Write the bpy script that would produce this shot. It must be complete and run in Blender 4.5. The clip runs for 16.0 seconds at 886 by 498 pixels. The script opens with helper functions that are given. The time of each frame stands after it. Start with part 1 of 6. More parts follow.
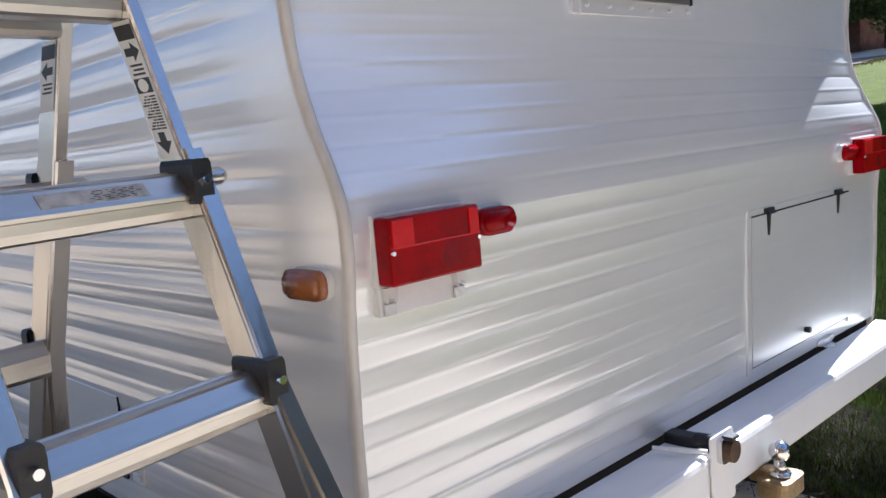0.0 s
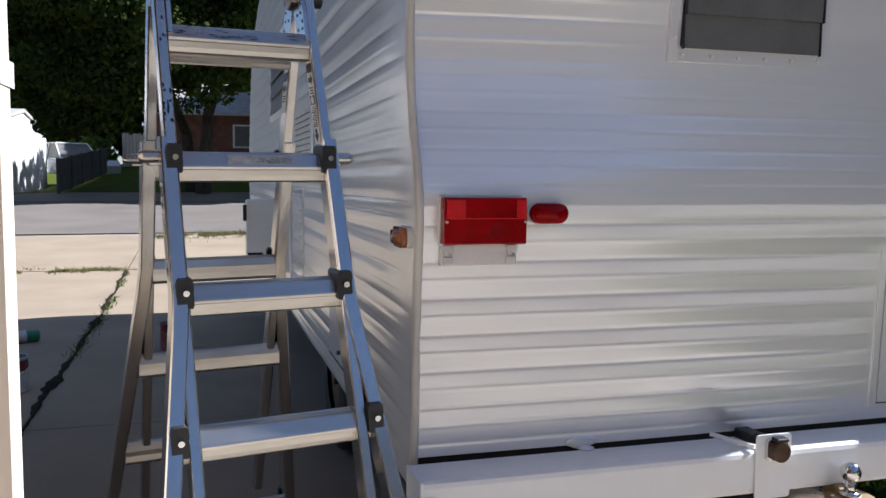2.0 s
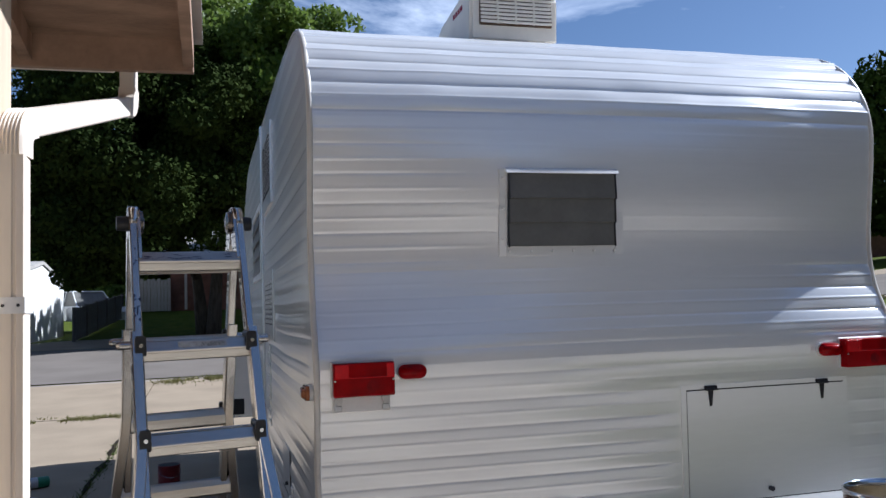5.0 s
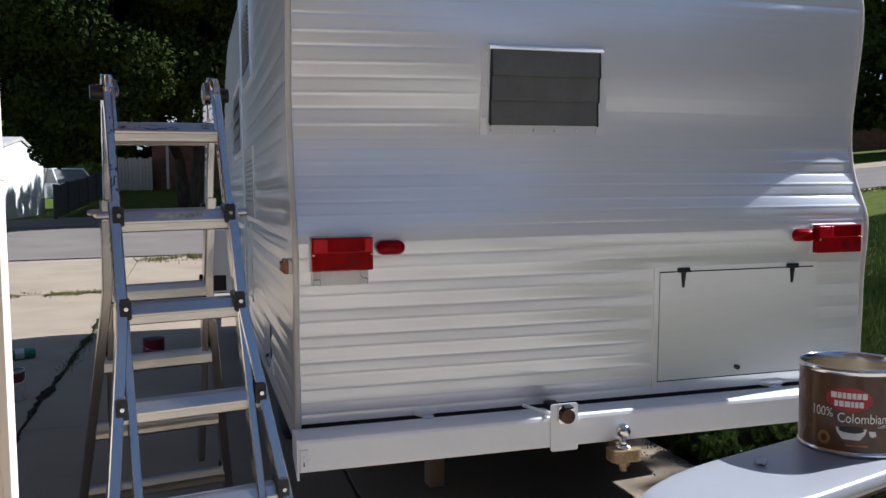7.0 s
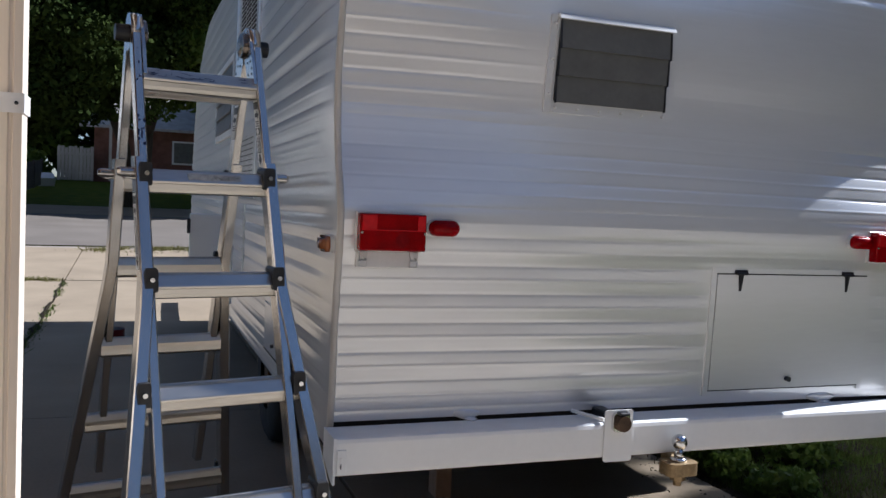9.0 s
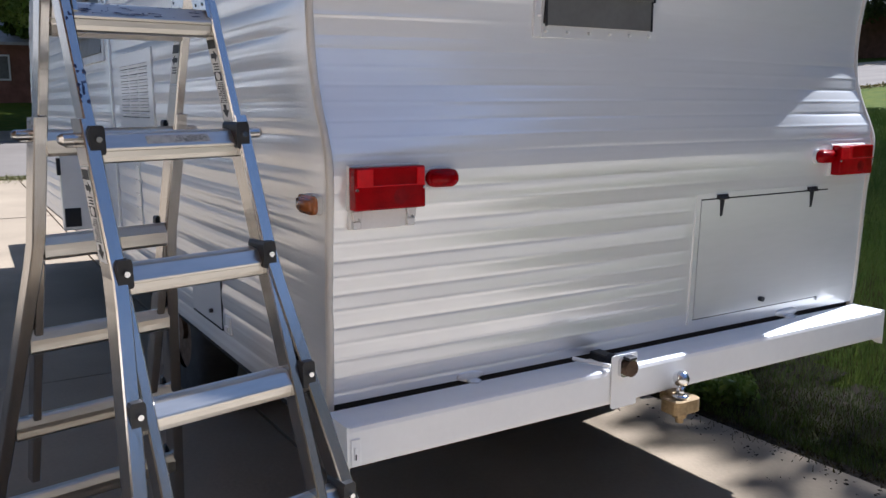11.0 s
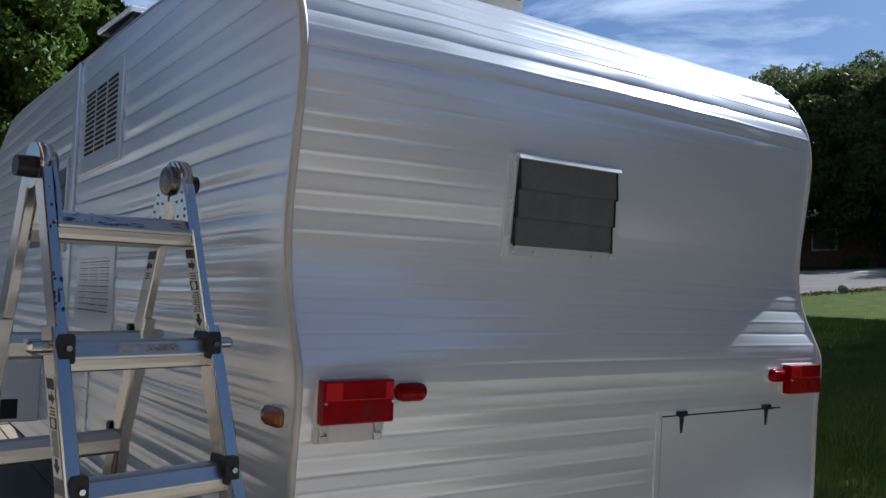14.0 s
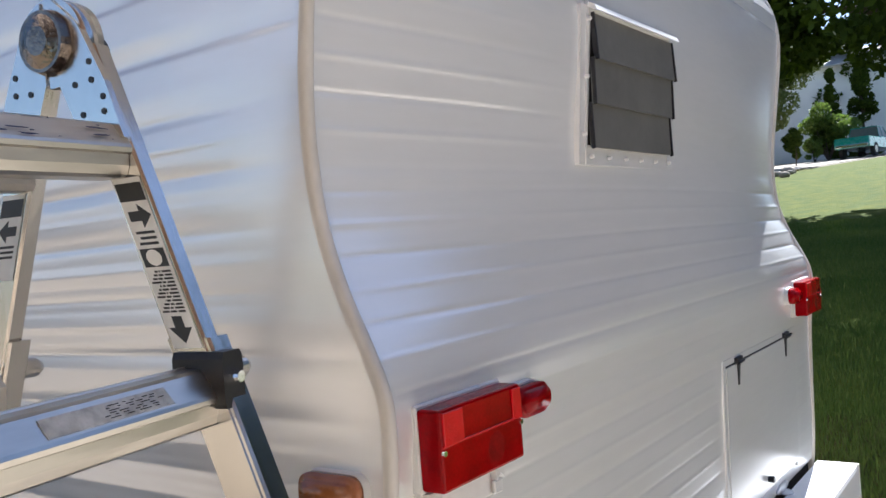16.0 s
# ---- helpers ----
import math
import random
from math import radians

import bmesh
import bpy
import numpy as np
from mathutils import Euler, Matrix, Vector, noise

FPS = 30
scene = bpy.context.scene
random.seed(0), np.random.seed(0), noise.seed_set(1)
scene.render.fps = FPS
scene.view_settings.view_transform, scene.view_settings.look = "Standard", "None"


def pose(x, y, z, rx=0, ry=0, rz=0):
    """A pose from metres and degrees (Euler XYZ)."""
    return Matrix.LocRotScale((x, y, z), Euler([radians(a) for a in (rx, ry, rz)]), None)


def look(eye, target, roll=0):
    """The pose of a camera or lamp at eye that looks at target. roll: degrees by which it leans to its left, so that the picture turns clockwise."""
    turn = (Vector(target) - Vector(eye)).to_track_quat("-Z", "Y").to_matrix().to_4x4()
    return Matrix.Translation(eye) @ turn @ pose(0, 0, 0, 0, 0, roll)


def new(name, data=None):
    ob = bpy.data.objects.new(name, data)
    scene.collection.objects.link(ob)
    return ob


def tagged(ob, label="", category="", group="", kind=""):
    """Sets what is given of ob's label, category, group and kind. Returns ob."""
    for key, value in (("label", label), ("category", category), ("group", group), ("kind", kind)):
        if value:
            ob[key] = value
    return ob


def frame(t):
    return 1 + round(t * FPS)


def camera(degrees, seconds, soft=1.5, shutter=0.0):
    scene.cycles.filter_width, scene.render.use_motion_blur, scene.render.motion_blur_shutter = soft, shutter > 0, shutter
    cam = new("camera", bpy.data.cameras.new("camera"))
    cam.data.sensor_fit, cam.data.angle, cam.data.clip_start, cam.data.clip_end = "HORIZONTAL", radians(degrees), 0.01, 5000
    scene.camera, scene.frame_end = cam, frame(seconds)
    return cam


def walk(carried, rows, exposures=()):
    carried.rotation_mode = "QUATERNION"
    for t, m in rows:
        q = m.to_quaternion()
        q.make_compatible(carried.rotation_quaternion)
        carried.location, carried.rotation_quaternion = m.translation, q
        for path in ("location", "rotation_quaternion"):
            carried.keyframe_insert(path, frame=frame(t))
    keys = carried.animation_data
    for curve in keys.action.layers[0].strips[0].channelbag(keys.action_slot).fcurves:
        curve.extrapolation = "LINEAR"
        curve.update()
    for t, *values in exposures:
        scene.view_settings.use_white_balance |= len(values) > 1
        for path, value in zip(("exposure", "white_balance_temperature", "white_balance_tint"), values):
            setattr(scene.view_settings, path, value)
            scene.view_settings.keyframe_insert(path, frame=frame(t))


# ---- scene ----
cam = camera(55.7, 16.0)
PATH = [
    (0, (-0.628, -0.947, 1.302), (0.74, 0.488, 1.044), -5.0),
    (0.5, (-0.639, -1.2, 1.37), (0.415, 0.477, 1.098), -2.8),
    (1, (-0.628, -1.366, 1.336), (0.252, 0.417, 1.12), -2.4),
    (1.5, (-0.57, -1.61, 1.315), (0.116, 0.254, 1.081), -1.8),
    (2, (-0.362, -1.74, 1.245), (0.194, 0.173, 1.07), 0.6),
    (2.5, (-0.198, -1.967, 1.217), (0.131, -0.006, 1.0), -1.4),
    (3, (-0.187, -2.176, 1.274), (0.031, -0.201, 1.041), -3.0),
    (3.5, (-0.258, -2.321, 1.307), (0.09, -0.354, 1.197), -1.4),
    (4, (-0.262, -2.447, 1.379), (0.231, -0.511, 1.471), -0.6),
    (4.2, (-0.214, -2.503, 1.37), (0.283, -0.573, 1.544), -1.2),
    (6.3, (-0.2, -2.575, 1.36), (0.373, -0.66, 1.3), -1.5),
    (6.5, (-0.199, -2.574, 1.35), (0.37, -0.659, 1.254), -1.1),
    (7, (-0.189, -2.563, 1.339), (0.369, -0.648, 1.199), -0.6),
    (7.5, (-0.19, -2.57, 1.326), (0.361, -0.65, 1.234), 0.2),
    (8, (-0.198, -2.509, 1.293), (0.292, -0.571, 1.241), 2.1),
    (8.5, (-0.282, -2.395, 1.269), (0.24, -0.467, 1.173), 3.7),
    (8.7, (-0.349, -2.329, 1.233), (0.241, -0.421, 1.135), 3.7),
    (10.8, (-0.665, -1.767, 1.329), (0.327, -0.059, 1.013), -1.2),
    (11, (-0.693, -1.789, 1.341), (0.331, -0.105, 1.002), -0.2),
    (11.5, (-0.721, -1.862, 1.364), (0.389, -0.23, 1.038), 0.8),
    (12, (-0.751, -1.886, 1.398), (0.436, -0.288, 1.202), -0.3),
    (12.5, (-0.763, -1.907, 1.44), (0.438, -0.308, 1.459), -0.9),
    (13, (-0.773, -1.911, 1.459), (0.397, -0.3, 1.638), -1.1),
    (13.5, (-0.769, -1.9, 1.46), (0.362, -0.262, 1.65), -1.7),
    (14, (-0.754, -1.761, 1.399), (0.39, -0.125, 1.513), 1.9),
    (14.5, (-0.753, -1.478, 1.36), (0.492, 0.086, 1.409), 4.4),
    (15, (-0.684, -1.126, 1.398), (0.611, 0.398, 1.446), 1.7),
    (15.5, (-0.711, -0.865, 1.422), (0.702, 0.55, 1.439), -1.3),
    (16, (-0.657, -0.642, 1.398), (0.958, 0.538, 1.383), -4.5),
]
# seconds, stops, kelvin, tint
EXPOSURES = [
    (0.0, 1.84, 5510, 14), (0.5, 1.64, 5560, 14), (1.5, 1.37, 5560, 14), (2.0, 1.24, 5560, 14), (2.5, 1.19, 5560, 14), (3.0, 1.28, 5550, 12), (3.5, 1.20, 5550, 12), (4.2, 0.83, 5350, 12),
    (6.3, 0.78, 5440, 13), (7.0, 0.93, 5490, 13), (8.0, 0.80, 5490, 13), (8.7, 0.81, 5520, 13), (10.8, 1.42, 5440, 14), (11.5, 1.52, 5440, 14), (12.0, 1.62, 5490, 12), (12.5, 1.20, 5370, 10),
    (13.0, 0.55, 5170, 8), (13.5, 0.26, 5190, 8), (14.0, 0.55, 5260, 9), (14.5, 0.79, 5370, 10), (15.0, 1.34, 5590, 11), (15.5, 1.21, 5590, 12), (16.0, 1.90, 5700, 12),
]
walk(cam, [(t, look(eye, target, roll)) for t, eye, target, roll in PATH], EXPOSURES)

# ---------------------------------------------------------------- light
SUN = Vector((1.2, 0.138, 1.0)).normalized()
sun = new("sun", bpy.data.lights.new("sun", "SUN"))
sun.data.energy, sun.data.angle, sun.data.color = 5.0, radians(0.55), (1.0, 0.95, 0.87)
sun.matrix_world = look(SUN * 60, (0, 0, 0))

world = bpy.data.worlds.new("world")
scene.world = world
world.use_nodes = True
wn, wl = world.node_tree.nodes, world.node_tree.links
sky = wn.new("ShaderNodeTexSky")
sky.sky_type, sky.sun_disc = "NISHITA", False
sky.sun_elevation, sky.sun_rotation = math.asin(SUN.z), math.atan2(SUN.x, SUN.y)
sky.altitude, sky.air_density, sky.dust_density, sky.ozone_density = 1300, 1.0, 1.2, 1.5
wco = wn.new("ShaderNodeTexCoord")
wmap = wn.new("ShaderNodeMapping")
wmap.inputs["Scale"].default_value = (1.6, 1.1, 4.2)
wmap.inputs["Location"].default_value = (0.35, 0.2, 0.1)
wno = wn.new("ShaderNodeTexNoise")
wno.inputs["Scale"].default_value, wno.inputs["Detail"].default_value, wno.inputs["Roughness"].default_value = 2.1, 9, 0.62
wno.inputs["Distortion"].default_value = 0.6
wra = wn.new("ShaderNodeValToRGB")
wra.color_ramp.elements[0].position, wra.color_ramp.elements[1].position = 0.54, 0.80
wra.color_ramp.elements[1].color = (0.75, 0.75, 0.75, 1)
wmix = wn.new("ShaderNodeMix")
wmix.data_type = "RGBA"
wmix.inputs["B"].default_value = (14.0, 14.6, 15.6, 1)
wl.new(wco.outputs["Generated"], wmap.inputs["Vector"])
wl.new(wmap.outputs["Vector"], wno.inputs["Vector"])
wl.new(wno.outputs["Fac"], wra.inputs["Fac"])
wl.new(wra.outputs["Color"], wmix.inputs["Factor"])
wl.new(sky.outputs["Color"], wmix.inputs["A"])
wl.new(wmix.outputs["Result"], wn["Background"].inputs["Color"])
wn["Background"].inputs["Strength"].default_value = 0.050


# ---------------------------------------------------------------- materials
def mat(name, col, rough=0.6, metal=0.0, var=0.15, scale=6.0, stretch=(1, 1, 1), bump=0.1, bump_scale=60.0,
        coat=0.0, spec=0.5, col2=None, rough_var=0.1, rnd=0.0, bump_dist=0.004, trans=0.0, ior=1.45, island=False, coat_rough=0.08):
    """A painted or natural surface: colour varied at two scales, fine relief, uneven gloss."""
    m = bpy.data.materials.new(name)
    m.use_nodes = True
    n, l = m.node_tree.nodes, m.node_tree.links
    b = n["Principled BSDF"]
    co = n.new("ShaderNodeTexCoord")
    mp = n.new("ShaderNodeMapping")
    mp.inputs["Scale"].default_value = stretch
    l.new(co.outputs["Object"], mp.inputs["Vector"])
    big = n.new("ShaderNodeTexNoise")
    big.inputs["Scale"].default_value, big.inputs["Detail"].default_value = scale, 5
    fine = n.new("ShaderNodeTexNoise")
    fine.inputs["Scale"].default_value, fine.inputs["Detail"].default_value = bump_scale, 4
    l.new(mp.outputs["Vector"], big.inputs["Vector"])
    l.new(mp.outputs["Vector"], fine.inputs["Vector"])
    add = n.new("ShaderNodeMath")
    add.operation = "MULTIPLY_ADD"
    add.inputs[1].default_value = 0.35
    l.new(fine.outputs["Fac"], add.inputs[0])
    l.new(big.outputs["Fac"], add.inputs[2])
    fac = add.outputs[0]
    if rnd:
        src = n.new("ShaderNodeNewGeometry").outputs["Random Per Island"] if island else n.new("ShaderNodeObjectInfo").outputs["Random"]
        r = n.new("ShaderNodeMath")
        r.operation = "MULTIPLY_ADD"
        r.inputs[1].default_value = rnd
        l.new(src, r.inputs[0])
        l.new(fac, r.inputs[2])
        fac = r.outputs[0]
    ramp = n.new("ShaderNodeMapRange")
    ramp.inputs["From Min"].default_value, ramp.inputs["From Max"].default_value = 0.42, 0.95 + rnd
    l.new(fac, ramp.inputs["Value"])
    mix = n.new("ShaderNodeMix")
    mix.data_type = "RGBA"
    c2 = col2 or tuple(max(0.0, c * (1 - var * 1.6)) for c in col)
    mix.inputs["A"].default_value, mix.inputs["B"].default_value = (*col, 1), (*c2, 1)
    l.new(ramp.outputs["Result"], mix.inputs["Factor"])
    l.new(mix.outputs["Result"], b.inputs["Base Color"])
    rr = n.new("ShaderNodeMapRange")
    rr.inputs["To Min"].default_value, rr.inputs["To Max"].default_value = max(0.03, rough - rough_var), min(1, rough + rough_var)
    l.new(big.outputs["Fac"], rr.inputs["Value"])
    l.new(rr.outputs["Result"], b.inputs["Roughness"])
    b.inputs["Metallic"].default_value = metal
    b.inputs["Coat Weight"].default_value = coat
    b.inputs["Coat Roughness"].default_value = coat_rough
    b.inputs["Specular IOR Level"].default_value = spec
    b.inputs["Transmission Weight"].default_value = trans
    b.inputs["IOR"].default_value = ior
    if bump:
        bp = n.new("ShaderNodeBump")
        bp.inputs["Strength"].default_value, bp.inputs["Distance"].default_value = bump, bump_dist
        l.new(fine.outputs["Fac"], bp.inputs["Height"])
        l.new(bp.outputs["Normal"], b.inputs["Normal"])
    return m


M_SKIN = mat("white_trailer_paint", (0.84, 0.84, 0.83), 0.225, 0.36, 0.06, 2.5, (0.4, 0.4, 2.5), 0.0, 30, rough_var=0.03)
M_TRIM = mat("painted_moulding", (0.74, 0.73, 0.71), 0.38, 0.0, 0.12, 9, (1, 1, 1), 0.12, 70)
M_MOULD = mat("weathered_moulding", (0.62, 0.585, 0.53), 0.42, 0.0, 0.2, 9, (1, 1, 0.5), 0.2, 60)
M_BUMPER = mat("white_bumper_paint", (0.86, 0.86, 0.85), 0.35, 0.0, 0.05, 5, (1, 1, 1), 0.08, 50, rough_var=0.1)
M_ALU = mat("brushed_aluminium", (0.60, 0.58, 0.55), 0.21, 1.0, 0.12, 8, (1, 1, 0.15), 0.08, 90, rough_var=0.1)
M_RUNG = mat("worn_aluminium", (0.66, 0.625, 0.565), 0.31, 1.0, 0.18, 8, (0.2, 1, 1), 0.10, 90, rough_var=0.12)
M_BLACK = mat("black_plastic", (0.02, 0.02, 0.022), 0.45, 0.0, 0.3, 12, (1, 1, 1), 0.12, 120)
# near-black fill, also put into gaps and slots in place of their shade
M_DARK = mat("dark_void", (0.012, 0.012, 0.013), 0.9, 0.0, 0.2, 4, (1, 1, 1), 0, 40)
M_RUBBER = mat("tyre_rubber", (0.025, 0.025, 0.026), 0.8, 0.0, 0.3, 14, (1, 1, 1), 0.3, 80)
M_RED = mat("red_lens", (0.36, 0.0, 0.002), 0.15, 0.0, 0.35, 14, (1, 1, 1), 0.12, 240, coat=0.0, rough_var=0.04, bump_dist=0.0015, spec=0.15)
M_RED2 = mat("red_reflex_lens", (0.62, 0.002, 0.006), 0.2, 0.0, 0.15, 60, (1, 1, 1), 0.5, 420, coat=0.2, rough_var=0.04, bump_dist=0.0015, spec=0.3)
M_REDDARK = mat("deep_red_lens", (0.27, 0.0, 0.003), 0.25, 0.0, 0.4, 40, (1, 1, 1), 0.2, 300, coat=0.2, rough_var=0.04, bump_dist=0.0015, spec=0.15)
M_AMBER = mat("amber_lens", (0.42, 0.13, 0.03), 0.25, 0.0, 0.3, 30, (1, 1, 1), 0.2, 200, coat=0.6)
M_CLEAR = mat("clear_lens", (0.90, 0.90, 0.88), 0.12, 0.0, 0.03, 30, (1, 1, 1), 0.1, 200, trans=0.35, rough_var=0.03)
# cream that brightens the sunny side of the porch post
M_CREAM = mat("sunlit_post_cream", (0.62, 0.50, 0.36), 0.6, 0.0, 0.15, 5, (6, 6, 0.5), 0.15, 40)
M_GLASS = mat("dark_window_glass", (0.150, 0.148, 0.136), 0.40, 0.0, 0.2, 8, (1, 1, 1), 0.02, 60, spec=0.35, rough_var=0.05)
M_STEEL = mat("chrome_steel", (0.75, 0.75, 0.75), 0.12, 1.0, 0.1, 20, (1, 1, 1), 0.02, 100, rough_var=0.06)
M_WORN = mat("scratched_hinge_steel", (0.24, 0.20, 0.17), 0.22, 1.0, 0.35, 40, (1, 1, 1), 0.3, 160, rough_var=0.12)
M_RUST = mat("rusty_steel", (0.16, 0.10, 0.06), 0.75, 0.3, 0.4, 25, (1, 1, 1), 0.4, 160)
M_BRASS = mat("weathered_brass", (0.42, 0.30, 0.16), 0.5, 0.6, 0.3, 30, (1, 1, 1), 0.2, 120)
M_HINGE = mat("dark_hinge_metal", (0.05, 0.05, 0.055), 0.5, 0.6, 0.3, 30, (1, 1, 1), 0.2, 120)
# paler concrete; on the unseen slabs it bounces extra light at the trailer
M_CONC2 = mat("pale_concrete", (0.52, 0.46, 0.375), 0.92, 0.0, 0.20, 1.4, (1, 1, 1), 0.35, 55, rnd=0.12, spec=0.15)
M_CONC = mat("driveway_concrete", (0.355, 0.284, 0.200), 0.92, 0.0, 0.20, 1.4, (1, 1, 1), 0.35, 55, rnd=0.12, spec=0.15)
M_ASPH = mat("road_asphalt", (0.20, 0.175, 0.150), 0.95, 0.0, 0.18, 0.7, (1, 1, 1), 0.4, 40, spec=0.1)
M_KERB = mat("kerb_concrete", (0.36, 0.31, 0.25), 0.9, 0.0, 0.25, 2.0, (1, 1, 1), 0.3, 40, spec=0.15)
M_LAWN = mat("lawn", (0.040, 0.072, 0.009), 0.95, 0.0, 0.3, 3.0, (1, 1, 1), 1.0, 30, col2=(0.115, 0.125, 0.018), bump_dist=0.03, spec=0.05)
M_BLADE = mat("grass_blades", (0.034, 0.078, 0.010), 0.6, 0.0, 0.3, 0.9, (1, 1, 1), 0, 40, col2=(0.155, 0.185, 0.045), rnd=0.45, island=True, spec=0.1)
M_SOIL = mat("dry_soil", (0.040, 0.031, 0.020), 0.95, 0.0, 0.35, 3.5, (1, 1, 1), 0.8, 40, bump_dist=0.02, spec=0.1)
M_WOOD = mat("brown_painted_post", (0.225, 0.132, 0.082), 0.62, 0.0, 0.35, 3.0, (9, 9, 0.5), 0.25, 30)
M_SOFFIT = mat("brown_soffit_boards", (0.42, 0.27, 0.18), 0.75, 0.0, 0.3, 4.0, (1, 4, 1), 0.3, 40)
M_PIPE = mat("cream_downspout", (0.80, 0.70, 0.58), 0.42, 0.0, 0.10, 4, (2, 2, 0.3), 0.05, 50)
M_STRAP = mat("white_strap", (0.82, 0.80, 0.77), 0.35, 0.0, 0.12, 14, (1, 1, 1), 0.2, 60)
M_WHITEWALL = mat("white_siding", (0.74, 0.735, 0.71), 0.7, 0.0, 0.06, 1.5, (1, 1, 1), 0.1, 20)
M_SHINGLE = mat("grey_shingles", (0.42, 0.40, 0.37), 0.9, 0.0, 0.2, 3, (1, 1, 1), 0.4, 16)
# colours of the unseen walls, set by what the trailer skin should reflect
M_PALEBRICK = mat("tan_unseen_wall", (0.34, 0.285, 0.205), 0.9, 0.0, 0.3, 3, (1, 1, 1), 0.3, 18)
M_UNSEEN_WALL = mat("slate_unseen_wall", (0.15, 0.165, 0.17), 0.8, 0.0, 0.25, 3, (0.3, 1, 4), 0.3, 18)
M_BRICK = mat("brown_brick_wall", (0.22, 0.10, 0.07), 0.9, 0.0, 0.3, 3, (1, 1, 1), 0.3, 18)
M_BARK = mat("tree_bark", (0.10, 0.075, 0.055), 0.95, 0.0, 0.4, 5, (3, 3, 0.6), 0.8, 20, bump_dist=0.03)
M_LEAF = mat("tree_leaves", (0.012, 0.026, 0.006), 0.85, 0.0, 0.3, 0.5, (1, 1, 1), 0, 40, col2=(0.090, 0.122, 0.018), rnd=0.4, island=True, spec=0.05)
M_LEAF3 = mat("grey_green_leaves", (0.035, 0.060, 0.018), 0.6, 0.0, 0.3, 0.5, (1, 1, 1), 0, 40, col2=(0.20, 0.225, 0.075), rnd=0.4, island=True, spec=0.2)
# near-black leaf colour carries the shade of the big tree's western side
M_LEAF4 = mat("shaded_side_leaves", (0.010, 0.020, 0.006), 0.85, 0.0, 0.3, 0.5, (1, 1, 1), 0, 40, col2=(0.046, 0.064, 0.012), rnd=0.4, island=True, spec=0.05)
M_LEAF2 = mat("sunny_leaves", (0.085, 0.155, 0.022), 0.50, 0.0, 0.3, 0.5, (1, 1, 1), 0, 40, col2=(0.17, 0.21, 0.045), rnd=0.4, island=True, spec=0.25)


def let_light_through(m, share):
    """Thin leaves pass part of the light on to their other side."""
    n, l = m.node_tree.nodes, m.node_tree.links
    b, out = n["Principled BSDF"], n["Material Output"]
    tr, mx = n.new("ShaderNodeBsdfTranslucent"), n.new("ShaderNodeMixShader")
    l.new(b.inputs["Base Color"].links[0].from_socket, tr.inputs["Color"])
    mx.inputs["Fac"].default_value = share
    l.new(b.outputs["BSDF"], mx.inputs[1])
    l.new(tr.outputs["BSDF"], mx.inputs[2])
    l.new(mx.outputs["Shader"], out.inputs["Surface"])


let_light_through(M_LEAF2, 0.45)
let_light_through(M_LEAF3, 0.35)
M_TABLE = mat("silver_white_top", (0.40, 0.41, 0.43), 0.34, 0.35, 0.05, 5, (1, 1, 1), 0.03, 90, rough_var=0.03)
M_CARWHITE = mat("white_car_paint", (0.80, 0.81, 0.82), 0.25, 0.0, 0.04, 4, (1, 1, 1), 0, 200, coat=0.8)
M_TEAL = mat("teal_car_paint", (0.02, 0.22, 0.18), 0.28, 0.0, 0.08, 4, (1, 1, 1), 0, 200, coat=0.8)
M_FENCE = mat("weathered_fence_wood", (0.13, 0.12, 0.11), 0.85, 0.0, 0.3, 4, (4, 4, 0.5), 0.3, 30, rnd=0.2)
M_PALE = mat("pale_fence_wood", (0.50, 0.46, 0.40), 0.85, 0.0, 0.25, 4, (4, 4, 0.5), 0.3, 30, rnd=0.2)
M_AC = mat("cream_ac_plastic", (0.80, 0.75, 0.66), 0.5, 0.0, 0.08, 6, (1, 1, 1), 0.06, 60)
M_OLDLABEL = mat("worn_paper_label", (0.50, 0.50, 0.49), 0.45, 0.0, 0.3, 60, (1, 1, 1), 0.1, 160)
M_LABEL = mat("white_label", (0.78, 0.77, 0.74), 0.5, 0.0, 0.1, 30, (1, 1, 1), 0.03, 80)
M_INK = mat("black_ink", (0.03, 0.03, 0.03), 0.5, 0.0, 0.2, 30, (1, 1, 1), 0, 80)


# ---------------------------------------------------------------- tools
def part(name, bm, material, parent=None, label="", smooth=False):
    """Links a bmesh as one mesh object under a thing or a part."""
    me = bpy.data.meshes.new(name)
    bm.normal_update()
    bm.to_mesh(me)
    bm.free()
    me.materials.append(material)
    if smooth:
        me.shade_smooth()
    ob = new(name, me)
    ob.parent = parent
    if label:
        ob["label"] = label
    return ob


def mesh_part(name, verts, faces, material, parent=None, label="", smooth=False):
    me = bpy.data.meshes.new(name)
    me.from_pydata(verts, [], faces)
    me.materials.append(material)
    if smooth:
        me.shade_smooth()
    ob = new(name, me)
    ob.parent = parent
    if label:
        ob["label"] = label
    return ob


def thing(name, label, category, group="", m=None, kind=""):
    ob = new(name)
    ob.empty_display_size = 0.1
    if m is not None:
        ob.matrix_world = m
    return tagged(ob, label, category, group, kind)


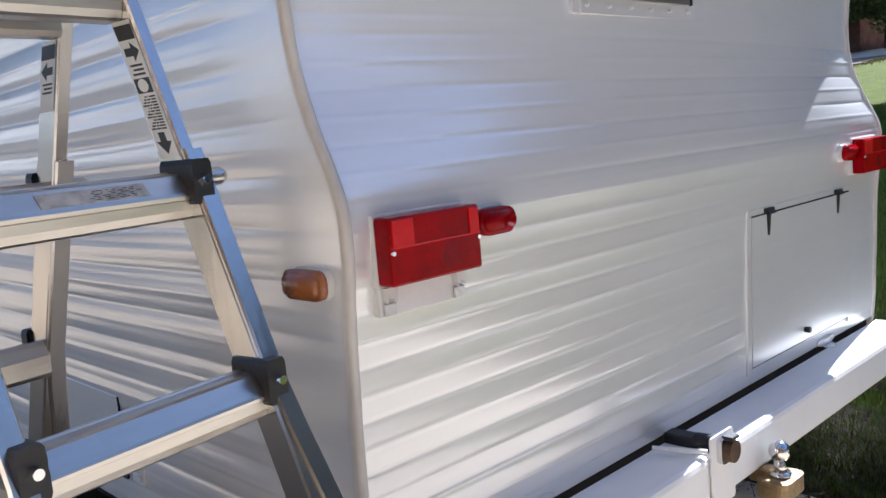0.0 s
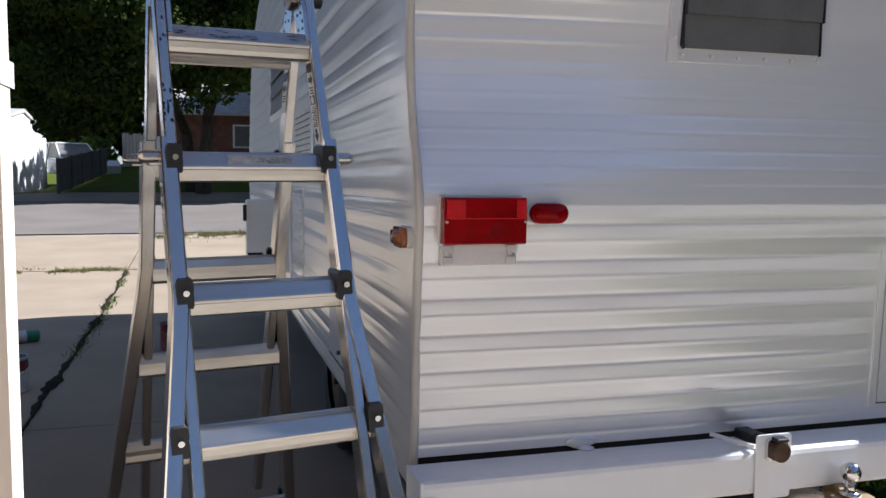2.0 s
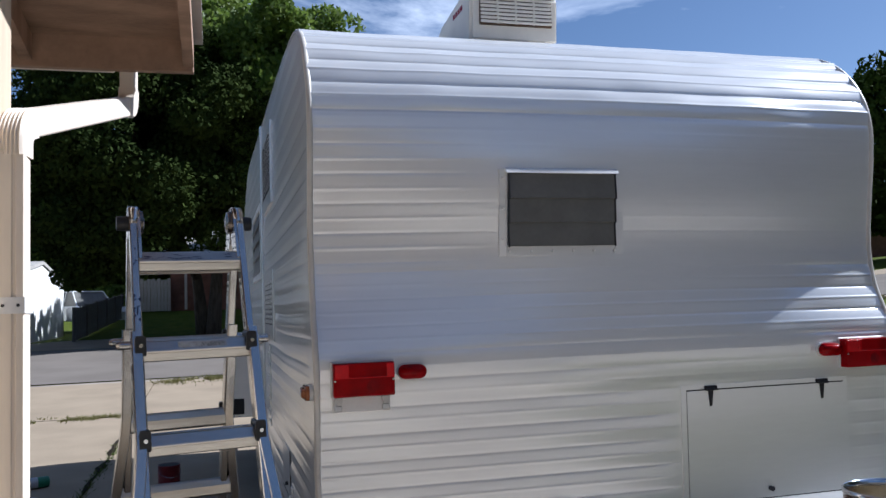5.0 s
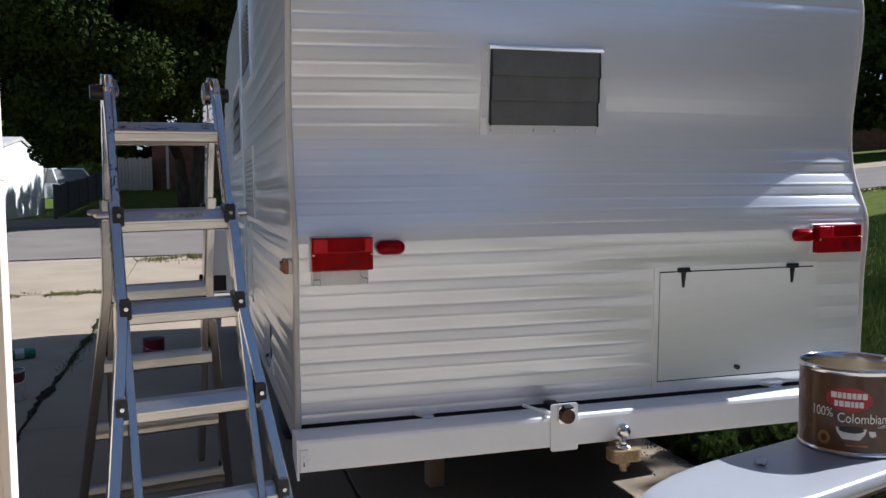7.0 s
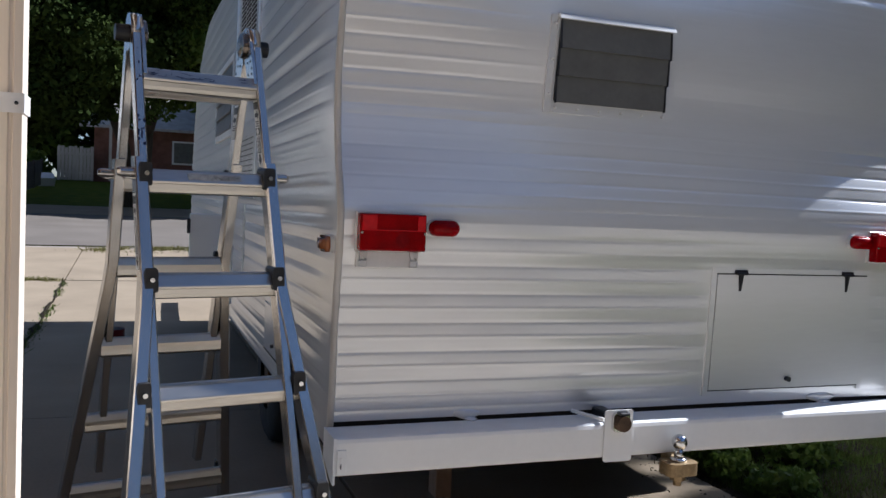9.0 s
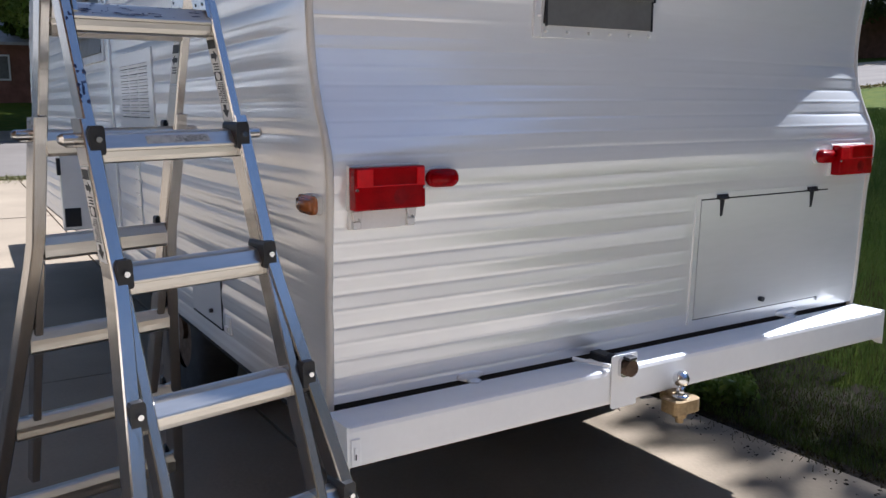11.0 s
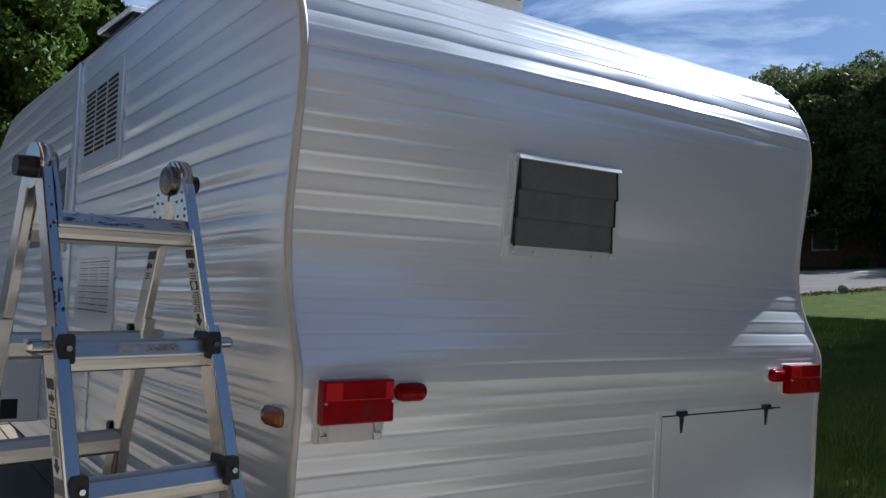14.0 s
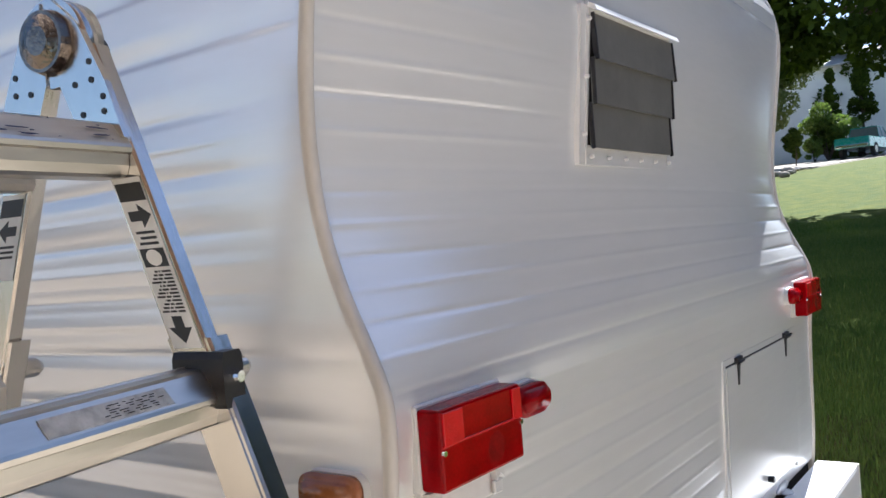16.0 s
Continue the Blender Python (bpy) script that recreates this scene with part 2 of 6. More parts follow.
def box(bm, x0, x1, y0, y1, z0, z1, bevel=0.0, m=None, seg=1):
    r = bmesh.ops.create_cube(bm, size=1.0, matrix=Matrix.Translation(((x0 + x1) / 2, (y0 + y1) / 2, (z0 + z1) / 2))
                              @ Matrix.Diagonal((abs(x1 - x0), abs(y1 - y0), abs(z1 - z0), 1)))
    vs = r["verts"]
    if bevel:
        es = list({e for v in vs for e in v.link_edges})
        r2 = bmesh.ops.bevel(bm, geom=es, offset=bevel, segments=seg, affect="EDGES", profile=0.5)
        vs = [v for v in r2["verts"]]
    if m is not None:
        bmesh.ops.transform(bm, matrix=m, verts=list(set(vs)))
    return bm


def cyl(bm, a, b, r1, r2=None, n=20, caps=True):
    a, b = Vector(a), Vector(b)
    d = b - a
    m = Matrix.Translation((a + b) / 2) @ d.to_track_quat("Z", "Y").to_matrix().to_4x4()
    bmesh.ops.create_cone(bm, cap_ends=caps, segments=n, radius1=r1, radius2=r1 if r2 is None else r2, depth=d.length, matrix=m)
    return bm


def extrude_poly(bm, pts, axis, a, b):
    """A prism over a closed 2D outline, along x, y or z from a to b."""
    def v3(p, s):
        return {"x": (s, p[0], p[1]), "y": (p[0], s, p[1]), "z": (p[0], p[1], s)}[axis]
    va = [bm.verts.new(v3(p, a)) for p in pts]
    vb = [bm.verts.new(v3(p, b)) for p in pts]
    n = len(pts)
    for i in range(n):
        bm.faces.new((va[i], va[(i + 1) % n], vb[(i + 1) % n], vb[i]))
    bm.faces.new(va[::-1])
    bm.faces.new(vb)
    bmesh.ops.recalc_face_normals(bm, faces=bm.faces[:])
    return bm


def tube(bm, pts, section):
    """Sweeps a closed 2D section along a path of points."""
    pts = [Vector(p) for p in pts]
    rings = []
    for i, p in enumerate(pts):
        d = (pts[min(i + 1, len(pts) - 1)] - pts[max(i - 1, 0)]).normalized()
        up = Vector((0, 0, 1)) if abs(d.z) < 0.9 else Vector((0, 1, 0))
        s = d.cross(up).normalized()
        u = s.cross(d)
        rings.append([bm.verts.new(p + s * a + u * b) for a, b in section])
    n = len(section)
    for r0, r1 in zip(rings, rings[1:]):
        for i in range(n):
            bm.faces.new((r0[i], r0[(i + 1) % n], r1[(i + 1) % n], r1[i]))
    bm.faces.new(rings[0][::-1])
    bm.faces.new(rings[-1])
    bmesh.ops.recalc_face_normals(bm, faces=bm.faces[:])
    return bm


def rring(r, n=10):
    return [(r * math.cos(2 * math.pi * i / n), r * math.sin(2 * math.pi * i / n)) for i in range(n)]


def rrect(w, h, r, n=4):
    """A rounded rectangle's outline."""
    out = []
    for cx, cy, a0 in ((w / 2 - r, h / 2 - r, 0), (-w / 2 + r, h / 2 - r, 90), (-w / 2 + r, -h / 2 + r, 180), (w / 2 - r, -h / 2 + r, 270)):
        for i in range(n + 1):
            a = radians(a0 + 90 * i / n)
            out.append((cx + r * math.cos(a), cy + r * math.sin(a)))
    return out


def B():
    return bmesh.new()


def smoothstep(a, b, x):
    t = min(1.0, max(0.0, (x - a) / (b - a)))
    return t * t * (3 - 2 * t)


def ground_z(x, y):
    """The lawn climbs to the east, the street lies a little higher than the drive."""
    t = x - 2.4
    hill = 0.1 * (t + math.sqrt(t * t + 0.6)) / 2 - 0.1 * 0.06
    hill = max(0.0, hill) if x > 2.3 else 0.0
    hill = min(hill - 0.03 * max(0.0, x - 32.0), 7.5)
    rise = 0.030 * min(18.0, max(0.0, y - 6.0)) + 0.062 * min(18.0, max(0.0, y - 24.0)) * smoothstep(-6.2, -4.4, x)
    rise *= 1 - smoothstep(2.0, 12.0, x)
    return hill + rise


def lerp_table(table, v):
    for (a, fa), (b, fb) in zip(table, table[1:]):
        if v <= b:
            return fa + (fb - fa) * max(0.0, (v - a)) / (b - a)
    return table[-1][1]


# ---------------------------------------------------------------- ground and street
def sheet(name, xs, ys, material, dz, label, inside=None, kind="structure", cat="ground"):
    verts, faces, idx = [], [], {}
    for i, x in enumerate(xs):
        for j, y in enumerate(ys):
            idx[i, j] = len(verts)
            verts.append((x, y, ground_z(x, y) + dz))
    for i in range(len(xs) - 1):
        for j in range(len(ys) - 1):
            if inside is None or inside((xs[i] + xs[i + 1]) / 2, (ys[j] + ys[j + 1]) / 2):
                faces.append((idx[i, j], idx[i + 1, j], idx[i + 1, j + 1], idx[i, j + 1]))
    ob = mesh_part(name, verts, faces, material, None, "", True)
    return tagged(ob, label, cat, "", kind)


def spaced(a, b, near0, near1, fine, coarse):
    out, v = [], a
    while v < b:
        out.append(v)
        v += fine if near0 <= v < near1 else coarse
    return out + [b]


sheet("ground", [-900, -300, -120] + spaced(-60, 70, -8, 32, 0.4, 4) + [120, 300, 900],
      [-900, -300, -120] + spaced(-40, 70, -8, 30, 0.8, 4) + [120, 300, 900], M_LAWN, -0.03,
      "green mown lawn rising gently towards the street", cat="ground")


def strip(name, near, far, material, dz, label, cat, steps=60):
    """A band between two edge lines, laid on the ground."""
    def along(line, u):
        t = u * (len(line) - 1)
        i = min(int(t), len(line) - 2)
        a, b = line[i], line[i + 1]
        f = t - i
        return a[0] + (b[0] - a[0]) * f, a[1] + (b[1] - a[1]) * f
    verts, faces, k = [], [], 5
    for s in range(steps + 1):
        a, b = along(near, s / steps), along(far, s / steps)
        for j in range(k):
            x, y = a[0] + (b[0] - a[0]) * j / (k - 1), a[1] + (b[1] - a[1]) * j / (k - 1)
            verts.append((x, y, ground_z(x, y) + dz))
    for s in range(steps):
        for j in range(k - 1):
            faces.append((s * k + j, (s + 1) * k + j, (s + 1) * k + j + 1, s * k + j + 1))
    return tagged(mesh_part(name, verts, faces, material, None, "", True), label, cat, "", "structure")


ROAD_N = [(-60, 11.5), (-20, 12.3), (0, 13.4), (8, 14.6), (15, 14.2), (20, 11.8), (26, 9.6), (36, 8.2), (60, 6.0)]
ROAD_F = [(-60, 20.5), (-20, 21.0), (0, 22.0), (8, 22.8), (18, 22.4), (27, 19.5), (32, 16.5), (41, 14.5), (62, 12.5)]
strip("road", ROAD_N, ROAD_F, M_ASPH, 0.0, "sun-bleached grey asphalt street", "road", 90)
strip("driveway", [(31, 8.95), (36, 8.25), (62, 5.9)], [(31, 17.0), (41, 14.4), (62, 12.4)], M_CONC2, 0.012, "pale sunlit concrete of the far drive", "driveway", 40)
strip("kerb", [(x, y - 0.45) for x, y in ROAD_N], ROAD_N, M_KERB, -0.02, "pale concrete kerb along the street", "kerb", 90)
strip("pavement", ROAD_F, [(x, y + 3.5) for x, y in ROAD_F], M_CONC, 0.005, "far concrete walk and garage aprons", "pavement", 90)


# ---------------------------------------------------------------- travel trailer
XL, XR = 0.085, 2.215
REAR = [(0.54, 0.048), (0.66, 0.032), (0.85, 0.026), (1.05, 0.018), (1.13, 0.006), (1.20, 0.002), (1.235, 0.008), (1.28, 0.028), (1.345, 0.060),
        (1.41, 0.084), (1.48, 0.096), (1.56, 0.097), (1.65, 0.089), (1.77, 0.070), (1.90, 0.052), (1.98, 0.048), (2.06, 0.062), (2.13, 0.092),
        (2.20, 0.140), (2.26, 0.200), (2.31, 0.280), (2.35, 0.385), (2.378, 0.53), (2.400, 0.80), (2.430, 1.35), (2.458, 2.1), (2.478, 2.8), (2.510, 3.6), (2.54, 4.6)]
FRONT = [(0.54, 5.95), (0.9, 6.12), (1.3, 6.22), (1.7, 6.15), (2.0, 5.95), (2.25, 5.65), (2.40, 5.3), (2.50, 4.95), (2.54, 4.6)]


def smooth_table(tab, n=3):
    """Rounds a table of (value, place) by a Chaikin cut, ends kept."""
    for _ in range(n):
        out = [tab[0]]
        for (a, fa), (b, fb) in zip(tab, tab[1:]):
            out += [(a * 0.75 + b * 0.25, fa * 0.75 + fb * 0.25), (a * 0.25 + b * 0.75, fa * 0.25 + fb * 0.75)]
        tab = out + [tab[-1]]
    return tab


REAR_S, FRONT_S = smooth_table(REAR, 2), smooth_table(FRONT, 2)


def rear_y(z):
    return lerp_table(REAR_S, z)


def crown(x, z):
    """The sheet bows out towards the middle of the wall, where the pressed-in waist is a third as deep as at the corners."""
    keep = 0.30 * (1 - smoothstep(1.52, 1.80, z)) + smoothstep(1.84, 2.24, z)
    return max(0.0, 1 - abs((x - 1.15) / 1.04) ** 2.1) * (1 - keep) * max(0.0, rear_y(z) - 0.004) * smoothstep(1.19, 1.24, z)


def front_y(z):
    return lerp_table(FRONT_S, z)


def rib(z, pitch, z0, fine=0.20, wave=0.85):
    """Rolled rib of the metal skin, from 0 in the tight crease to 1 on the rounded crest, with a fine bead on the crest."""
    t = ((z - z0) / pitch) % 1.0
    edge = min(t, 1 - t)
    return wave * abs(math.sin(math.pi * t)) + fine * math.exp(-((t - 0.5) / 0.045) ** 2) - fine * math.exp(-(edge / 0.04) ** 2)


def crease(z, h):
    """Pressed fold of the side sheet: the panel curls under, then steps out again in a narrow ledge."""
    t = ((z - 0.063) / 0.0955) % 1.0
    return -h * (1 - smoothstep(0.0, 0.45, t)) if t < 0.94 else -h * smoothstep(0.94, 1.0, t)


trailer = thing("travel_trailer", "white-painted vintage travel trailer with ribbed metal skin", "trailer")


def rear_skin():
    """Rear wall and roof in one ribbed sheet that follows the rounded outline."""
    outline = [(rear_y(0.612), 0.612)] + [(y, z) for z, y in REAR_S if z > 0.625] + [(y, z) for z, y in FRONT_S[::-1]][1:]
    pts, s = [], 0.0
    for (ya, za), (yb, zb) in zip(outline, outline[1:]):
        d = math.hypot(yb - ya, zb - za)
        fine = 0.0032 if ya < 1.3 else (0.06 if ya < 5 else 0.05)
        k = max(1, int(d / fine))
        for i in range(k):
            f = i / k
            pts.append((ya + (yb - ya) * f, za + (zb - za) * f, (zb - za) / d, -(yb - ya) / d, s + d * f))
        s += d
    xs = [XL + 0.004 + (XR - XL - 0.008) * i / 70 for i in range(71)]
    verts, faces = [], []
    for y, z, ny, nz, q in pts:
        for x in xs:
            w = 0.0
            if y < 1.3:
                hatch = smoothstep(1.28, 1.32, x) * (1 - smoothstep(2.0, 2.04, x)) * (1 - smoothstep(1.055, 1.085, z))
                zz = z + 0.006 * noise.noise((x * 0.7, 3.1, z * 2.0))
                vary = 0.95 + 0.5 * noise.noise((x * 0.45 + 4, z * 6.5, 2.2))
                low = 0.0030 * (1 - 0.72 * smoothstep(1.0, 1.6, x)) * (1 - 0.4 * smoothstep(0.95, 1.15, z)) * vary
                waist, stripe = 0.0011 * vary, 0.0044 * smoothstep(1.70, 2.0, x)
                panel = 0.0014 * (0.2 + 0.8 * (1 - smoothstep(0.40, 0.72, x))) * vary
                a, b, c = smoothstep(1.17, 1.23, z), smoothstep(1.47, 1.53, z), smoothstep(1.94, 2.02, z)
                w = (rib(zz, 0.0835, 0.972, 0.36, 0.72) * low * (1 - a) + (rib(zz, 0.0835, 0.972, 0.7, 0.35) * waist + rib(zz, 0.0835, 0.972) * stripe) * a) * (1 - b)
                w += rib(zz, 0.0955, 1.503, 0.7, 0.40) * panel * b * (1 - c)
                if c > 0:
                    w += c * rib(q, 0.098, 0.03, 0.3) * (0.0078 + 0.0022 * noise.noise((x * 2.2, q * 5, 6.0)))
                    w += c * 0.0026 * noise.noise((x * 5.0, q * 13, 3.0))
                w += 0.0030 * noise.noise((x * 1.6, q * 2.2, 1.7))
                w *= 1 - hatch
            verts.append((x, y - ny * w - (crown(x, z) if y < 1.3 else 0.0), z - nz * w))
    n = len(xs)
    for i in range(len(pts) - 1):
        for j in range(n - 1):
            faces.append((i * n + j, i * n + j + 1, (i + 1) * n + j + 1, (i + 1) * n + j))
    return mesh_part("rear_and_roof_skin", verts, faces, M_SKIN, trailer, "ribbed white metal sheet", True)


rear_skin()


def side_skin(x, out, name):
    """A ribbed side wall between the rear and the front outline."""
    verts, faces = [], []
    zs = [0.54 + (2.538 - 0.54) * i / 520 for i in range(521)]
    us = [0, 0.004, 0.01, 0.018, 0.027, 0.037, 0.05] + [0.07 + 0.93 * i / 26 for i in range(27)]
    for z in zs:
        ya, yb = rear_y(z), front_y(z)
        for u in us:
            y = ya + (yb - ya) * u
            up = smoothstep(1.52, 1.72, z)
            edge = smoothstep(0.0, 0.03, u * 6) * (0.12 + 0.2 * up + (0.88 - 0.2 * up) * smoothstep(0.05, 0.33, u * 6))
            zz = z + 0.008 * noise.noise((y * 1.1, 9.0, z * 2))
            w = crease(zz, 0.0046 + 0.0018 * noise.noise((y * 0.8, 2.0, z * 7))) * up
            w += (rib(zz, 0.083, 0.02) * (0.0038 + 0.0024 * noise.noise((y * 0.9, 5.0, z * 6))) + 0.0008 * rib(zz, 0.036, 0.0)) * (1 - up)
            w = w * edge + 0.0035 * noise.noise((y * 1.4, z * 2.4, 7.7 + x)) * smoothstep(0.0, 0.1, u * 6)
            verts.append((x + out * w, y, z))
    n = len(us)
    for i in range(len(zs) - 1):
        for j in range(n - 1):
            f = (i * n + j, i * n + j + 1, (i + 1) * n + j + 1, (i + 1) * n + j)
            faces.append(f[::-1] if out < 0 else f)
    return mesh_part(name, verts, faces, M_SKIN, trailer, "", True)


side_skin(XL, -1, "side_skin")
side_skin(XR, 1, "side_skin")


def edge_moulding(x, out):
    """The rounded drip moulding along a rear corner, over the roof line."""
    bm = B()
    zs = [0.545 + 1.85 * i / 150 for i in range(151)]
    path = [(x, rear_y(z) - 0.001, z) for z in zs] + [(x, rear_y(z), z + 0.003) for z in (2.41, 2.43, 2.455, 2.475, 2.50, 2.52, 2.533)]
    rings, prev = [], None
    sec = [(-0.013, 0.006), (-0.0125, -0.001), (-0.0105, -0.0045), (-0.007, -0.0065), (-0.001, -0.0070), (0.003, -0.0055), (0.0055, -0.001), (0.006, 0.010)]
    for i, p in enumerate(path):
        a, b = path[max(0, i - 1)], path[min(len(path) - 1, i + 1)]
        d = math.hypot(b[1] - a[1], b[2] - a[2])
        ny, nz = -(b[2] - a[2]) / d, (b[1] - a[1]) / d
        wob = 0.0025 * noise.noise((0.3, p[2] * 5, x)) + 0.0012 * noise.noise((0.3, p[2] * 19, x))
        rings.append([bm.verts.new((x + out * (sx + 0.010 + wob), p[1] - ny * sn, p[2] - nz * sn)) for sx, sn in sec])
    for r0, r1 in zip(rings, rings[1:]):
        for i in range(len(sec) - 1):
            bm.faces.new((r0[i], r0[i + 1], r1[i + 1], r1[i]))
    bmesh.ops.recalc_face_normals(bm, faces=bm.faces[:])
    ob = part("corner_moulding", bm, M_MOULD, trailer, "rounded painted corner moulding", True)
    return ob


edge_moulding(XL, 1)
edge_moulding(XR, -1)

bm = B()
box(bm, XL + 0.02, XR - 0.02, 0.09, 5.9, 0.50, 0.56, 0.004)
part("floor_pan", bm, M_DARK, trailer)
for x in (0.45, 1.8):
    bm = B()
    box(bm, x - 0.03, x + 0.03, 0.70, 7.2, 0.40, 0.50, 0.004)
    part("chassis_rail", bm, M_RUST, trailer)


def wheel(x, y):
    bm = B()
    w, R = 0.18, 0.34
    prof = [(0.18, -0.09), (0.30, -0.09), (0.335, -0.07), (0.345, -0.03), (0.345, 0.03), (0.335, 0.07), (0.30, 0.09), (0.18, 0.09)]
    n = 36
    rings = [[bm.verts.new((x + b, y + a * math.cos(2 * math.pi * i / n), R + a * math.sin(2 * math.pi * i / n))) for a, b in prof] for i in range(n)]
    for i in range(n):
        for j in range(len(prof) - 1):
            bm.faces.new((rings[i][j], rings[i][j + 1], rings[(i + 1) % n][j + 1], rings[(i + 1) % n][j]))
    bmesh.ops.recalc_face_normals(bm, faces=bm.faces[:])
    t = part("wheel", bm, M_RUBBER, trailer, "black rubber tyre on a steel rim", True)
    bm = B()
    cyl(bm, (x - 0.07, y, R), (x + 0.07, y, R), 0.19, 0.17, 24)
    cyl(bm, (x - 0.09, y, R), (x + 0.09, y, R), 0.05, 0.05, 12)
    part("rim", bm, M_RUST, t)


wheel(0.30, 2.0)
wheel(2.0, 2.0)


# --- rear louvred window
def louvre_window():
    """Three dark slats in a shallow white frame, under a bright drip cap."""
    x0, x1, zb, zt = 0.722, 1.112, 1.552, 1.788

    def wy(z):
        return rear_y(z) - crown(0.92, z) - 0.003

    def fy(z):
        return wy(z) - 0.001

    def panel(bm, a, b, c, d, front, back):
        lo = [bm.verts.new(p) for p in ((a, front(c), c), (b, front(c), c), (b, front(d), d), (a, front(d), d))]
        hi = [bm.verts.new(p) for p in ((a, back(c), c), (b, back(c), c), (b, back(d), d), (a, back(d), d))]
        bm.faces.new(lo), bm.faces.new(hi[::-1])
        for i in range(4):
            bm.faces.new((lo[i], hi[i], hi[(i + 1) % 4], lo[(i + 1) % 4]))
        bmesh.ops.recalc_face_normals(bm, faces=bm.faces[:])
    bm = B()
    for a, b, c, d in ((x0 - 0.024, x0 + 0.002, zb - 0.034, zt + 0.012), (x1 - 0.002, x1 + 0.030, zb - 0.034, zt + 0.02), (x0, x1, zb - 0.034, zb), (x0, x1, zt, zt + 0.02)):
        panel(bm, a, b, c, d, lambda z: wy(z) + (0.003 if a < x0 else 0.0), lambda z: wy(z) + 0.016)
    win = part("window", bm, M_SKIN, trailer, "louvred rear window with dark glass slats")
    for a, b, c, d in ((x0 - 0.004, x0 + 0.003, zb, zt), (x1 - 0.003, x1 + 0.004, zb, zt), (x0, x1, zb - 0.005, zb + 0.001)):
        bm = B()
        panel(bm, a, b, c, d, lambda z: wy(z) - 0.002, lambda z: wy(z) + 0.012)
        part("jamb", bm, M_SKIN, win)
    bm = B()
    for i in range(6):
        cyl(bm, (x0 + 0.01 + i * 0.075, wy(zb) - 0.003, zb - 0.020), (x0 + 0.01 + i * 0.075, wy(zb) - 0.010, zb - 0.020), 0.004, 0.003, 8)
    for i in range(3):
        cyl(bm, (x0 - 0.013, wy(zb + 0.1 * i) - 0.003, zb + 0.02 + 0.1 * i), (x0 - 0.013, wy(zb + 0.1 * i) - 0.011, zb + 0.02 + 0.1 * i), 0.004, 0.003, 8)
    rv = part("rivets", bm, M_TRIM, win)
    rv["kind"] = "stuff"
    # near-black sheet in place of the shade behind the slats
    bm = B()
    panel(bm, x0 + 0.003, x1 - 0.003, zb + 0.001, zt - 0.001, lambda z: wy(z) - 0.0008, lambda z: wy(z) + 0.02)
    part("recess_shade", bm, M_DARK, win)
    h = (zt - zb) / 3
    for i in range(3):
        z1, z0 = zt - i * h - 0.002, zt - (i + 1) * h - 0.004
        bm = B()
        ya, yb = fy(z1) - 0.003, fy(z0) - 0.012
        panel(bm, x0 + 0.004, x1 - 0.003, z0, z1, lambda z: yb + (z - z0) / (z1 - z0) * (ya - yb), lambda z: yb + 0.005 + (z - z0) / (z1 - z0) * (ya - yb))
        part("slat", bm, M_GLASS, win, "dark glass slat")
        for x in (x0 + 0.005, x1 - 0.004):
            bm = B()
            extrude_poly(bm, [(ya - 0.003, z1 + 0.001), (yb - 0.004, z0 - 0.002), (yb + 0.002, z0 - 0.003), (ya + 0.004, z0 + 0.012), (ya + 0.004, z1)], "x", x - 0.0022, x + 0.0022)
            part("slat_clip", bm, M_HINGE, win)
    bm = B()
    extrude_poly(bm, [(wy(zt) - 0.002, zt + 0.016), (fy(zt) - 0.014, zt + 0.009), (fy(zt) - 0.018, zt - 0.001), (fy(zt) - 0.014, zt - 0.001), (wy(zt) + 0.0, zt + 0.008)], "x", x0 - 0.006, x1 + 0.004)
    part("drip_cap", bm, M_BUMPER, win, "bright white drip cap")


louvre_window()


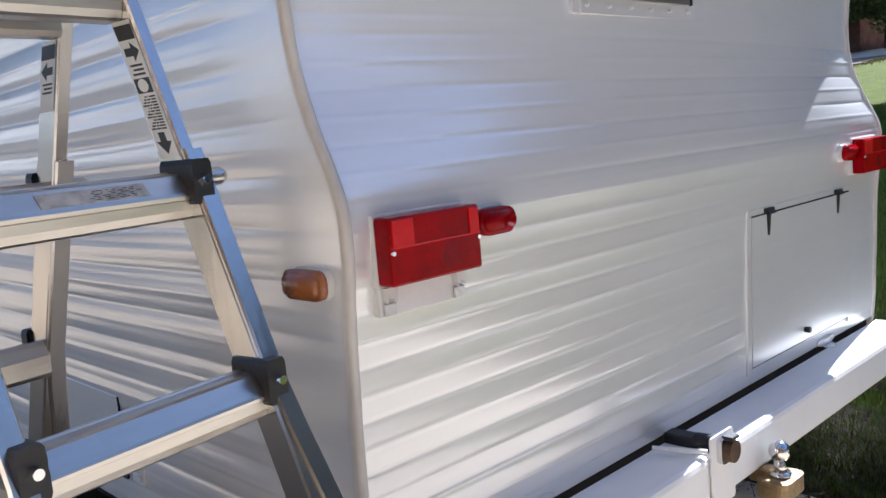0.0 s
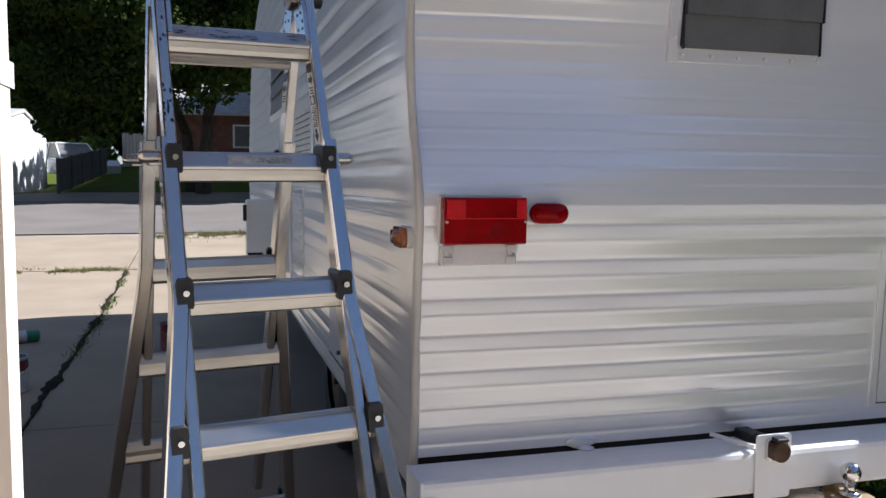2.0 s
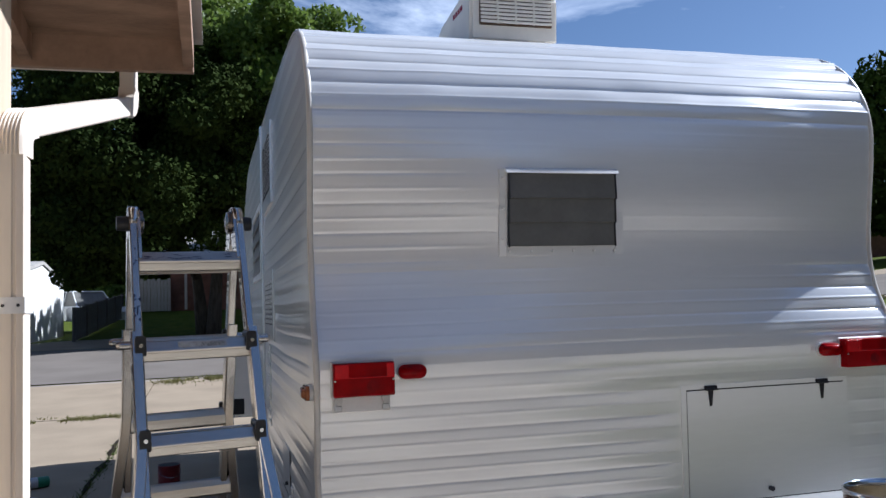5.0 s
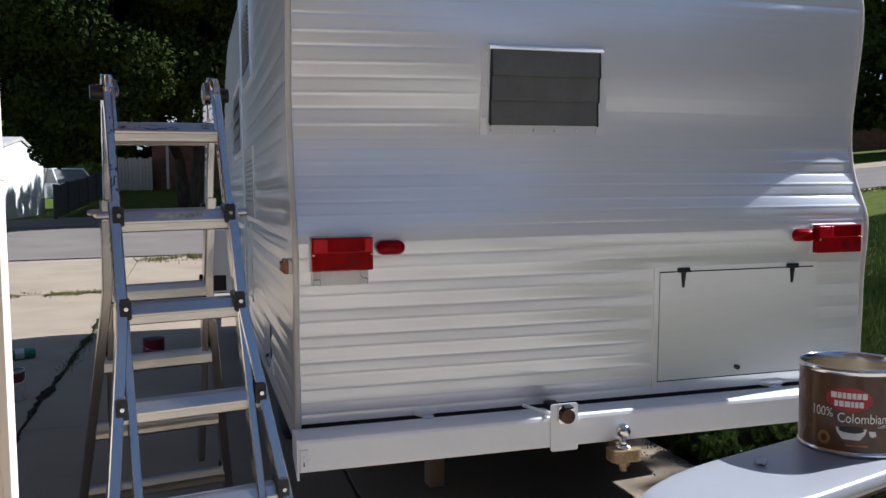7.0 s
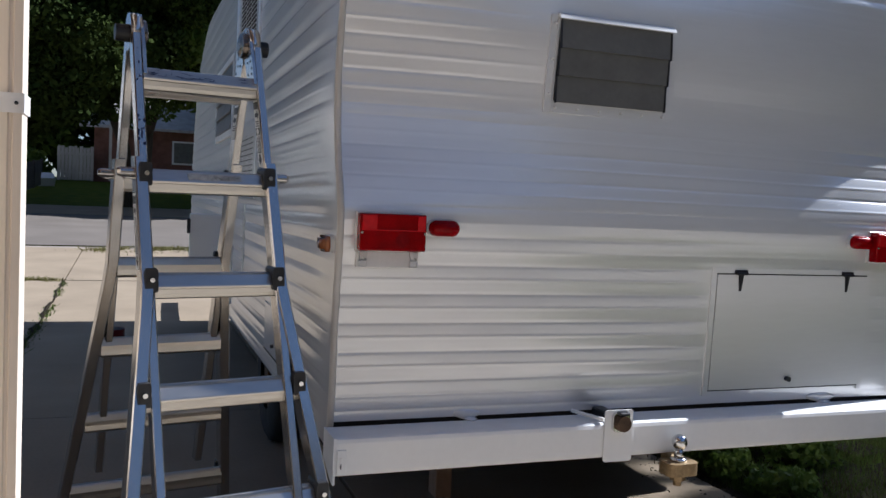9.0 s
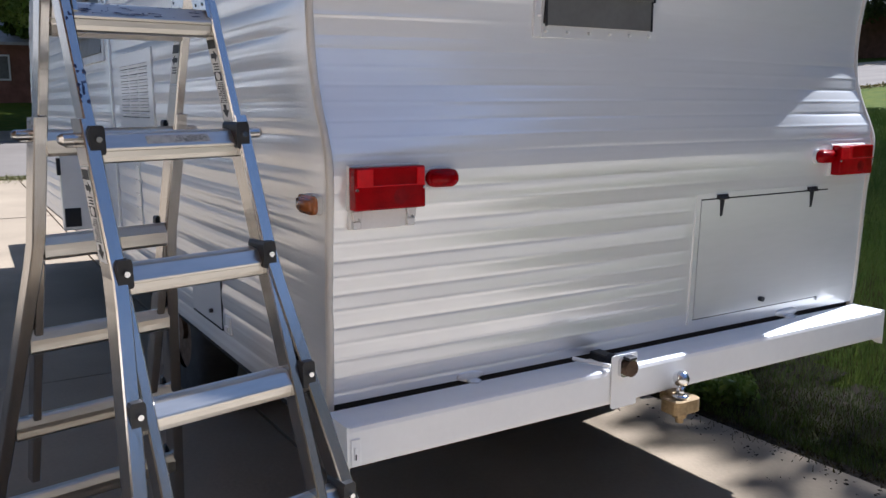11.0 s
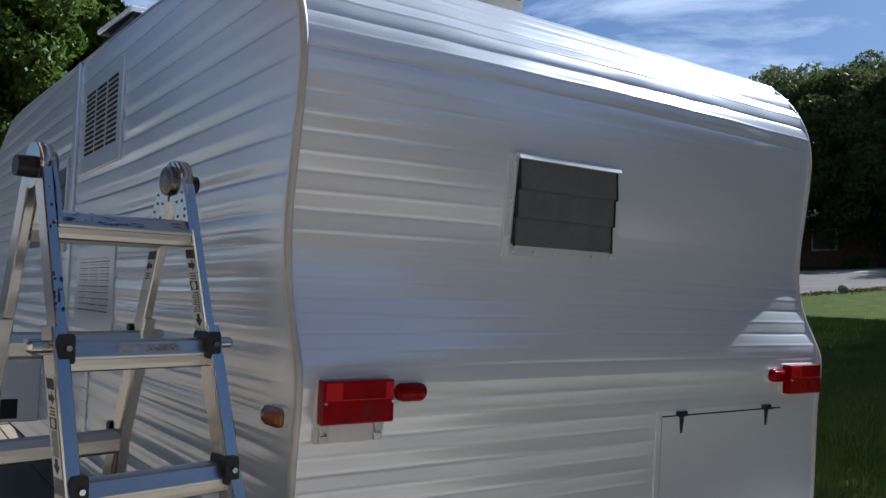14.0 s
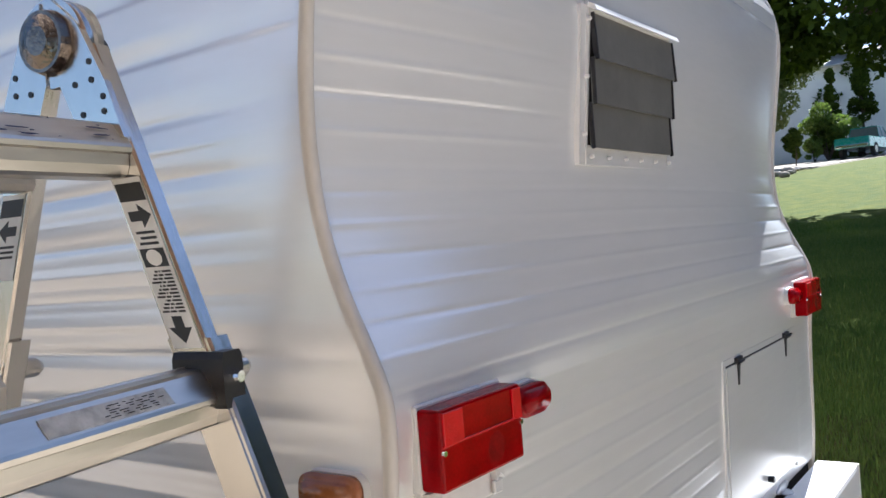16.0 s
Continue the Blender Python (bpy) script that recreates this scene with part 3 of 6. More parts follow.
# --- tail lights
def tail_light(x0, flip):
    """A red box lens with reflex corners on a white base, a clear plate lamp under it and an oval marker at its side."""
    w, z0, z1 = 0.190, 1.096, 1.199
    yb = rear_y(1.15) - 0.003
    bm = B()
    box(bm, x0 - 0.001, x0 + w + 0.003, yb - 0.005, rear_y(1.1) + 0.01, z0 - 0.003, z1 + 0.003, 0.002)
    lamp = part("tail_light", bm, M_TRIM, trailer, "rectangular red tail light on a white base")
    bm = B()
    box(bm, x0 + 0.001, x0 + w - 0.001, yb - 0.039, yb - 0.004, z0 + 0.001, z1 - 0.001, 0.004, seg=2)
    part("lens", bm, M_RED, lamp, "glossy red plastic lens")
    for a, b in ((0.006, 0.048), (w - 0.026, w - 0.004)) if not flip else ((0.052, 0.066), (0.004, 0.05)):
        bm = B()
        box(bm, x0 + a, x0 + b, yb - 0.0415, yb - 0.036, z1 - 0.046, z1 - 0.005, 0.001)
        part("reflex_panel", bm, M_RED2, lamp, "bright red reflex panel")
    bm = B()
    box(bm, x0 + 0.002, x0 + w - 0.002, yb - 0.0410, yb - 0.0385, z0 + 0.056, z0 + 0.059, 0.0006)
    part("lens_rib", bm, M_RED2, lamp)
    for x in (x0 + 0.006, x0 + w - 0.006):
        bm = B()
        cyl(bm, (x, yb - 0.038, z0 + 0.05), (x, yb - 0.0415, z0 + 0.05), 0.004, 0.0035, 10)
        part("screw", bm, M_STEEL, lamp)
    bm = B()
    cyl(bm, (x0 + 0.120, yb - 0.0365, z0 + 0.030), (x0 + 0.120, yb - 0.0393, z0 + 0.030), 0.020, 0.019, 20)
    part("bulb_socket", bm, M_REDDARK, lamp, "dark bulb socket behind the red lens")
    bm = B()
    tube(bm, [(x0 + 0.120 + 0.0215 * math.cos(a * math.pi / 10), yb - 0.0383, z0 + 0.029 + 0.0215 * math.sin(a * math.pi / 10)) for a in range(21)], rring(0.0009, 6))
    part("lens_ring", bm, M_RED, lamp)
    if not flip:
        bm = B()
        box(bm, x0 + 0.004, x0 + w - 0.010, yb - 0.001, rear_y(1.07) + 0.006, z0 - 0.048, z0 - 0.003, 0.002)
        part("plate_holder", bm, M_TRIM, lamp, "thin white plate below the tail light")
        for x in (x0 + 0.006, x0 + w - 0.038):
            bm = B()
            extrude_poly(bm, [(x, z0 - 0.003), (x + 0.026, z0 - 0.003), (x + 0.023, z0 - 0.026), (x + 0.014, z0 - 0.018), (x + 0.005, z0 - 0.026)], "y", yb - 0.012, yb - 0.0015)
            box(bm, x + 0.002, x + 0.024, yb - 0.009, yb - 0.0015, z0 - 0.046, z0 - 0.027, 0.002)
            part("plate_lamp", bm, M_CLEAR, lamp, "clear plastic plate lamp")
    return lamp


def marker_light(cx):
    z = 1.163
    y = rear_y(z) - 0.001
    bm = B()
    extrude_poly(bm, [(cx + a, z + b) for a, b in rrect(0.094, 0.050, 0.0245, 8)], "y", y + 0.012, y - 0.012)
    base = part("marker_light", bm, M_TRIM, trailer, "oval red marker light")
    bm = B()
    extrude_poly(bm, [(cx + a, z + b) for a, b in rrect(0.088, 0.044, 0.0215, 8)], "y", y - 0.010, y - 0.034)
    es = [e for e in bm.edges if all(v.co.y < y - 0.03 for v in e.verts)]
    bmesh.ops.bevel(bm, geom=es, offset=0.007, segments=3, affect="EDGES")
    part("lens", bm, M_RED, base, "", True)


tail_light(0.135, False)
marker_light(0.383)
tail_light(1.964, True)
marker_light(1.914)

# --- amber side marker
bm = B()
extrude_poly(bm, [(0.084 + a, 1.107 + b) for a, b in rrect(0.099, 0.047, 0.018, 6)], "x", XL + 0.006, XL - 0.012)
amb = part("side_marker", bm, M_TRIM, trailer, "amber side marker light")
bm = B()
extrude_poly(bm, [(0.084 + a, 1.107 + b) for a, b in rrect(0.097, 0.045, 0.0175, 6)], "x", XL - 0.010, XL - 0.032)
es = [e for e in bm.edges if all(v.co.x < XL - 0.03 for v in e.verts)]
bmesh.ops.bevel(bm, geom=es, offset=0.008, segments=3, affect="EDGES")
part("lens", bm, M_AMBER, amb, "weathered amber lens", True)


# --- storage hatch with strap hinges
def storage_hatch():
    x0, x1, z0, z1 = 1.347, 1.985, 0.655, 1.047
    def hy(z):
        return 0.0175 + (1.047 - z) * 0.033
    def slab(bm, a, b, c, d, y0, y1):
        v = [bm.verts.new(p) for p in ((a, hy(c) + y0, c), (b, hy(c) + y0, c), (b, hy(d) + y0, d), (a, hy(d) + y0, d))]
        f = bm.faces.new(v)
        r = bmesh.ops.extrude_face_region(bm, geom=[f])
        bmesh.ops.translate(bm, verts=[e for e in r["geom"] if isinstance(e, bmesh.types.BMVert)], vec=(0, y1 - y0, 0))
    bm = B()
    slab(bm, x0, x1, z0, z1, -0.0012, 0.02)
    bmesh.ops.recalc_face_normals(bm, faces=bm.faces[:])
    gap = part("hatch", bm, M_DARK, trailer, "plain white storage hatch with black strap hinges")
    bm = B()
    slab(bm, x0 + 0.0018, x1 - 0.0008, z0 + 0.0045, z1 - 0.004, -0.0045, 0.01)
    bmesh.ops.recalc_face_normals(bm, faces=bm.faces[:])
    part("door_panel", bm, M_SKIN, gap, "flat white painted panel")
    for a, b, c, d in ((x0 - 0.020, x0 - 0.0004, z0 - 0.012, z1 + 0.001), (x1 + 0.0004, x1 + 0.016, z0 - 0.012, z1 + 0.001), (x0 - 0.020, x1 + 0.016, z1 + 0.0012, z1 + 0.016)):
        bm = B()
        slab(bm, a, b, c, d, -0.0030, 0.012)
        bmesh.ops.recalc_face_normals(bm, faces=bm.faces[:])
        part("hatch_flange", bm, M_SKIN, gap)
    for hx in (1.440, 1.892):
        bm = B()
        y = hy(z1) - 0.004
        box(bm, hx - 0.024, hx + 0.024, y - 0.007, y + 0.002, z1 - 0.002, z1 + 0.012, 0.0015)
        cyl(bm, (hx - 0.022, y - 0.008, z1 + 0.0), (hx + 0.022, y - 0.008, z1 + 0.0), 0.0045, n=10)
        v = [bm.verts.new(p) for p in ((hx - 0.010, y - 0.004, z1 - 0.002), (hx + 0.010, y - 0.004, z1 - 0.002), (hx + 0.004, y - 0.001, z1 - 0.058), (hx - 0.004, y - 0.001, z1 - 0.058))]
        f = bm.faces.new(v)
        r = bmesh.ops.extrude_face_region(bm, geom=[f])
        bmesh.ops.translate(bm, verts=[e for e in r["geom"] if isinstance(e, bmesh.types.BMVert)], vec=(0, 0.006, 0))
        bmesh.ops.recalc_face_normals(bm, faces=bm.faces[:])
        part("strap_hinge", bm, M_HINGE, gap, "dark metal strap hinge")
    bm = B()
    kx, kz = 1.665, 0.690
    cyl(bm, (kx, hy(kz) - 0.004, kz), (kx, hy(kz) - 0.020, kz), 0.008, 0.009, 14)
    part("knob", bm, M_HINGE, gap, "small dark knob")


storage_hatch()


# --- rear bumper
def bumper():
    zt, zb, yf, yr = 0.604, 0.503, -0.100, 0.022
    bm = B()
    prof = [(yr, zt - 0.002), (yf + 0.012, zt), (yf + 0.003, zt - 0.004), (yf, zt - 0.014), (yf, zb + 0.01), (yf + 0.004, zb), (yf + 0.03, zb - 0.002),
            (yf + 0.03, zb + 0.004), (yf + 0.008, zb + 0.008), (yf + 0.007, zt - 0.012), (yf + 0.014, zt - 0.007), (yr, zt - 0.008)]
    extrude_poly(bm, prof, "x", 0.078, 2.195)
    b = part("bumper", bm, M_BUMPER, trailer, "white painted steel channel bumper")
    for x, s in ((0.074, 1), (2.196, -1)):
        bm = B()
        extrude_poly(bm, [(yf - 0.002, zt + 0.001), (yr, zt), (yr, zb + 0.02), (yf + 0.02, zb - 0.022), (yf - 0.002, zb - 0.022)], "x", x - 0.003, x + 0.003)
        part("end_plate", bm, M_BUMPER, b)
    bm = B()
    box(bm, 0.080, 0.106, yf - 0.004, yf + 0.002, zb + 0.004, zt - 0.03, 0.002)
    box(bm, 0.087, 0.094, yf - 0.008, yf - 0.002, zb + 0.022, zt - 0.050, 0.001)
    part("end_cap", bm, M_BUMPER, b)
    bm = B()
    box(bm, 0.089, 0.092, yf - 0.0095, yf - 0.006, zb + 0.022, zb + 0.035, 0.0005)
    part("cap_slot", bm, M_DARK, b)
    # near-black strip stands in for the shade between skin and bumper
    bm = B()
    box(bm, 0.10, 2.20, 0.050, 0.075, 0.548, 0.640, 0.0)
    part("sill_gap_shade", bm, M_DARK, b)
    # sealant and torn sheet lumps where the skin meets the bumper
    for x, w in ((0.50, 0.085), (1.83, 0.12)):
        bm = B()
        bmesh.ops.create_icosphere(bm, subdivisions=3, radius=1.0, matrix=Matrix.Translation((x, 0.036, 0.618)) @ Matrix.Diagonal((w / 2, 0.007, 0.016, 1)))
        bmesh.ops.create_icosphere(bm, subdivisions=3, radius=1.0, matrix=Matrix.Translation((x + 0.01, 0.026, 0.604)) @ Matrix.Diagonal((w / 4, 0.018, 0.006, 1)))
        for v in bm.verts:
            v.co += v.normal * 0.005 * noise.noise(v.co * 34)
        part("sealant_patch", bm, M_SKIN, b, "smeared white sealant patch", True)
    # socket for the lights
    bm = B()
    extrude_poly(bm, [(0.931 + a, 0.568 + c) for a, c in rrect(0.096, 0.155, 0.008, 3)], "y", yf - 0.002, yf - 0.006)
    pl = part("socket_plate", bm, M_BUMPER, trailer, "white plate with the trailer socket")
    bm = B()
    extrude_poly(bm, [(0.933 + a, 0.611 + c) for a, c in rrect(0.056, 0.056, 0.012, 3)], "y", yf - 0.006, yf - 0.018)
    part("socket_flange", bm, M_STEEL, pl)
    bm = B()
    cyl(bm, (0.933, yf - 0.016, 0.609), (0.933, yf - 0.034, 0.609), 0.0245, 0.0235, 24)
    part("socket_lid", bm, M_RUST, pl, "rusty brown socket lid")
    bm = B()
    cyl(bm, (0.933, yf - 0.001, 0.612), (0.933, yf + 0.055, 0.612), 0.024, 0.021, 20)
    box(bm, 0.912, 0.954, yf + 0.050, yf + 0.125, 0.600, 0.626, 0.004)
    part("socket_housing", bm, M_BLACK, pl, "black socket housing behind the plate")
    bm = B()
    box(bm, 0.918, 0.950, yf - 0.036, yf - 0.010, 0.634, 0.643, 0.002)
    part("socket_spring", bm, M_HINGE, pl)
    bm = B()
    tube(bm, [(0.886, yf + 0.004, 0.616), (0.858, yf + 0.05, 0.618), (0.83, yf + 0.10, 0.622)], rring(0.006, 8))
    part("socket_bracket", bm, M_BUMPER, pl)
    # tow ball on its drawbar stub
    bm = B()
    extrude_poly(bm, [(1.126 + a, -0.138 + c) for a, c in rrect(0.105, 0.075, 0.022, 4)], "z", 0.452, 0.490)
    box(bm, 1.106, 1.146, -0.125, -0.072, 0.470, 0.505, 0.004)
    mt = part("ball_mount", bm, M_BRASS, trailer, "tan painted tow ball mount")
    bm = B()
    bmesh.ops.create_uvsphere(bm, u_segments=24, v_segments=16, radius=0.024, matrix=Matrix.Translation((1.126, -0.138, 0.548)))
    cyl(bm, (1.126, -0.138, 0.490), (1.126, -0.138, 0.532), 0.016, 0.011, 20)
    cyl(bm, (1.126, -0.138, 0.490), (1.126, -0.138, 0.500), 0.026, 0.024, 20)
    part("tow_ball", bm, M_STEEL, mt, "shiny chrome tow ball", True)
    bm = B()
    cyl(bm, (1.126, -0.138, 0.415), (1.126, -0.138, 0.455), 0.012, 0.012, 14)
    cyl(bm, (1.126, -0.138, 0.432), (1.126, -0.138, 0.452), 0.022, 0.022, 6)
    part("ball_nut", bm, M_BRASS, mt)


bumper()


# --- side vents, window, hatches
def side_vent(y0, y1, z0, z1, rows, cols, dark):
    bm = B()
    box(bm, XL - 0.010, XL + 0.004, y0 - 0.05, y1 + 0.06, z0 - 0.08, z1 + 0.05, 0.003)
    v = part("vent", bm, M_SKIN, trailer, "louvred metal vent panel painted white")
    cw, rh = (y1 - y0) / cols, (z1 - z0) / rows
    for c in range(cols):
        for r in range(rows):
            ya, yb = y0 + cw * (c + 0.10), y0 + cw * (c + 0.90)
            zb = z0 + rh * (r + 0.15)
            bm = B()
            extrude_poly(bm, [(XL - 0.009, zb + rh * 0.66), (XL - 0.0165, zb + rh * 0.46), (XL - 0.0155, zb + rh * 0.38), (XL - 0.008, zb + rh * 0.56)], "y", ya, yb)
            part("louvre", bm, M_SKIN, v)
            bm = B()
            box(bm, XL - 0.0135, XL - 0.008, ya, yb, zb - rh * 0.08, zb + rh * (0.34 if dark else 0.04), 0)
            part("slot", bm, M_DARK, v)


side_vent(1.74, 2.33, 1.985, 2.275, 13, 3, True)
side_vent(1.72, 2.28, 1.29, 1.52, 9, 3, False)

bm = B()
box(bm, XL - 0.014, XL + 0.004, 2.52, 2.60, 0.62, 2.47, 0.004)
part("seam_cover", bm, M_SKIN, trailer)
bm = B()
box(bm, XL - 0.008, XL + 0.004, 2.02, 2.10, 0.75, 1.18, 0.003)
part("seam_cover", bm, M_SKIN, trailer)
bm = B()
for i in range(7):
    for y in (2.03, 2.09):
        cyl(bm, (XL - 0.007, y, 0.78 + 0.06 * i), (XL - 0.012, y, 0.78 + 0.06 * i), 0.004, 0.003, 8)
part("rivets", bm, M_TRIM, trailer)["kind"] = "stuff"

bm = B()
for a, b, c, d in ((2.64, 3.66, 1.98, 2.02), (2.64, 3.66, 1.56, 1.60), (2.64, 2.68, 1.60, 1.98), (3.62, 3.66, 1.60, 1.98)):
    box(bm, XL - 0.016, XL + 0.004, a, b, c, d, 0.003)
sw = part("side_window", bm, M_TRIM, trailer, "dark side window in a white frame")
for i in range(4):
    bm = B()
    z = 1.60 + 0.095 * i
    extrude_poly(bm, [(XL - 0.006, z + 0.094), (XL - 0.022, z + 0.002), (XL - 0.019, z), (XL - 0.003, z + 0.092)], "y", 2.685, 3.615)
    part("slat", bm, M_GLASS, sw)

bm = B()
box(bm, XL - 0.006, XL + 0.004, 0.885, 1.235, 0.612, 0.80, 0.002)
ah = part("access_panel", bm, M_SKIN, trailer, "small access panel with flaking white paint")
bm = B()
for a, b, c, d in ((0.880, 0.884, 0.612, 0.80), (0.884, 1.236, 0.607, 0.611)):
    box(bm, XL - 0.0065, XL - 0.002, a, b, c, d, 0)
part("gap_line", bm, M_DARK, ah)
bm = B()
cyl(bm, (XL - 0.005, 0.99, 0.655), (XL - 0.018, 0.99, 0.655), 0.008, 0.007, 12)
part("latch", bm, M_HINGE, ah)
bm = B()
box(bm, XL - 0.009, XL + 0.004, 0.79, 0.84, 0.612, 0.672, 0.003)
box(bm, XL - 0.016, XL - 0.008, 0.80, 0.83, 0.622, 0.640, 0.002)
part("hasp", bm, M_TRIM, trailer, "small worn metal hasp")

# an open lower locker door standing off the side wall
bm = B()
box(bm, XL - 0.20, XL - 0.006, 3.08, 3.11, 0.68, 1.10, 0.006)
ld = part("locker_door", bm, M_SKIN, trailer, "small locker door standing open")
bm = B()
box(bm, XL - 0.215, XL - 0.195, 3.065, 3.085, 0.98, 1.07, 0.003)
part("locker_latch", bm, M_BLACK, ld)
bm = B()
box(bm, XL - 0.19, XL - 0.11, 3.068, 3.079, 0.70, 0.80, 0.002)
part("locker_pad", bm, M_BLACK, ld)

# --- roof gear
def roof_ac():
    y0 = 0.47
    bm = B()
    extrude_poly(bm, [(y0 + 0.012, 2.385), (y0 - 0.004, 2.56), (y0 + 0.012, 2.585), (y0 + 0.14, 2.60), (y0 + 0.42, 2.575), (y0 + 0.60, 2.49), (y0 + 0.66, 2.43)], "x", 0.765, 1.130)
    bmesh.ops.bevel(bm, geom=bm.edges[:], offset=0.012, segments=2, affect="EDGES")
    ac = part("air_conditioner", bm, M_AC, trailer, "cream rooftop air conditioner with louvred grille")
    for i in range(8):
        z = 2.452 + i * 0.0152
        bm = B()
        box(bm, 0.805, 1.098, y0 - 0.014, y0 + 0.006, z, z + 0.0100, 0.002)
        s = part("grille_slat", bm, M_AC, ac)
    # dark brown back panel paints the shade between the slats
    bm = B()
    box(bm, 0.803, 1.10, y0 - 0.008, y0 + 0.004, 2.446, 2.572, 0)
    part("grille_back", bm, M_RUST, ac, "brown panel painting the shade between the grille slats")
    for x in (0.875, 0.95, 1.025):
        bm = B()
        box(bm, x - 0.003, x + 0.003, y0 - 0.016, y0 + 0.004, 2.45, 2.57, 0.001)
        part("grille_bar", bm, M_AC, ac)
    bm = B()
    for i in range(4):
        box(bm, 0.7635, 0.766, y0 + 0.10 + i * 0.035, y0 + 0.125 + i * 0.035, 2.535, 2.555, 0)
    part("side_mark", bm, M_RED, ac, "small red maker's mark")


roof_ac()
bm = B()
box(bm, 0.25, 0.775, 2.27, 2.89, 2.42, 2.692, 0.01)
rv = part("roof_vent", bm, M_HINGE, trailer, "roof vent box with a raised white lid")
bm = B()
box(bm, 0.225, 0.80, -0.34, 0.34, -0.013, 0.013, 0.005, m=Matrix.Translation((0, 2.58, 2.722)) @ Matrix.Rotation(radians(4), 4, "X"))
lid = part("vent_lid", bm, M_BUMPER, rv)
# near-black sheet laid under the white lid
bm = B()
box(bm, 0.237, 0.788, -0.328, 0.328, -0.018, -0.0135, 0, m=Matrix.Translation((0, 2.58, 2.722)) @ Matrix.Rotation(radians(4), 4, "X"))
part("lid_underside", bm, M_DARK, lid, "dark underside of the lid")
bm = B()
cyl(bm, (0.18, 0.86, 2.40), (0.18, 0.86, 2.455), 0.02, n=14)
cyl(bm, (0.18, 0.86, 2.455), (0.18, 0.86, 2.472), 0.035, 0.03, n=14)
part("vent_pipe", bm, M_BUMPER, trailer)
bm = B()
extrude_poly(bm, [(5.9, 0.50), (7.6, 0.46), (7.6, 0.40), (5.9, 0.40)], "x", 1.09, 1.21)
part("drawbar", bm, M_RUST, trailer)
bm = B()
cyl(bm, (1.15, 7.4, 0.0), (1.15, 7.4, 0.62), 0.035, n=14)
part("jack", bm, M_RUST, trailer)
# unseen box, sized to give the ground shadow its low corner
bm = B()
box(bm, 1.30, 2.12, 0.88, 1.62, 0.21, 0.50, 0.03)
part("underfloor_box", bm, M_DARK, trailer, "unseen dark box under the floor, shaped to cast the ground shadow")
bm = B()
box(bm, 0.775, 0.845, 1.00, 1.09, 0.0, 0.41, 0.003)
part("support_block", bm, M_SOFFIT, trailer, "pale timber prop under the frame")


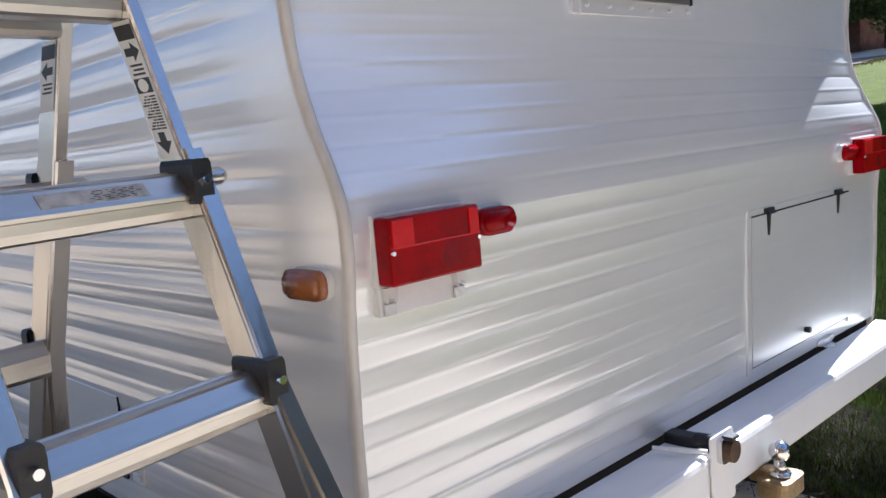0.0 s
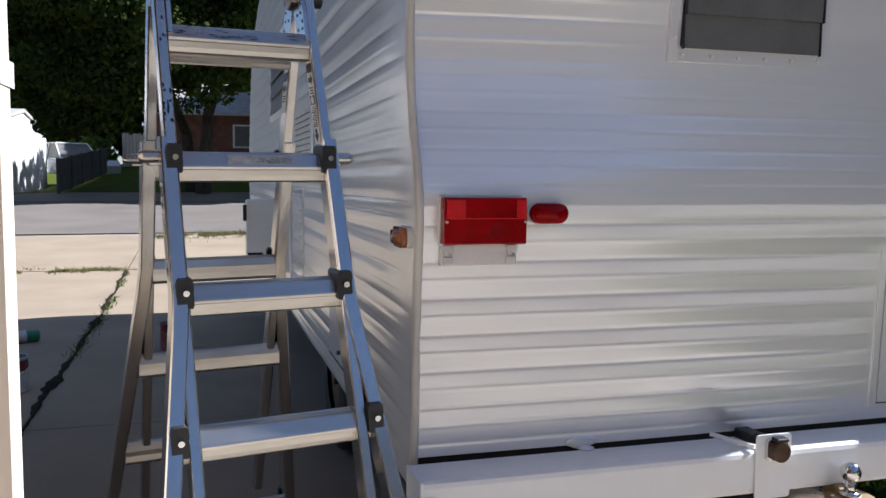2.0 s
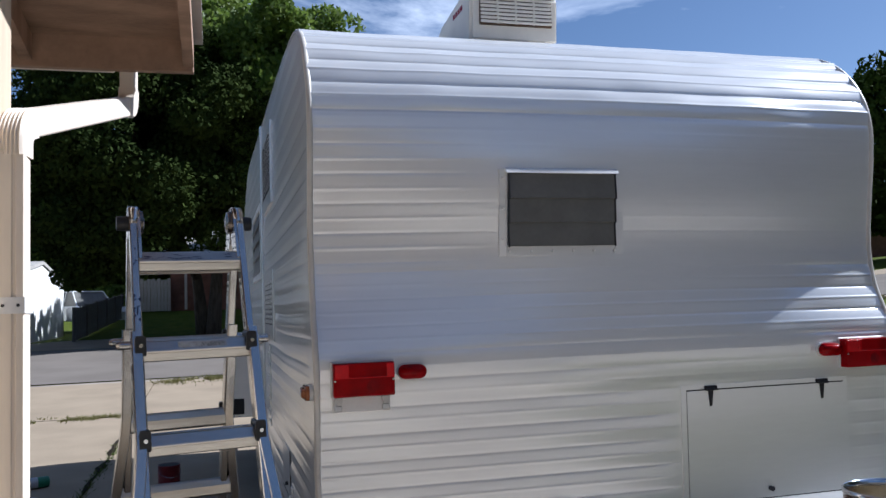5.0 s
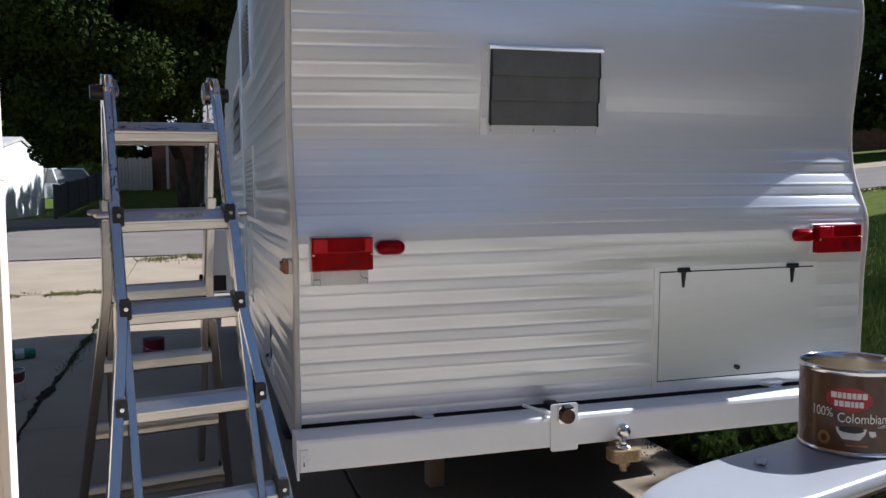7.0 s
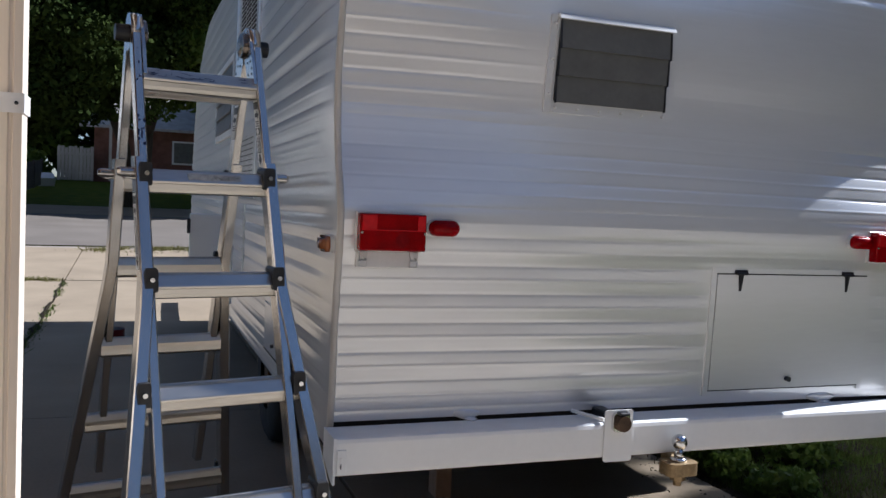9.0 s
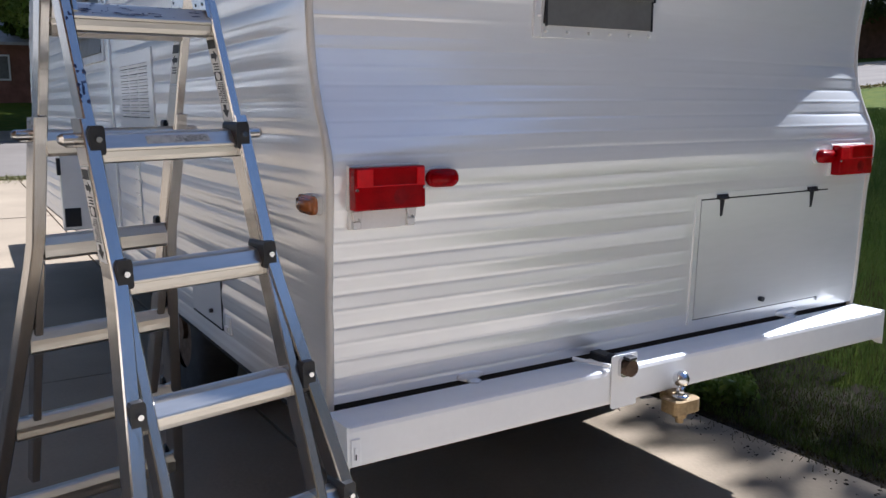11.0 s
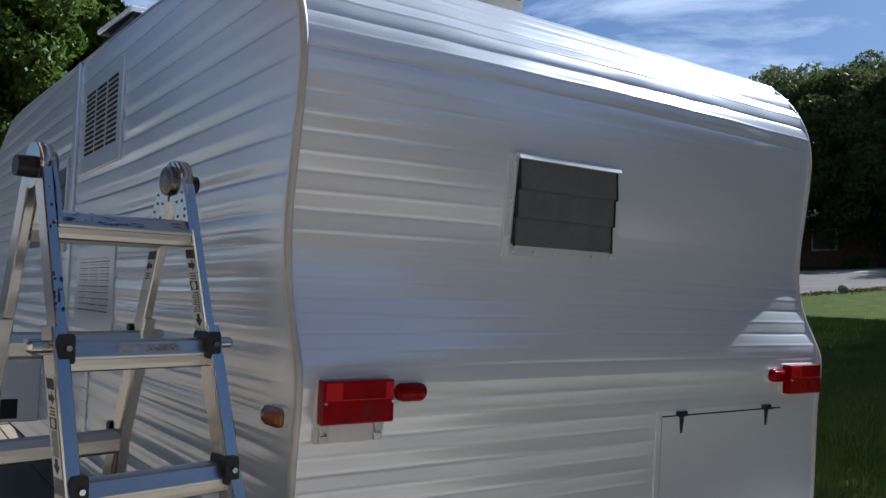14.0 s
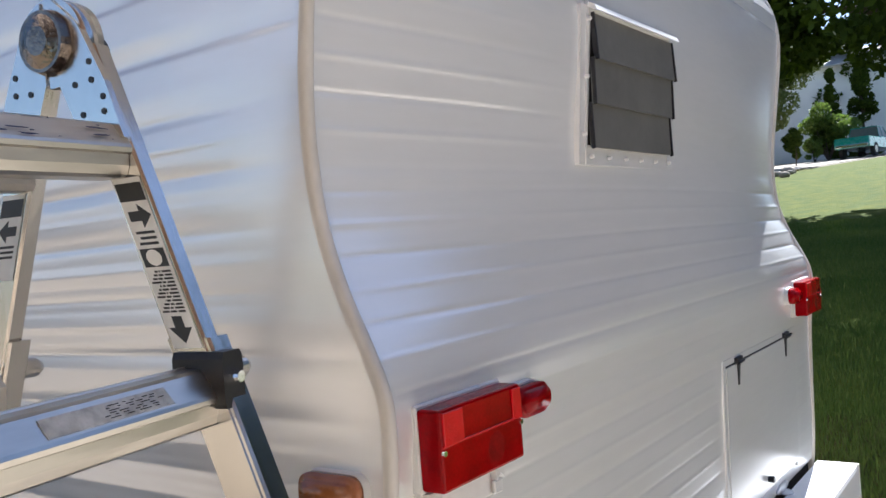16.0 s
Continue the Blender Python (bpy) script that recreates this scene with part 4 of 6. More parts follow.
# ---------------------------------------------------------------- folding ladder
def ladder():
    """A folding multi-position ladder: two flared frames joined by round hinges, rungs every 26 cm."""
    root = thing("folding_ladder", "aluminium folding step ladder standing open beside the trailer", "ladder", m=pose(-0.275, 0.226, 0, 0, -0.5, 9.5))
    HUB, LEAN = 1.652, 0.372

    def fy(z, side):
        return side * (0.035 + LEAN * (1.640 - z))

    def channel(x_z, side, w, d, parent, name, label="", face=1):
        """A box rail with small lips along its front and back."""
        bm = B()
        c = 0.003
        sec = [(-w / 2, -d / 2 + c), (-w / 2 + c, -d / 2), (w / 2 - c, -d / 2), (w / 2, -d / 2 + c),
               (w / 2, d / 2 - c), (w / 2 - c, d / 2), (-w / 2 + c, d / 2), (-w / 2, d / 2 - c)]
        rings = []
        for x, z in x_z:
            rings.append([bm.verts.new((x + a, fy(z, side) + b, z)) for a, b in sec])
        n = len(sec)
        for r0, r1 in zip(rings, rings[1:]):
            for i in range(n):
                bm.faces.new((r0[i], r0[(i + 1) % n], r1[(i + 1) % n], r1[i]))
        bm.faces.new(rings[0])
        bm.faces.new(rings[-1][::-1])
        bmesh.ops.recalc_face_normals(bm, faces=bm.faces[:])
        return part(name, bm, M_ALU, parent, label)

    def rung(z, side, half, name="rung", wide=0.054, parent=root, drop=0.019):
        """A fluted hollow rung with a flat tread."""
        bm = B()
        y = fy(z, side)
        k = side
        prof = [(0.50, 0.10), (0.42, 0.40), (0.34, 0.50), (0.25, 0.50), (0.22, 0.47), (-0.10, 0.46), (-0.20, 0.42), (-0.47, 0.06), (-0.50, 0.0), (-0.48, -0.08),
                (-0.41, -0.11), (-0.38, -0.30), (-0.31, -0.45), (-0.22, -0.50), (0.34, -0.50), (0.43, -0.38), (0.45, -0.12)]
        extrude_poly(bm, [(y - k * a * wide, z - drop + b * 0.062) for a, b in prof], "x", -half, half)
        return part(name, bm, M_RUNG, parent)

    ZS = [1.277, 1.020, 0.763, 0.505, 0.245]
    for side in (-1, 1):
        # straight inner rails
        for s in (-1, 1):
            channel([(s * 0.161, 0.30), (s * 0.161, HUB - 0.008)], side, 0.023, 0.050, root, "inner_rail")
            flare = [(s * 0.1665, 1.318), (s * 0.1665, 1.01), (s * 0.1720, 0.95), (s * 0.1950, 0.763), (s * 0.2860, 0.03)]
            channel(flare, side, 0.031, 0.060, root, "outer_rail")
            bm = B()
            box(bm, s * 0.286 - 0.02, s * 0.286 + 0.02, fy(0.02, side) - 0.036, fy(0.02, side) + 0.036, 0.0, 0.05, 0.006)
            part("rubber_foot", bm, M_BLACK, root)
        # rungs: one bare at the top of the inner frame, the rest on the outer frame
        r = rung(1.530, side, 0.149, wide=0.056, drop=0.006)
        if side < 0:
            random.seed(5)
            bm = B()
            for i in range(46):
                cx = random.uniform(-0.13, 0.13)
                u = random.uniform(0.0, 1.0)
                ay, az = -0.0112 - u * 0.0151, 1.524 + 0.0260 - u * 0.0223
                w, h = random.choice((random.uniform(0.001, 0.004), random.uniform(0.006, 0.018))), random.uniform(0.0005, 0.0018)
                vs = []
                for k in range(8):
                    a = k * 0.7854
                    f = random.uniform(0.55, 1.15)
                    vs.append(bm.verts.new((cx + w * f * math.cos(a), fy(1.53, -1) + ay + 0.59 * h * f * math.sin(a) - 0.0016, az + 0.80 * h * f * math.sin(a) + 0.0012)))
                bm.faces.new(vs)
            part("paint_spatter", bm, mat_spatter, r, "dark blue paint spatter")["kind"] = "stuff"
        for i, z in enumerate(ZS):
            half = 0.158 if z > 0.95 else 0.158 + (1.0 - z) * 0.125
            r = rung(z, side, half - 0.004)
            y = fy(z, side) + side * 0.034
            for s in (-1, 1):
                bm = B()
                x = s * half
                extrude_poly(bm, [(x + a, z + b) for a, b in ((-0.013, -0.031), (0.013, -0.031), (0.0155, -0.026), (0.0155, -0.006), (0.0145, 0.0), (0.0155, 0.008), (0.0145, 0.022), (0.011, 0.027), (-0.012, 0.027), (-0.0155, 0.020), (-0.0155, -0.026))],
                             "y", y - side * (0.064 if side < 0 else 0.014), y + side * 0.004)
                part("bracket", bm, M_BLACK, r, "black plastic corner bracket")
                bm = B()
                cyl(bm, (x, y + side * 0.004, z), (x, y + side * 0.014, z), 0.0075, 0.006, 12)
                part("bolt", bm, M_STEEL, r)
        # lock pins at the top of the outer frame
        for s in (-1, 1):
            bm = B()
            z, y = 1.278, fy(1.278, side)
            cyl(bm, (s * 0.17, y, z), (s * 0.214, y, z), 0.0125, n=18)
            cyl(bm, (s * 0.214, y, z), (s * 0.222, y, z), 0.0125, 0.008, n=18)
            tube(bm, [(s * 0.17, y + 0.02, z - 0.012), (s * 0.200, y + 0.022, z - 0.012), (s * 0.212, y + 0.010, z)], rring(0.006, 8))
            part("lock_pin", bm, M_ALU, root, "shiny spring lock pin")
    # hinges
    for s in (-1, 1):
        x = s * 0.161
        bm = B()
        cyl(bm, (s * 0.1432, 0, HUB), (s * 0.1730, 0, HUB), 0.050, n=36)
        hub = part("hinge", bm, M_ALU, root, "round aluminium ladder hinge", True)
        for o in hub.data.polygons:
            o.use_smooth = len(o.vertices) == 4
        for side in (-1, 1):
            bm = B()
            pts = [(0.010 * side, HUB + 0.046), (0.046 * side, HUB + 0.014), (fy(1.60, side) + side * 0.030, 1.60), (fy(1.535, side) + side * 0.028, 1.535), (fy(1.535, side) - side * 0.030, 1.530), (0.010 * side, HUB - 0.046)]
            extrude_poly(bm, pts, "x", s * 0.1406, s * 0.1494)
            part("hinge_plate", bm, M_ALU, hub)
            for z, j in ((1.566, -0.018), (1.566, 0.014), (1.582, 0.020), (1.600, -0.014), (1.602, 0.012), (1.622, 0.018)):
                yy = fy(z, side) + j * side
                bm = B()
                cyl(bm, (s * 0.1395, yy, z), (s * 0.142, yy, z), 0.0036, n=8)
                part("rivet", bm, M_BLACK, hub)
        bm = B()
        cyl(bm, (s * 0.142, 0, HUB), (s * 0.129, 0, HUB), 0.037, 0.034, 28)
        cyl(bm, (s * 0.129, 0, HUB), (s * 0.1245, 0, HUB), 0.030, 0.016, 28)
        part("hinge_disc", bm, M_WORN, hub, "scratched steel hinge disc")
        bm = B()
        cyl(bm, (s * 0.171, 0, HUB - 0.004), (s * 0.206, 0, HUB - 0.004), 0.024, 0.022, 18)
        part("hinge_knob", bm, M_BLACK, hub, "black plastic hinge knob")
    # warning labels on the rail faces that look to the west
    for side, x, z0, d, H in ((-1, 0.1493, 1.308, 0.024, 0.185), (1, 0.1493, 1.392, 0.024, 0.100), (-1, -0.1822, 1.040, 0.026, 0.185)):
        def flat(bm, pts, lift):
            vs = [bm.verts.new((x - lift, fy(z0 + q, side) + p, z0 + q)) for p, q in pts]
            f = bm.faces.new(vs)
            if f.normal.x > 0:
                f.normal_flip()
        bm = B()
        flat(bm, [(-d + 0.004, 0), (d - 0.004, 0), (d - 0.004, H), (-d + 0.004, H)], 0.0006)
        lab = part("warning_label", bm, M_LABEL, root, "white warning sticker with black arrows")
        bm = B()
        flat(bm, [(-0.019, H - 0.026), (0.019, H - 0.026), (0.019, H - 0.006), (-0.019, H - 0.006)], 0.0012)
        sg = -1 if side > 0 else 1
        flat(bm, [(sg * p, H + q) for p, q in ((0.014, -0.048), (-0.002, -0.048), (-0.002, -0.056), (-0.018, -0.042), (-0.002, -0.029), (-0.002, -0.037), (0.014, -0.037))], 0.0012)
        if H > 0.15:
            flat(bm, [(-0.017, H - 0.098), (0.017, H - 0.098), (0.017, H - 0.078), (-0.017, H - 0.078)], 0.0012)
        if H > 0.15:
            flat(bm, [(0, 0.005), (0.016, 0.022), (0.007, 0.022), (0.007, 0.034), (-0.007, 0.034), (-0.007, 0.022), (-0.016, 0.022)], 0.0012)
        for i in range(12 if H > 0.15 else 0):
            q = 0.038 + i * 0.0039
            for a_, b_ in ((-0.016, -0.006 + 0.003 * (i % 2)), (-0.004 + 0.003 * (i % 2), 0.005 - 0.002 * (i % 3)), (0.0065 - 0.002 * (i % 3), 0.016 - 0.003 * (i % 4))):
                flat(bm, [(a_, q), (b_, q), (b_, q + 0.0022), (a_, q + 0.0022)], 0.0012)
        for i in range(3):
            q = H - 0.074 + i * 0.006
            flat(bm, [(-0.014, q), (0.013 - 0.004 * (i % 2), q), (0.013 - 0.004 * (i % 2), q + 0.003), (-0.014, q + 0.003)], 0.0012)
        part("label_print", bm, M_INK, lab, "black printed arrows and bars")["kind"] = "stuff"
        if H < 0.15:
            continue
        bm = B()
        flat(bm, [(0.011 * math.cos(a_ * 0.5236), H - 0.088 + 0.009 * math.sin(a_ * 0.5236)) for a_ in range(12)], 0.0016)
        part("label_disc", bm, M_LABEL, lab)
    # worn paper sticker on the tread of the front rung
    bm = B()
    y, z = fy(1.277, -1), 1.258
    vs = [bm.verts.new(p) for p in ((-0.052, y - 0.0238, z + 0.0060), (0.088, y - 0.0238, z + 0.0060), (0.084, y - 0.0142, z + 0.0220), (-0.054, y - 0.0142, z + 0.0220))]
    f = bm.faces.new(vs)
    r3 = bmesh.ops.extrude_face_region(bm, geom=[f])
    bmesh.ops.translate(bm, verts=[e for e in r3["geom"] if isinstance(e, bmesh.types.BMVert)], vec=(0, -0.0006, 0.0004))
    bmesh.ops.recalc_face_normals(bm, faces=bm.faces[:])
    st = part("rung_label", bm, M_OLDLABEL, root, "worn grey paper sticker on the tread")
    random.seed(19)
    bm = B()
    for i in range(6):
        x = 0.004 + random.uniform(0.0, 0.012)
        while x < 0.072:
            w = random.uniform(0.003, 0.014)
            u, du = 0.14 + 0.125 * i, 0.045
            bm.faces.new([bm.verts.new((a, y - 0.0238 + 0.0096 * b - 0.0013, z + 0.006 + 0.016 * b + 0.0008)) for a, b in ((x, u), (x + w, u), (x + w, u + du), (x, u + du))])
            x += w + random.uniform(0.002, 0.012)
    part("label_print", bm, M_INK, st, "faded printed bars")["kind"] = "stuff"
    # sticker on the inner face of the rear rung
    bm = B()
    y = fy(1.277, 1) - 0.026
    box(bm, -0.125, -0.072, y - 0.0012, y + 0.002, 1.262, 1.274, 0.0003)
    st = part("rung_label", bm, M_LABEL, root, "worn white sticker")
    bm = B()
    for i in range(3):
        box(bm, -0.115, -0.078 - 0.004 * (i % 2), y - 0.0018, y - 0.001, 1.2645 + i * 0.0033, 1.2663 + i * 0.0033, 0)
    part("label_print", bm, M_INK, st, "black printed bars")["kind"] = "stuff"
    # dried paint on the rail that faces the drive
    random.seed(8)
    bm = B()
    for i in range(24):
        z = random.choice((random.uniform(1.345, 1.425), random.uniform(1.345, 1.425), random.uniform(1.345, 1.425), random.uniform(1.45, 1.61)))
        x = -0.161 + random.uniform(-0.0105, 0.0105)
        w, h = random.uniform(0.001, 0.004), random.uniform(0.0015, 0.007)
        yy = fy(z, -1) - 0.025
        vs = [bm.verts.new((x + w * math.cos(a) * random.uniform(0.6, 1.1), yy - 0.0006 + LEAN * h * math.sin(a), z + h * math.sin(a))) for a in [k * 0.7854 for k in range(8)]]
        for v in vs:
            v.co.x = max(-0.1722, min(-0.1498, v.co.x))
        bm.faces.new(vs)
    part("paint_spatter", bm, mat_spatter, root, "dark blue paint spatter")["kind"] = "stuff"


mat_spatter = mat("dark_blue_spatter", (0.02, 0.03, 0.09), 0.5, 0.0, 0.2, 20, (1, 1, 1), 0, 60)
ladder()


# ---------------------------------------------------------------- porch of the house
house = thing("house", "brown-painted house porch with an open eave", "house")
EZ, EY, EX = 2.305, 0.85, -0.27      # underside of the fascia, its plane, the gable edge


def roof_line(y):
    return EZ + 0.10 + (EY - y) * 0.16


for i in range(9):
    bm = B()
    a = -7.5
    ya, yb = -6 + (EY + 6) * i / 9, -6 + (EY + 6) * (i + 1) / 9
    v = [(a, ya, roof_line(ya) + 0.02), (EX - 0.03, ya, roof_line(ya) + 0.02), (EX - 0.03, yb - 0.006, roof_line(yb) + 0.02), (a, yb - 0.006, roof_line(yb) + 0.02)]
    lo = [bm.verts.new(p) for p in v]
    hi = [bm.verts.new((p[0], p[1], p[2] + 0.02)) for p in v]
    bm.faces.new(lo[::-1]), bm.faces.new(hi)
    for k in range(4):
        bm.faces.new((lo[k], lo[(k + 1) % 4], hi[(k + 1) % 4], hi[k]))
    part("roof_board", bm, M_SOFFIT, house, "stained brown roof board")
bm = B()
v = [(-7.6, -6.05, roof_line(-6.05) + 0.046), (EX + 0.035, -6.05, roof_line(-6.05) + 0.046), (EX + 0.035, EY + 0.05, roof_line(EY + 0.05) + 0.046), (-7.6, EY + 0.05, roof_line(EY + 0.05) + 0.046)]
lo = [bm.verts.new(p) for p in v]
hi = [bm.verts.new((p[0], p[1], p[2] + 0.025)) for p in v]
bm.faces.new(lo[::-1]), bm.faces.new(hi)
for k in range(4):
    bm.faces.new((lo[k], lo[(k + 1) % 4], hi[(k + 1) % 4], hi[k]))
part("roof_shingles", bm, M_SHINGLE, house)
bm = B()
box(bm, -7.5, EX, EY - 0.035, EY, EZ, EZ + 0.14, 0.003)
part("fascia", bm, M_SOFFIT, house, "brown fascia board")
for x in (EX - 0.02, -0.87, -1.48, -2.09, -2.7, -3.3):
    bm = B()
    extrude_poly(bm, [(-5.9, roof_line(-5.9) + 0.018), (EY - 0.036, roof_line(EY) + 0.02), (EY - 0.036, EZ + 0.02), (-5.9, roof_line(-5.9) - 0.10)], "x", x - 0.02, x + 0.02)
    part("rafter", bm, M_SOFFIT, house)
bm = B()
box(bm, -7.5, -0.62, -0.36, -0.22, roof_line(-0.29) - 0.26, roof_line(-0.29) - 0.105, 0.004)
part("beam", bm, M_WOOD, house)
bm = B()
box(bm, -0.815, -0.724, -0.374, -0.190, 0.0, roof_line(-0.29) - 0.265, 0.006)
part("post", bm, M_WOOD, house, "brown painted porch post")
# cream strip over the post's east side, its sunlight put into the colour
bm = B()
box(bm, -0.7235, -0.7060, -0.360, -0.195, 0.0, roof_line(-0.29) - 0.27, 0.002)
part("post_sunny_strip", bm, M_CREAM, house, "cream strip painting the sunlit side of the post")
# walls out of view; the far one is added to dim the reflections
bm = B()
box(bm, -4.6, -4.4, -6.0, 0.78, 0.0, 2.36, 0.0)
box(bm, -4.4, -0.6, -6.0, -5.8, 0.0, 2.9, 0.0)
box(bm, -4.6, 5.0, -10.2, -10.0, 0.0, 3.4, 0.0)
part("wall", bm, M_PALEBRICK, house, "tan brick house wall, unseen, shaping the trailer's reflections")
# unseen dark walls added to block bright lawn and sky from the reflections
bm = B()
box(bm, 5.0, 24.0, -10.2, -10.0, 0.0, 5.4, 0.0)
box(bm, 24.0, 24.2, -10.2, -0.4, 0.0, 7.2, 0.0)
part("wall", bm, M_UNSEEN_WALL, house, "slate grey wall out of view, added to darken reflections")
bm = B()
box(bm, -7.5, EX - 0.3, EY + 0.002, EY + 0.10, EZ + 0.02, EZ + 0.12, 0.008)
part("gutter", bm, M_PIPE, house, "cream rain gutter")
# downspout: outlet, sloping run, ribbed elbow and the drop along the post
DX, DY, HX, HY = -0.676, -0.292, 0.133, 0.991


def sweep(path, section):
    """Sweeps a section along a path (run, height) in the upright plane of the sloping pipe."""
    bm = B()
    rings = []
    for k, (q, z) in enumerate(path):
        a, b = path[max(0, k - 1)], path[min(len(path) - 1, k + 1)]
        d = math.hypot(b[0] - a[0], b[1] - a[1])
        tq, tz = (b[0] - a[0]) / d, (b[1] - a[1]) / d
        rings.append([bm.verts.new((DX + HX * (q - v * tz) + HY * u, DY + HY * (q - v * tz) - HX * u, z + v * tq)) for u, v in section])
    n = len(section)
    for r0, r1 in zip(rings, rings[1:]):
        for k in range(n):
            bm.faces.new((r0[k], r0[(k + 1) % n], r1[(k + 1) % n], r1[k]))
    bm.faces.new(rings[0][::-1]), bm.faces.new(rings[-1])
    bmesh.ops.recalc_face_normals(bm, faces=bm.faces[:])
    return bm


BOX = rrect(0.056, 0.074, 0.009, 3)
RIBS = [(0.0305, -0.037), (0.0305, 0.034)] + [(0.028 - 0.056 * k / 12, 0.0405 if k % 2 else 0.0365) for k in range(13)] + [(-0.0305, 0.034), (-0.0305, -0.037)]
bend = [(0.058 * (1 - math.cos(radians(f))), 1.800 + 0.058 * math.sin(radians(f))) for f in range(0, 75, 8)]
end_q, end_z = bend[-1][0] + 1.085, bend[-1][1] + 1.085 * 0.283
pipe = part("downspout", sweep([bend[-1], (bend[-1][0] + 0.02, bend[-1][1] + 0.02 * 0.283), (end_q, end_z)], BOX), M_PIPE, house, "cream metal downspout strapped to the post")
part("elbow", sweep([(0.0, 1.765)] + bend + [(bend[-1][0] + 0.03, bend[-1][1] + 0.0085)], RIBS), M_PIPE, pipe, "ribbed elbow")
up_bend = [(end_q + 0.055 * math.sin(radians(f - 16)) + 0.055 * math.sin(radians(16)), end_z + 0.058 * (math.cos(radians(16)) - math.cos(radians(f)))) for f in range(16, 91, 12)]
part("elbow", sweep([(end_q - 0.03, end_z - 0.0085)] + up_bend + [(up_bend[-1][0] + 0.002, up_bend[-1][1] + 0.03)], [(u, -v) for u, v in RIBS[::-1]]), M_PIPE, pipe, "ribbed elbow")
part("outlet", sweep([(up_bend[-1][0] + 0.002, up_bend[-1][1] + 0.02), (up_bend[-1][0] + 0.002, EZ + 0.04)], BOX), M_PIPE, pipe)
bm = B()
extrude_poly(bm, [(DX + a, DY + b) for a, b in ((0.026, 0.037), (0.028, 0.034), (0.028, -0.034), (0.026, -0.037), (0.010, -0.037), (0.007, -0.032), (0.002, -0.032), (-0.001, -0.037), (-0.026, -0.037), (-0.028, -0.034), (-0.028, 0.034), (-0.026, 0.037))], "z", 0.12, 1.775)
part("drop_pipe", bm, M_PIPE, pipe)
bm = B()
extrude_poly(bm, [(-0.676 + a, -0.292 + b) for a, b in ((-0.045, -0.0345), (-0.031, -0.0405), (0.0305, -0.0405), (0.0315, 0.052), (0.0287, 0.052), (0.0287, -0.0378), (-0.029, -0.0378), (-0.043, -0.0305))], "z", 1.376, 1.416)
part("strap", bm, M_STRAP, pipe, "white pipe strap")
bm = B()
for x in (-0.694, -0.660):
    bm = B()
    cyl(bm, (x, -0.332, 1.396), (x, -0.3355, 1.396), 0.004, n=8)
    part("strap_screw", bm, M_HINGE, pipe)


# ---------------------------------------------------------------- loose things near the trailer
def paint_can(x, y, name, label, body, lid, r=0.084, h=0.19, band=None):
    """A metal paint can with rolled rims, a lid and a wire bail."""
    root = thing(name, label, "paint can", "paint cans on the drive", m=pose(x, y, 0.0, 0, 0, 20))
    bm = B()
    n = 32
    prof = [(r * 0.97, 0.0), (r * 1.02, 0.003), (r * 1.02, 0.010), (r, 0.014), (r, h - 0.014), (r * 1.02, h - 0.010), (r * 1.02, h - 0.002), (r * 0.98, h), (r * 0.93, h - 0.004)]
    rings = [[bm.verts.new((a * math.cos(2 * math.pi * i / n), a * math.sin(2 * math.pi * i / n), z)) for a, z in prof] for i in range(n)]
    for i in range(n):
        for j in range(len(prof) - 1):
            bm.faces.new((rings[i][j], rings[(i + 1) % n][j], rings[(i + 1) % n][j + 1], rings[i][j + 1]))
    bm.faces.new([rings[i][0] for i in range(n)][::-1])
    bmesh.ops.recalc_face_normals(bm, faces=bm.faces[:])
    part("can_body", bm, body, root, "", True)
    bm = B()
    cyl(bm, (0, 0, h - 0.008), (0, 0, h - 0.002), r * 0.94, n=32)
    part("lid", bm, lid, root)
    if band is not None:
        bm = B()
        cyl(bm, (0, 0, h * 0.62), (0, 0, h - 0.016), r * 1.004, n=32, caps=False)
        bmesh.ops.delete(bm, geom=[f for f in bm.faces if f.calc_center_median().x < -0.01], context="FACES")
        part("paper_label", bm, band, root)
    bm = B()
    tube(bm, [(r * 1.03 * math.cos(a), -abs(r * 1.02 * math.sin(a)) - 0.001, h - 0.04 - 0.05 * math.sin(a)) for a in [math.pi * i / 12 for i in range(13)]], rring(0.0018, 6))
    part("bail", bm, M_STEEL, root)
    return root


M_REDPAINT = mat("red_can_paint", (0.17, 0.008, 0.014), 0.4, 0.0, 0.2, 20, (1, 1, 1), 0.05, 80)
M_DKRED = mat("dark_red_label", (0.20, 0.03, 0.04), 0.5, 0.0, 0.2, 20, (1, 1, 1), 0.05, 80)
M_WHITECAN = mat("grey_can_label", (0.62, 0.62, 0.64), 0.5, 0.0, 0.25, 20, (1, 1, 1), 0.05, 80)
M_GREENPL = mat("green_plastic", (0.03, 0.22, 0.12), 0.4, 0.0, 0.2, 20, (1, 1, 1), 0.05, 80)
paint_can(-0.56, 4.42, "paint_can", "red paint can with a dark spattered lid on the concrete", M_REDPAINT, M_BLACK, band=None)
paint_can(-1.40, 3.42, "paint_can", "grey-white paint can with a dark red label band", M_WHITECAN, M_BLACK, r=0.088, h=0.20, band=M_DKRED)

root = thing("spray_bottle", "green plastic bottle lying on the concrete", "bottle", m=pose(-1.62, 4.88, 0.045, 90, 0, -65))
bm = B()
n = 24
prof = [(0.0, -0.12), (0.036, -0.12), (0.043, -0.112), (0.043, 0.04), (0.036, 0.075), (0.018, 0.095)]
rings = [[bm.verts.new((a * math.cos(2 * math.pi * i / n), a * math.sin(2 * math.pi * i / n), z)) for a, z in prof[1:]] for i in range(n)]
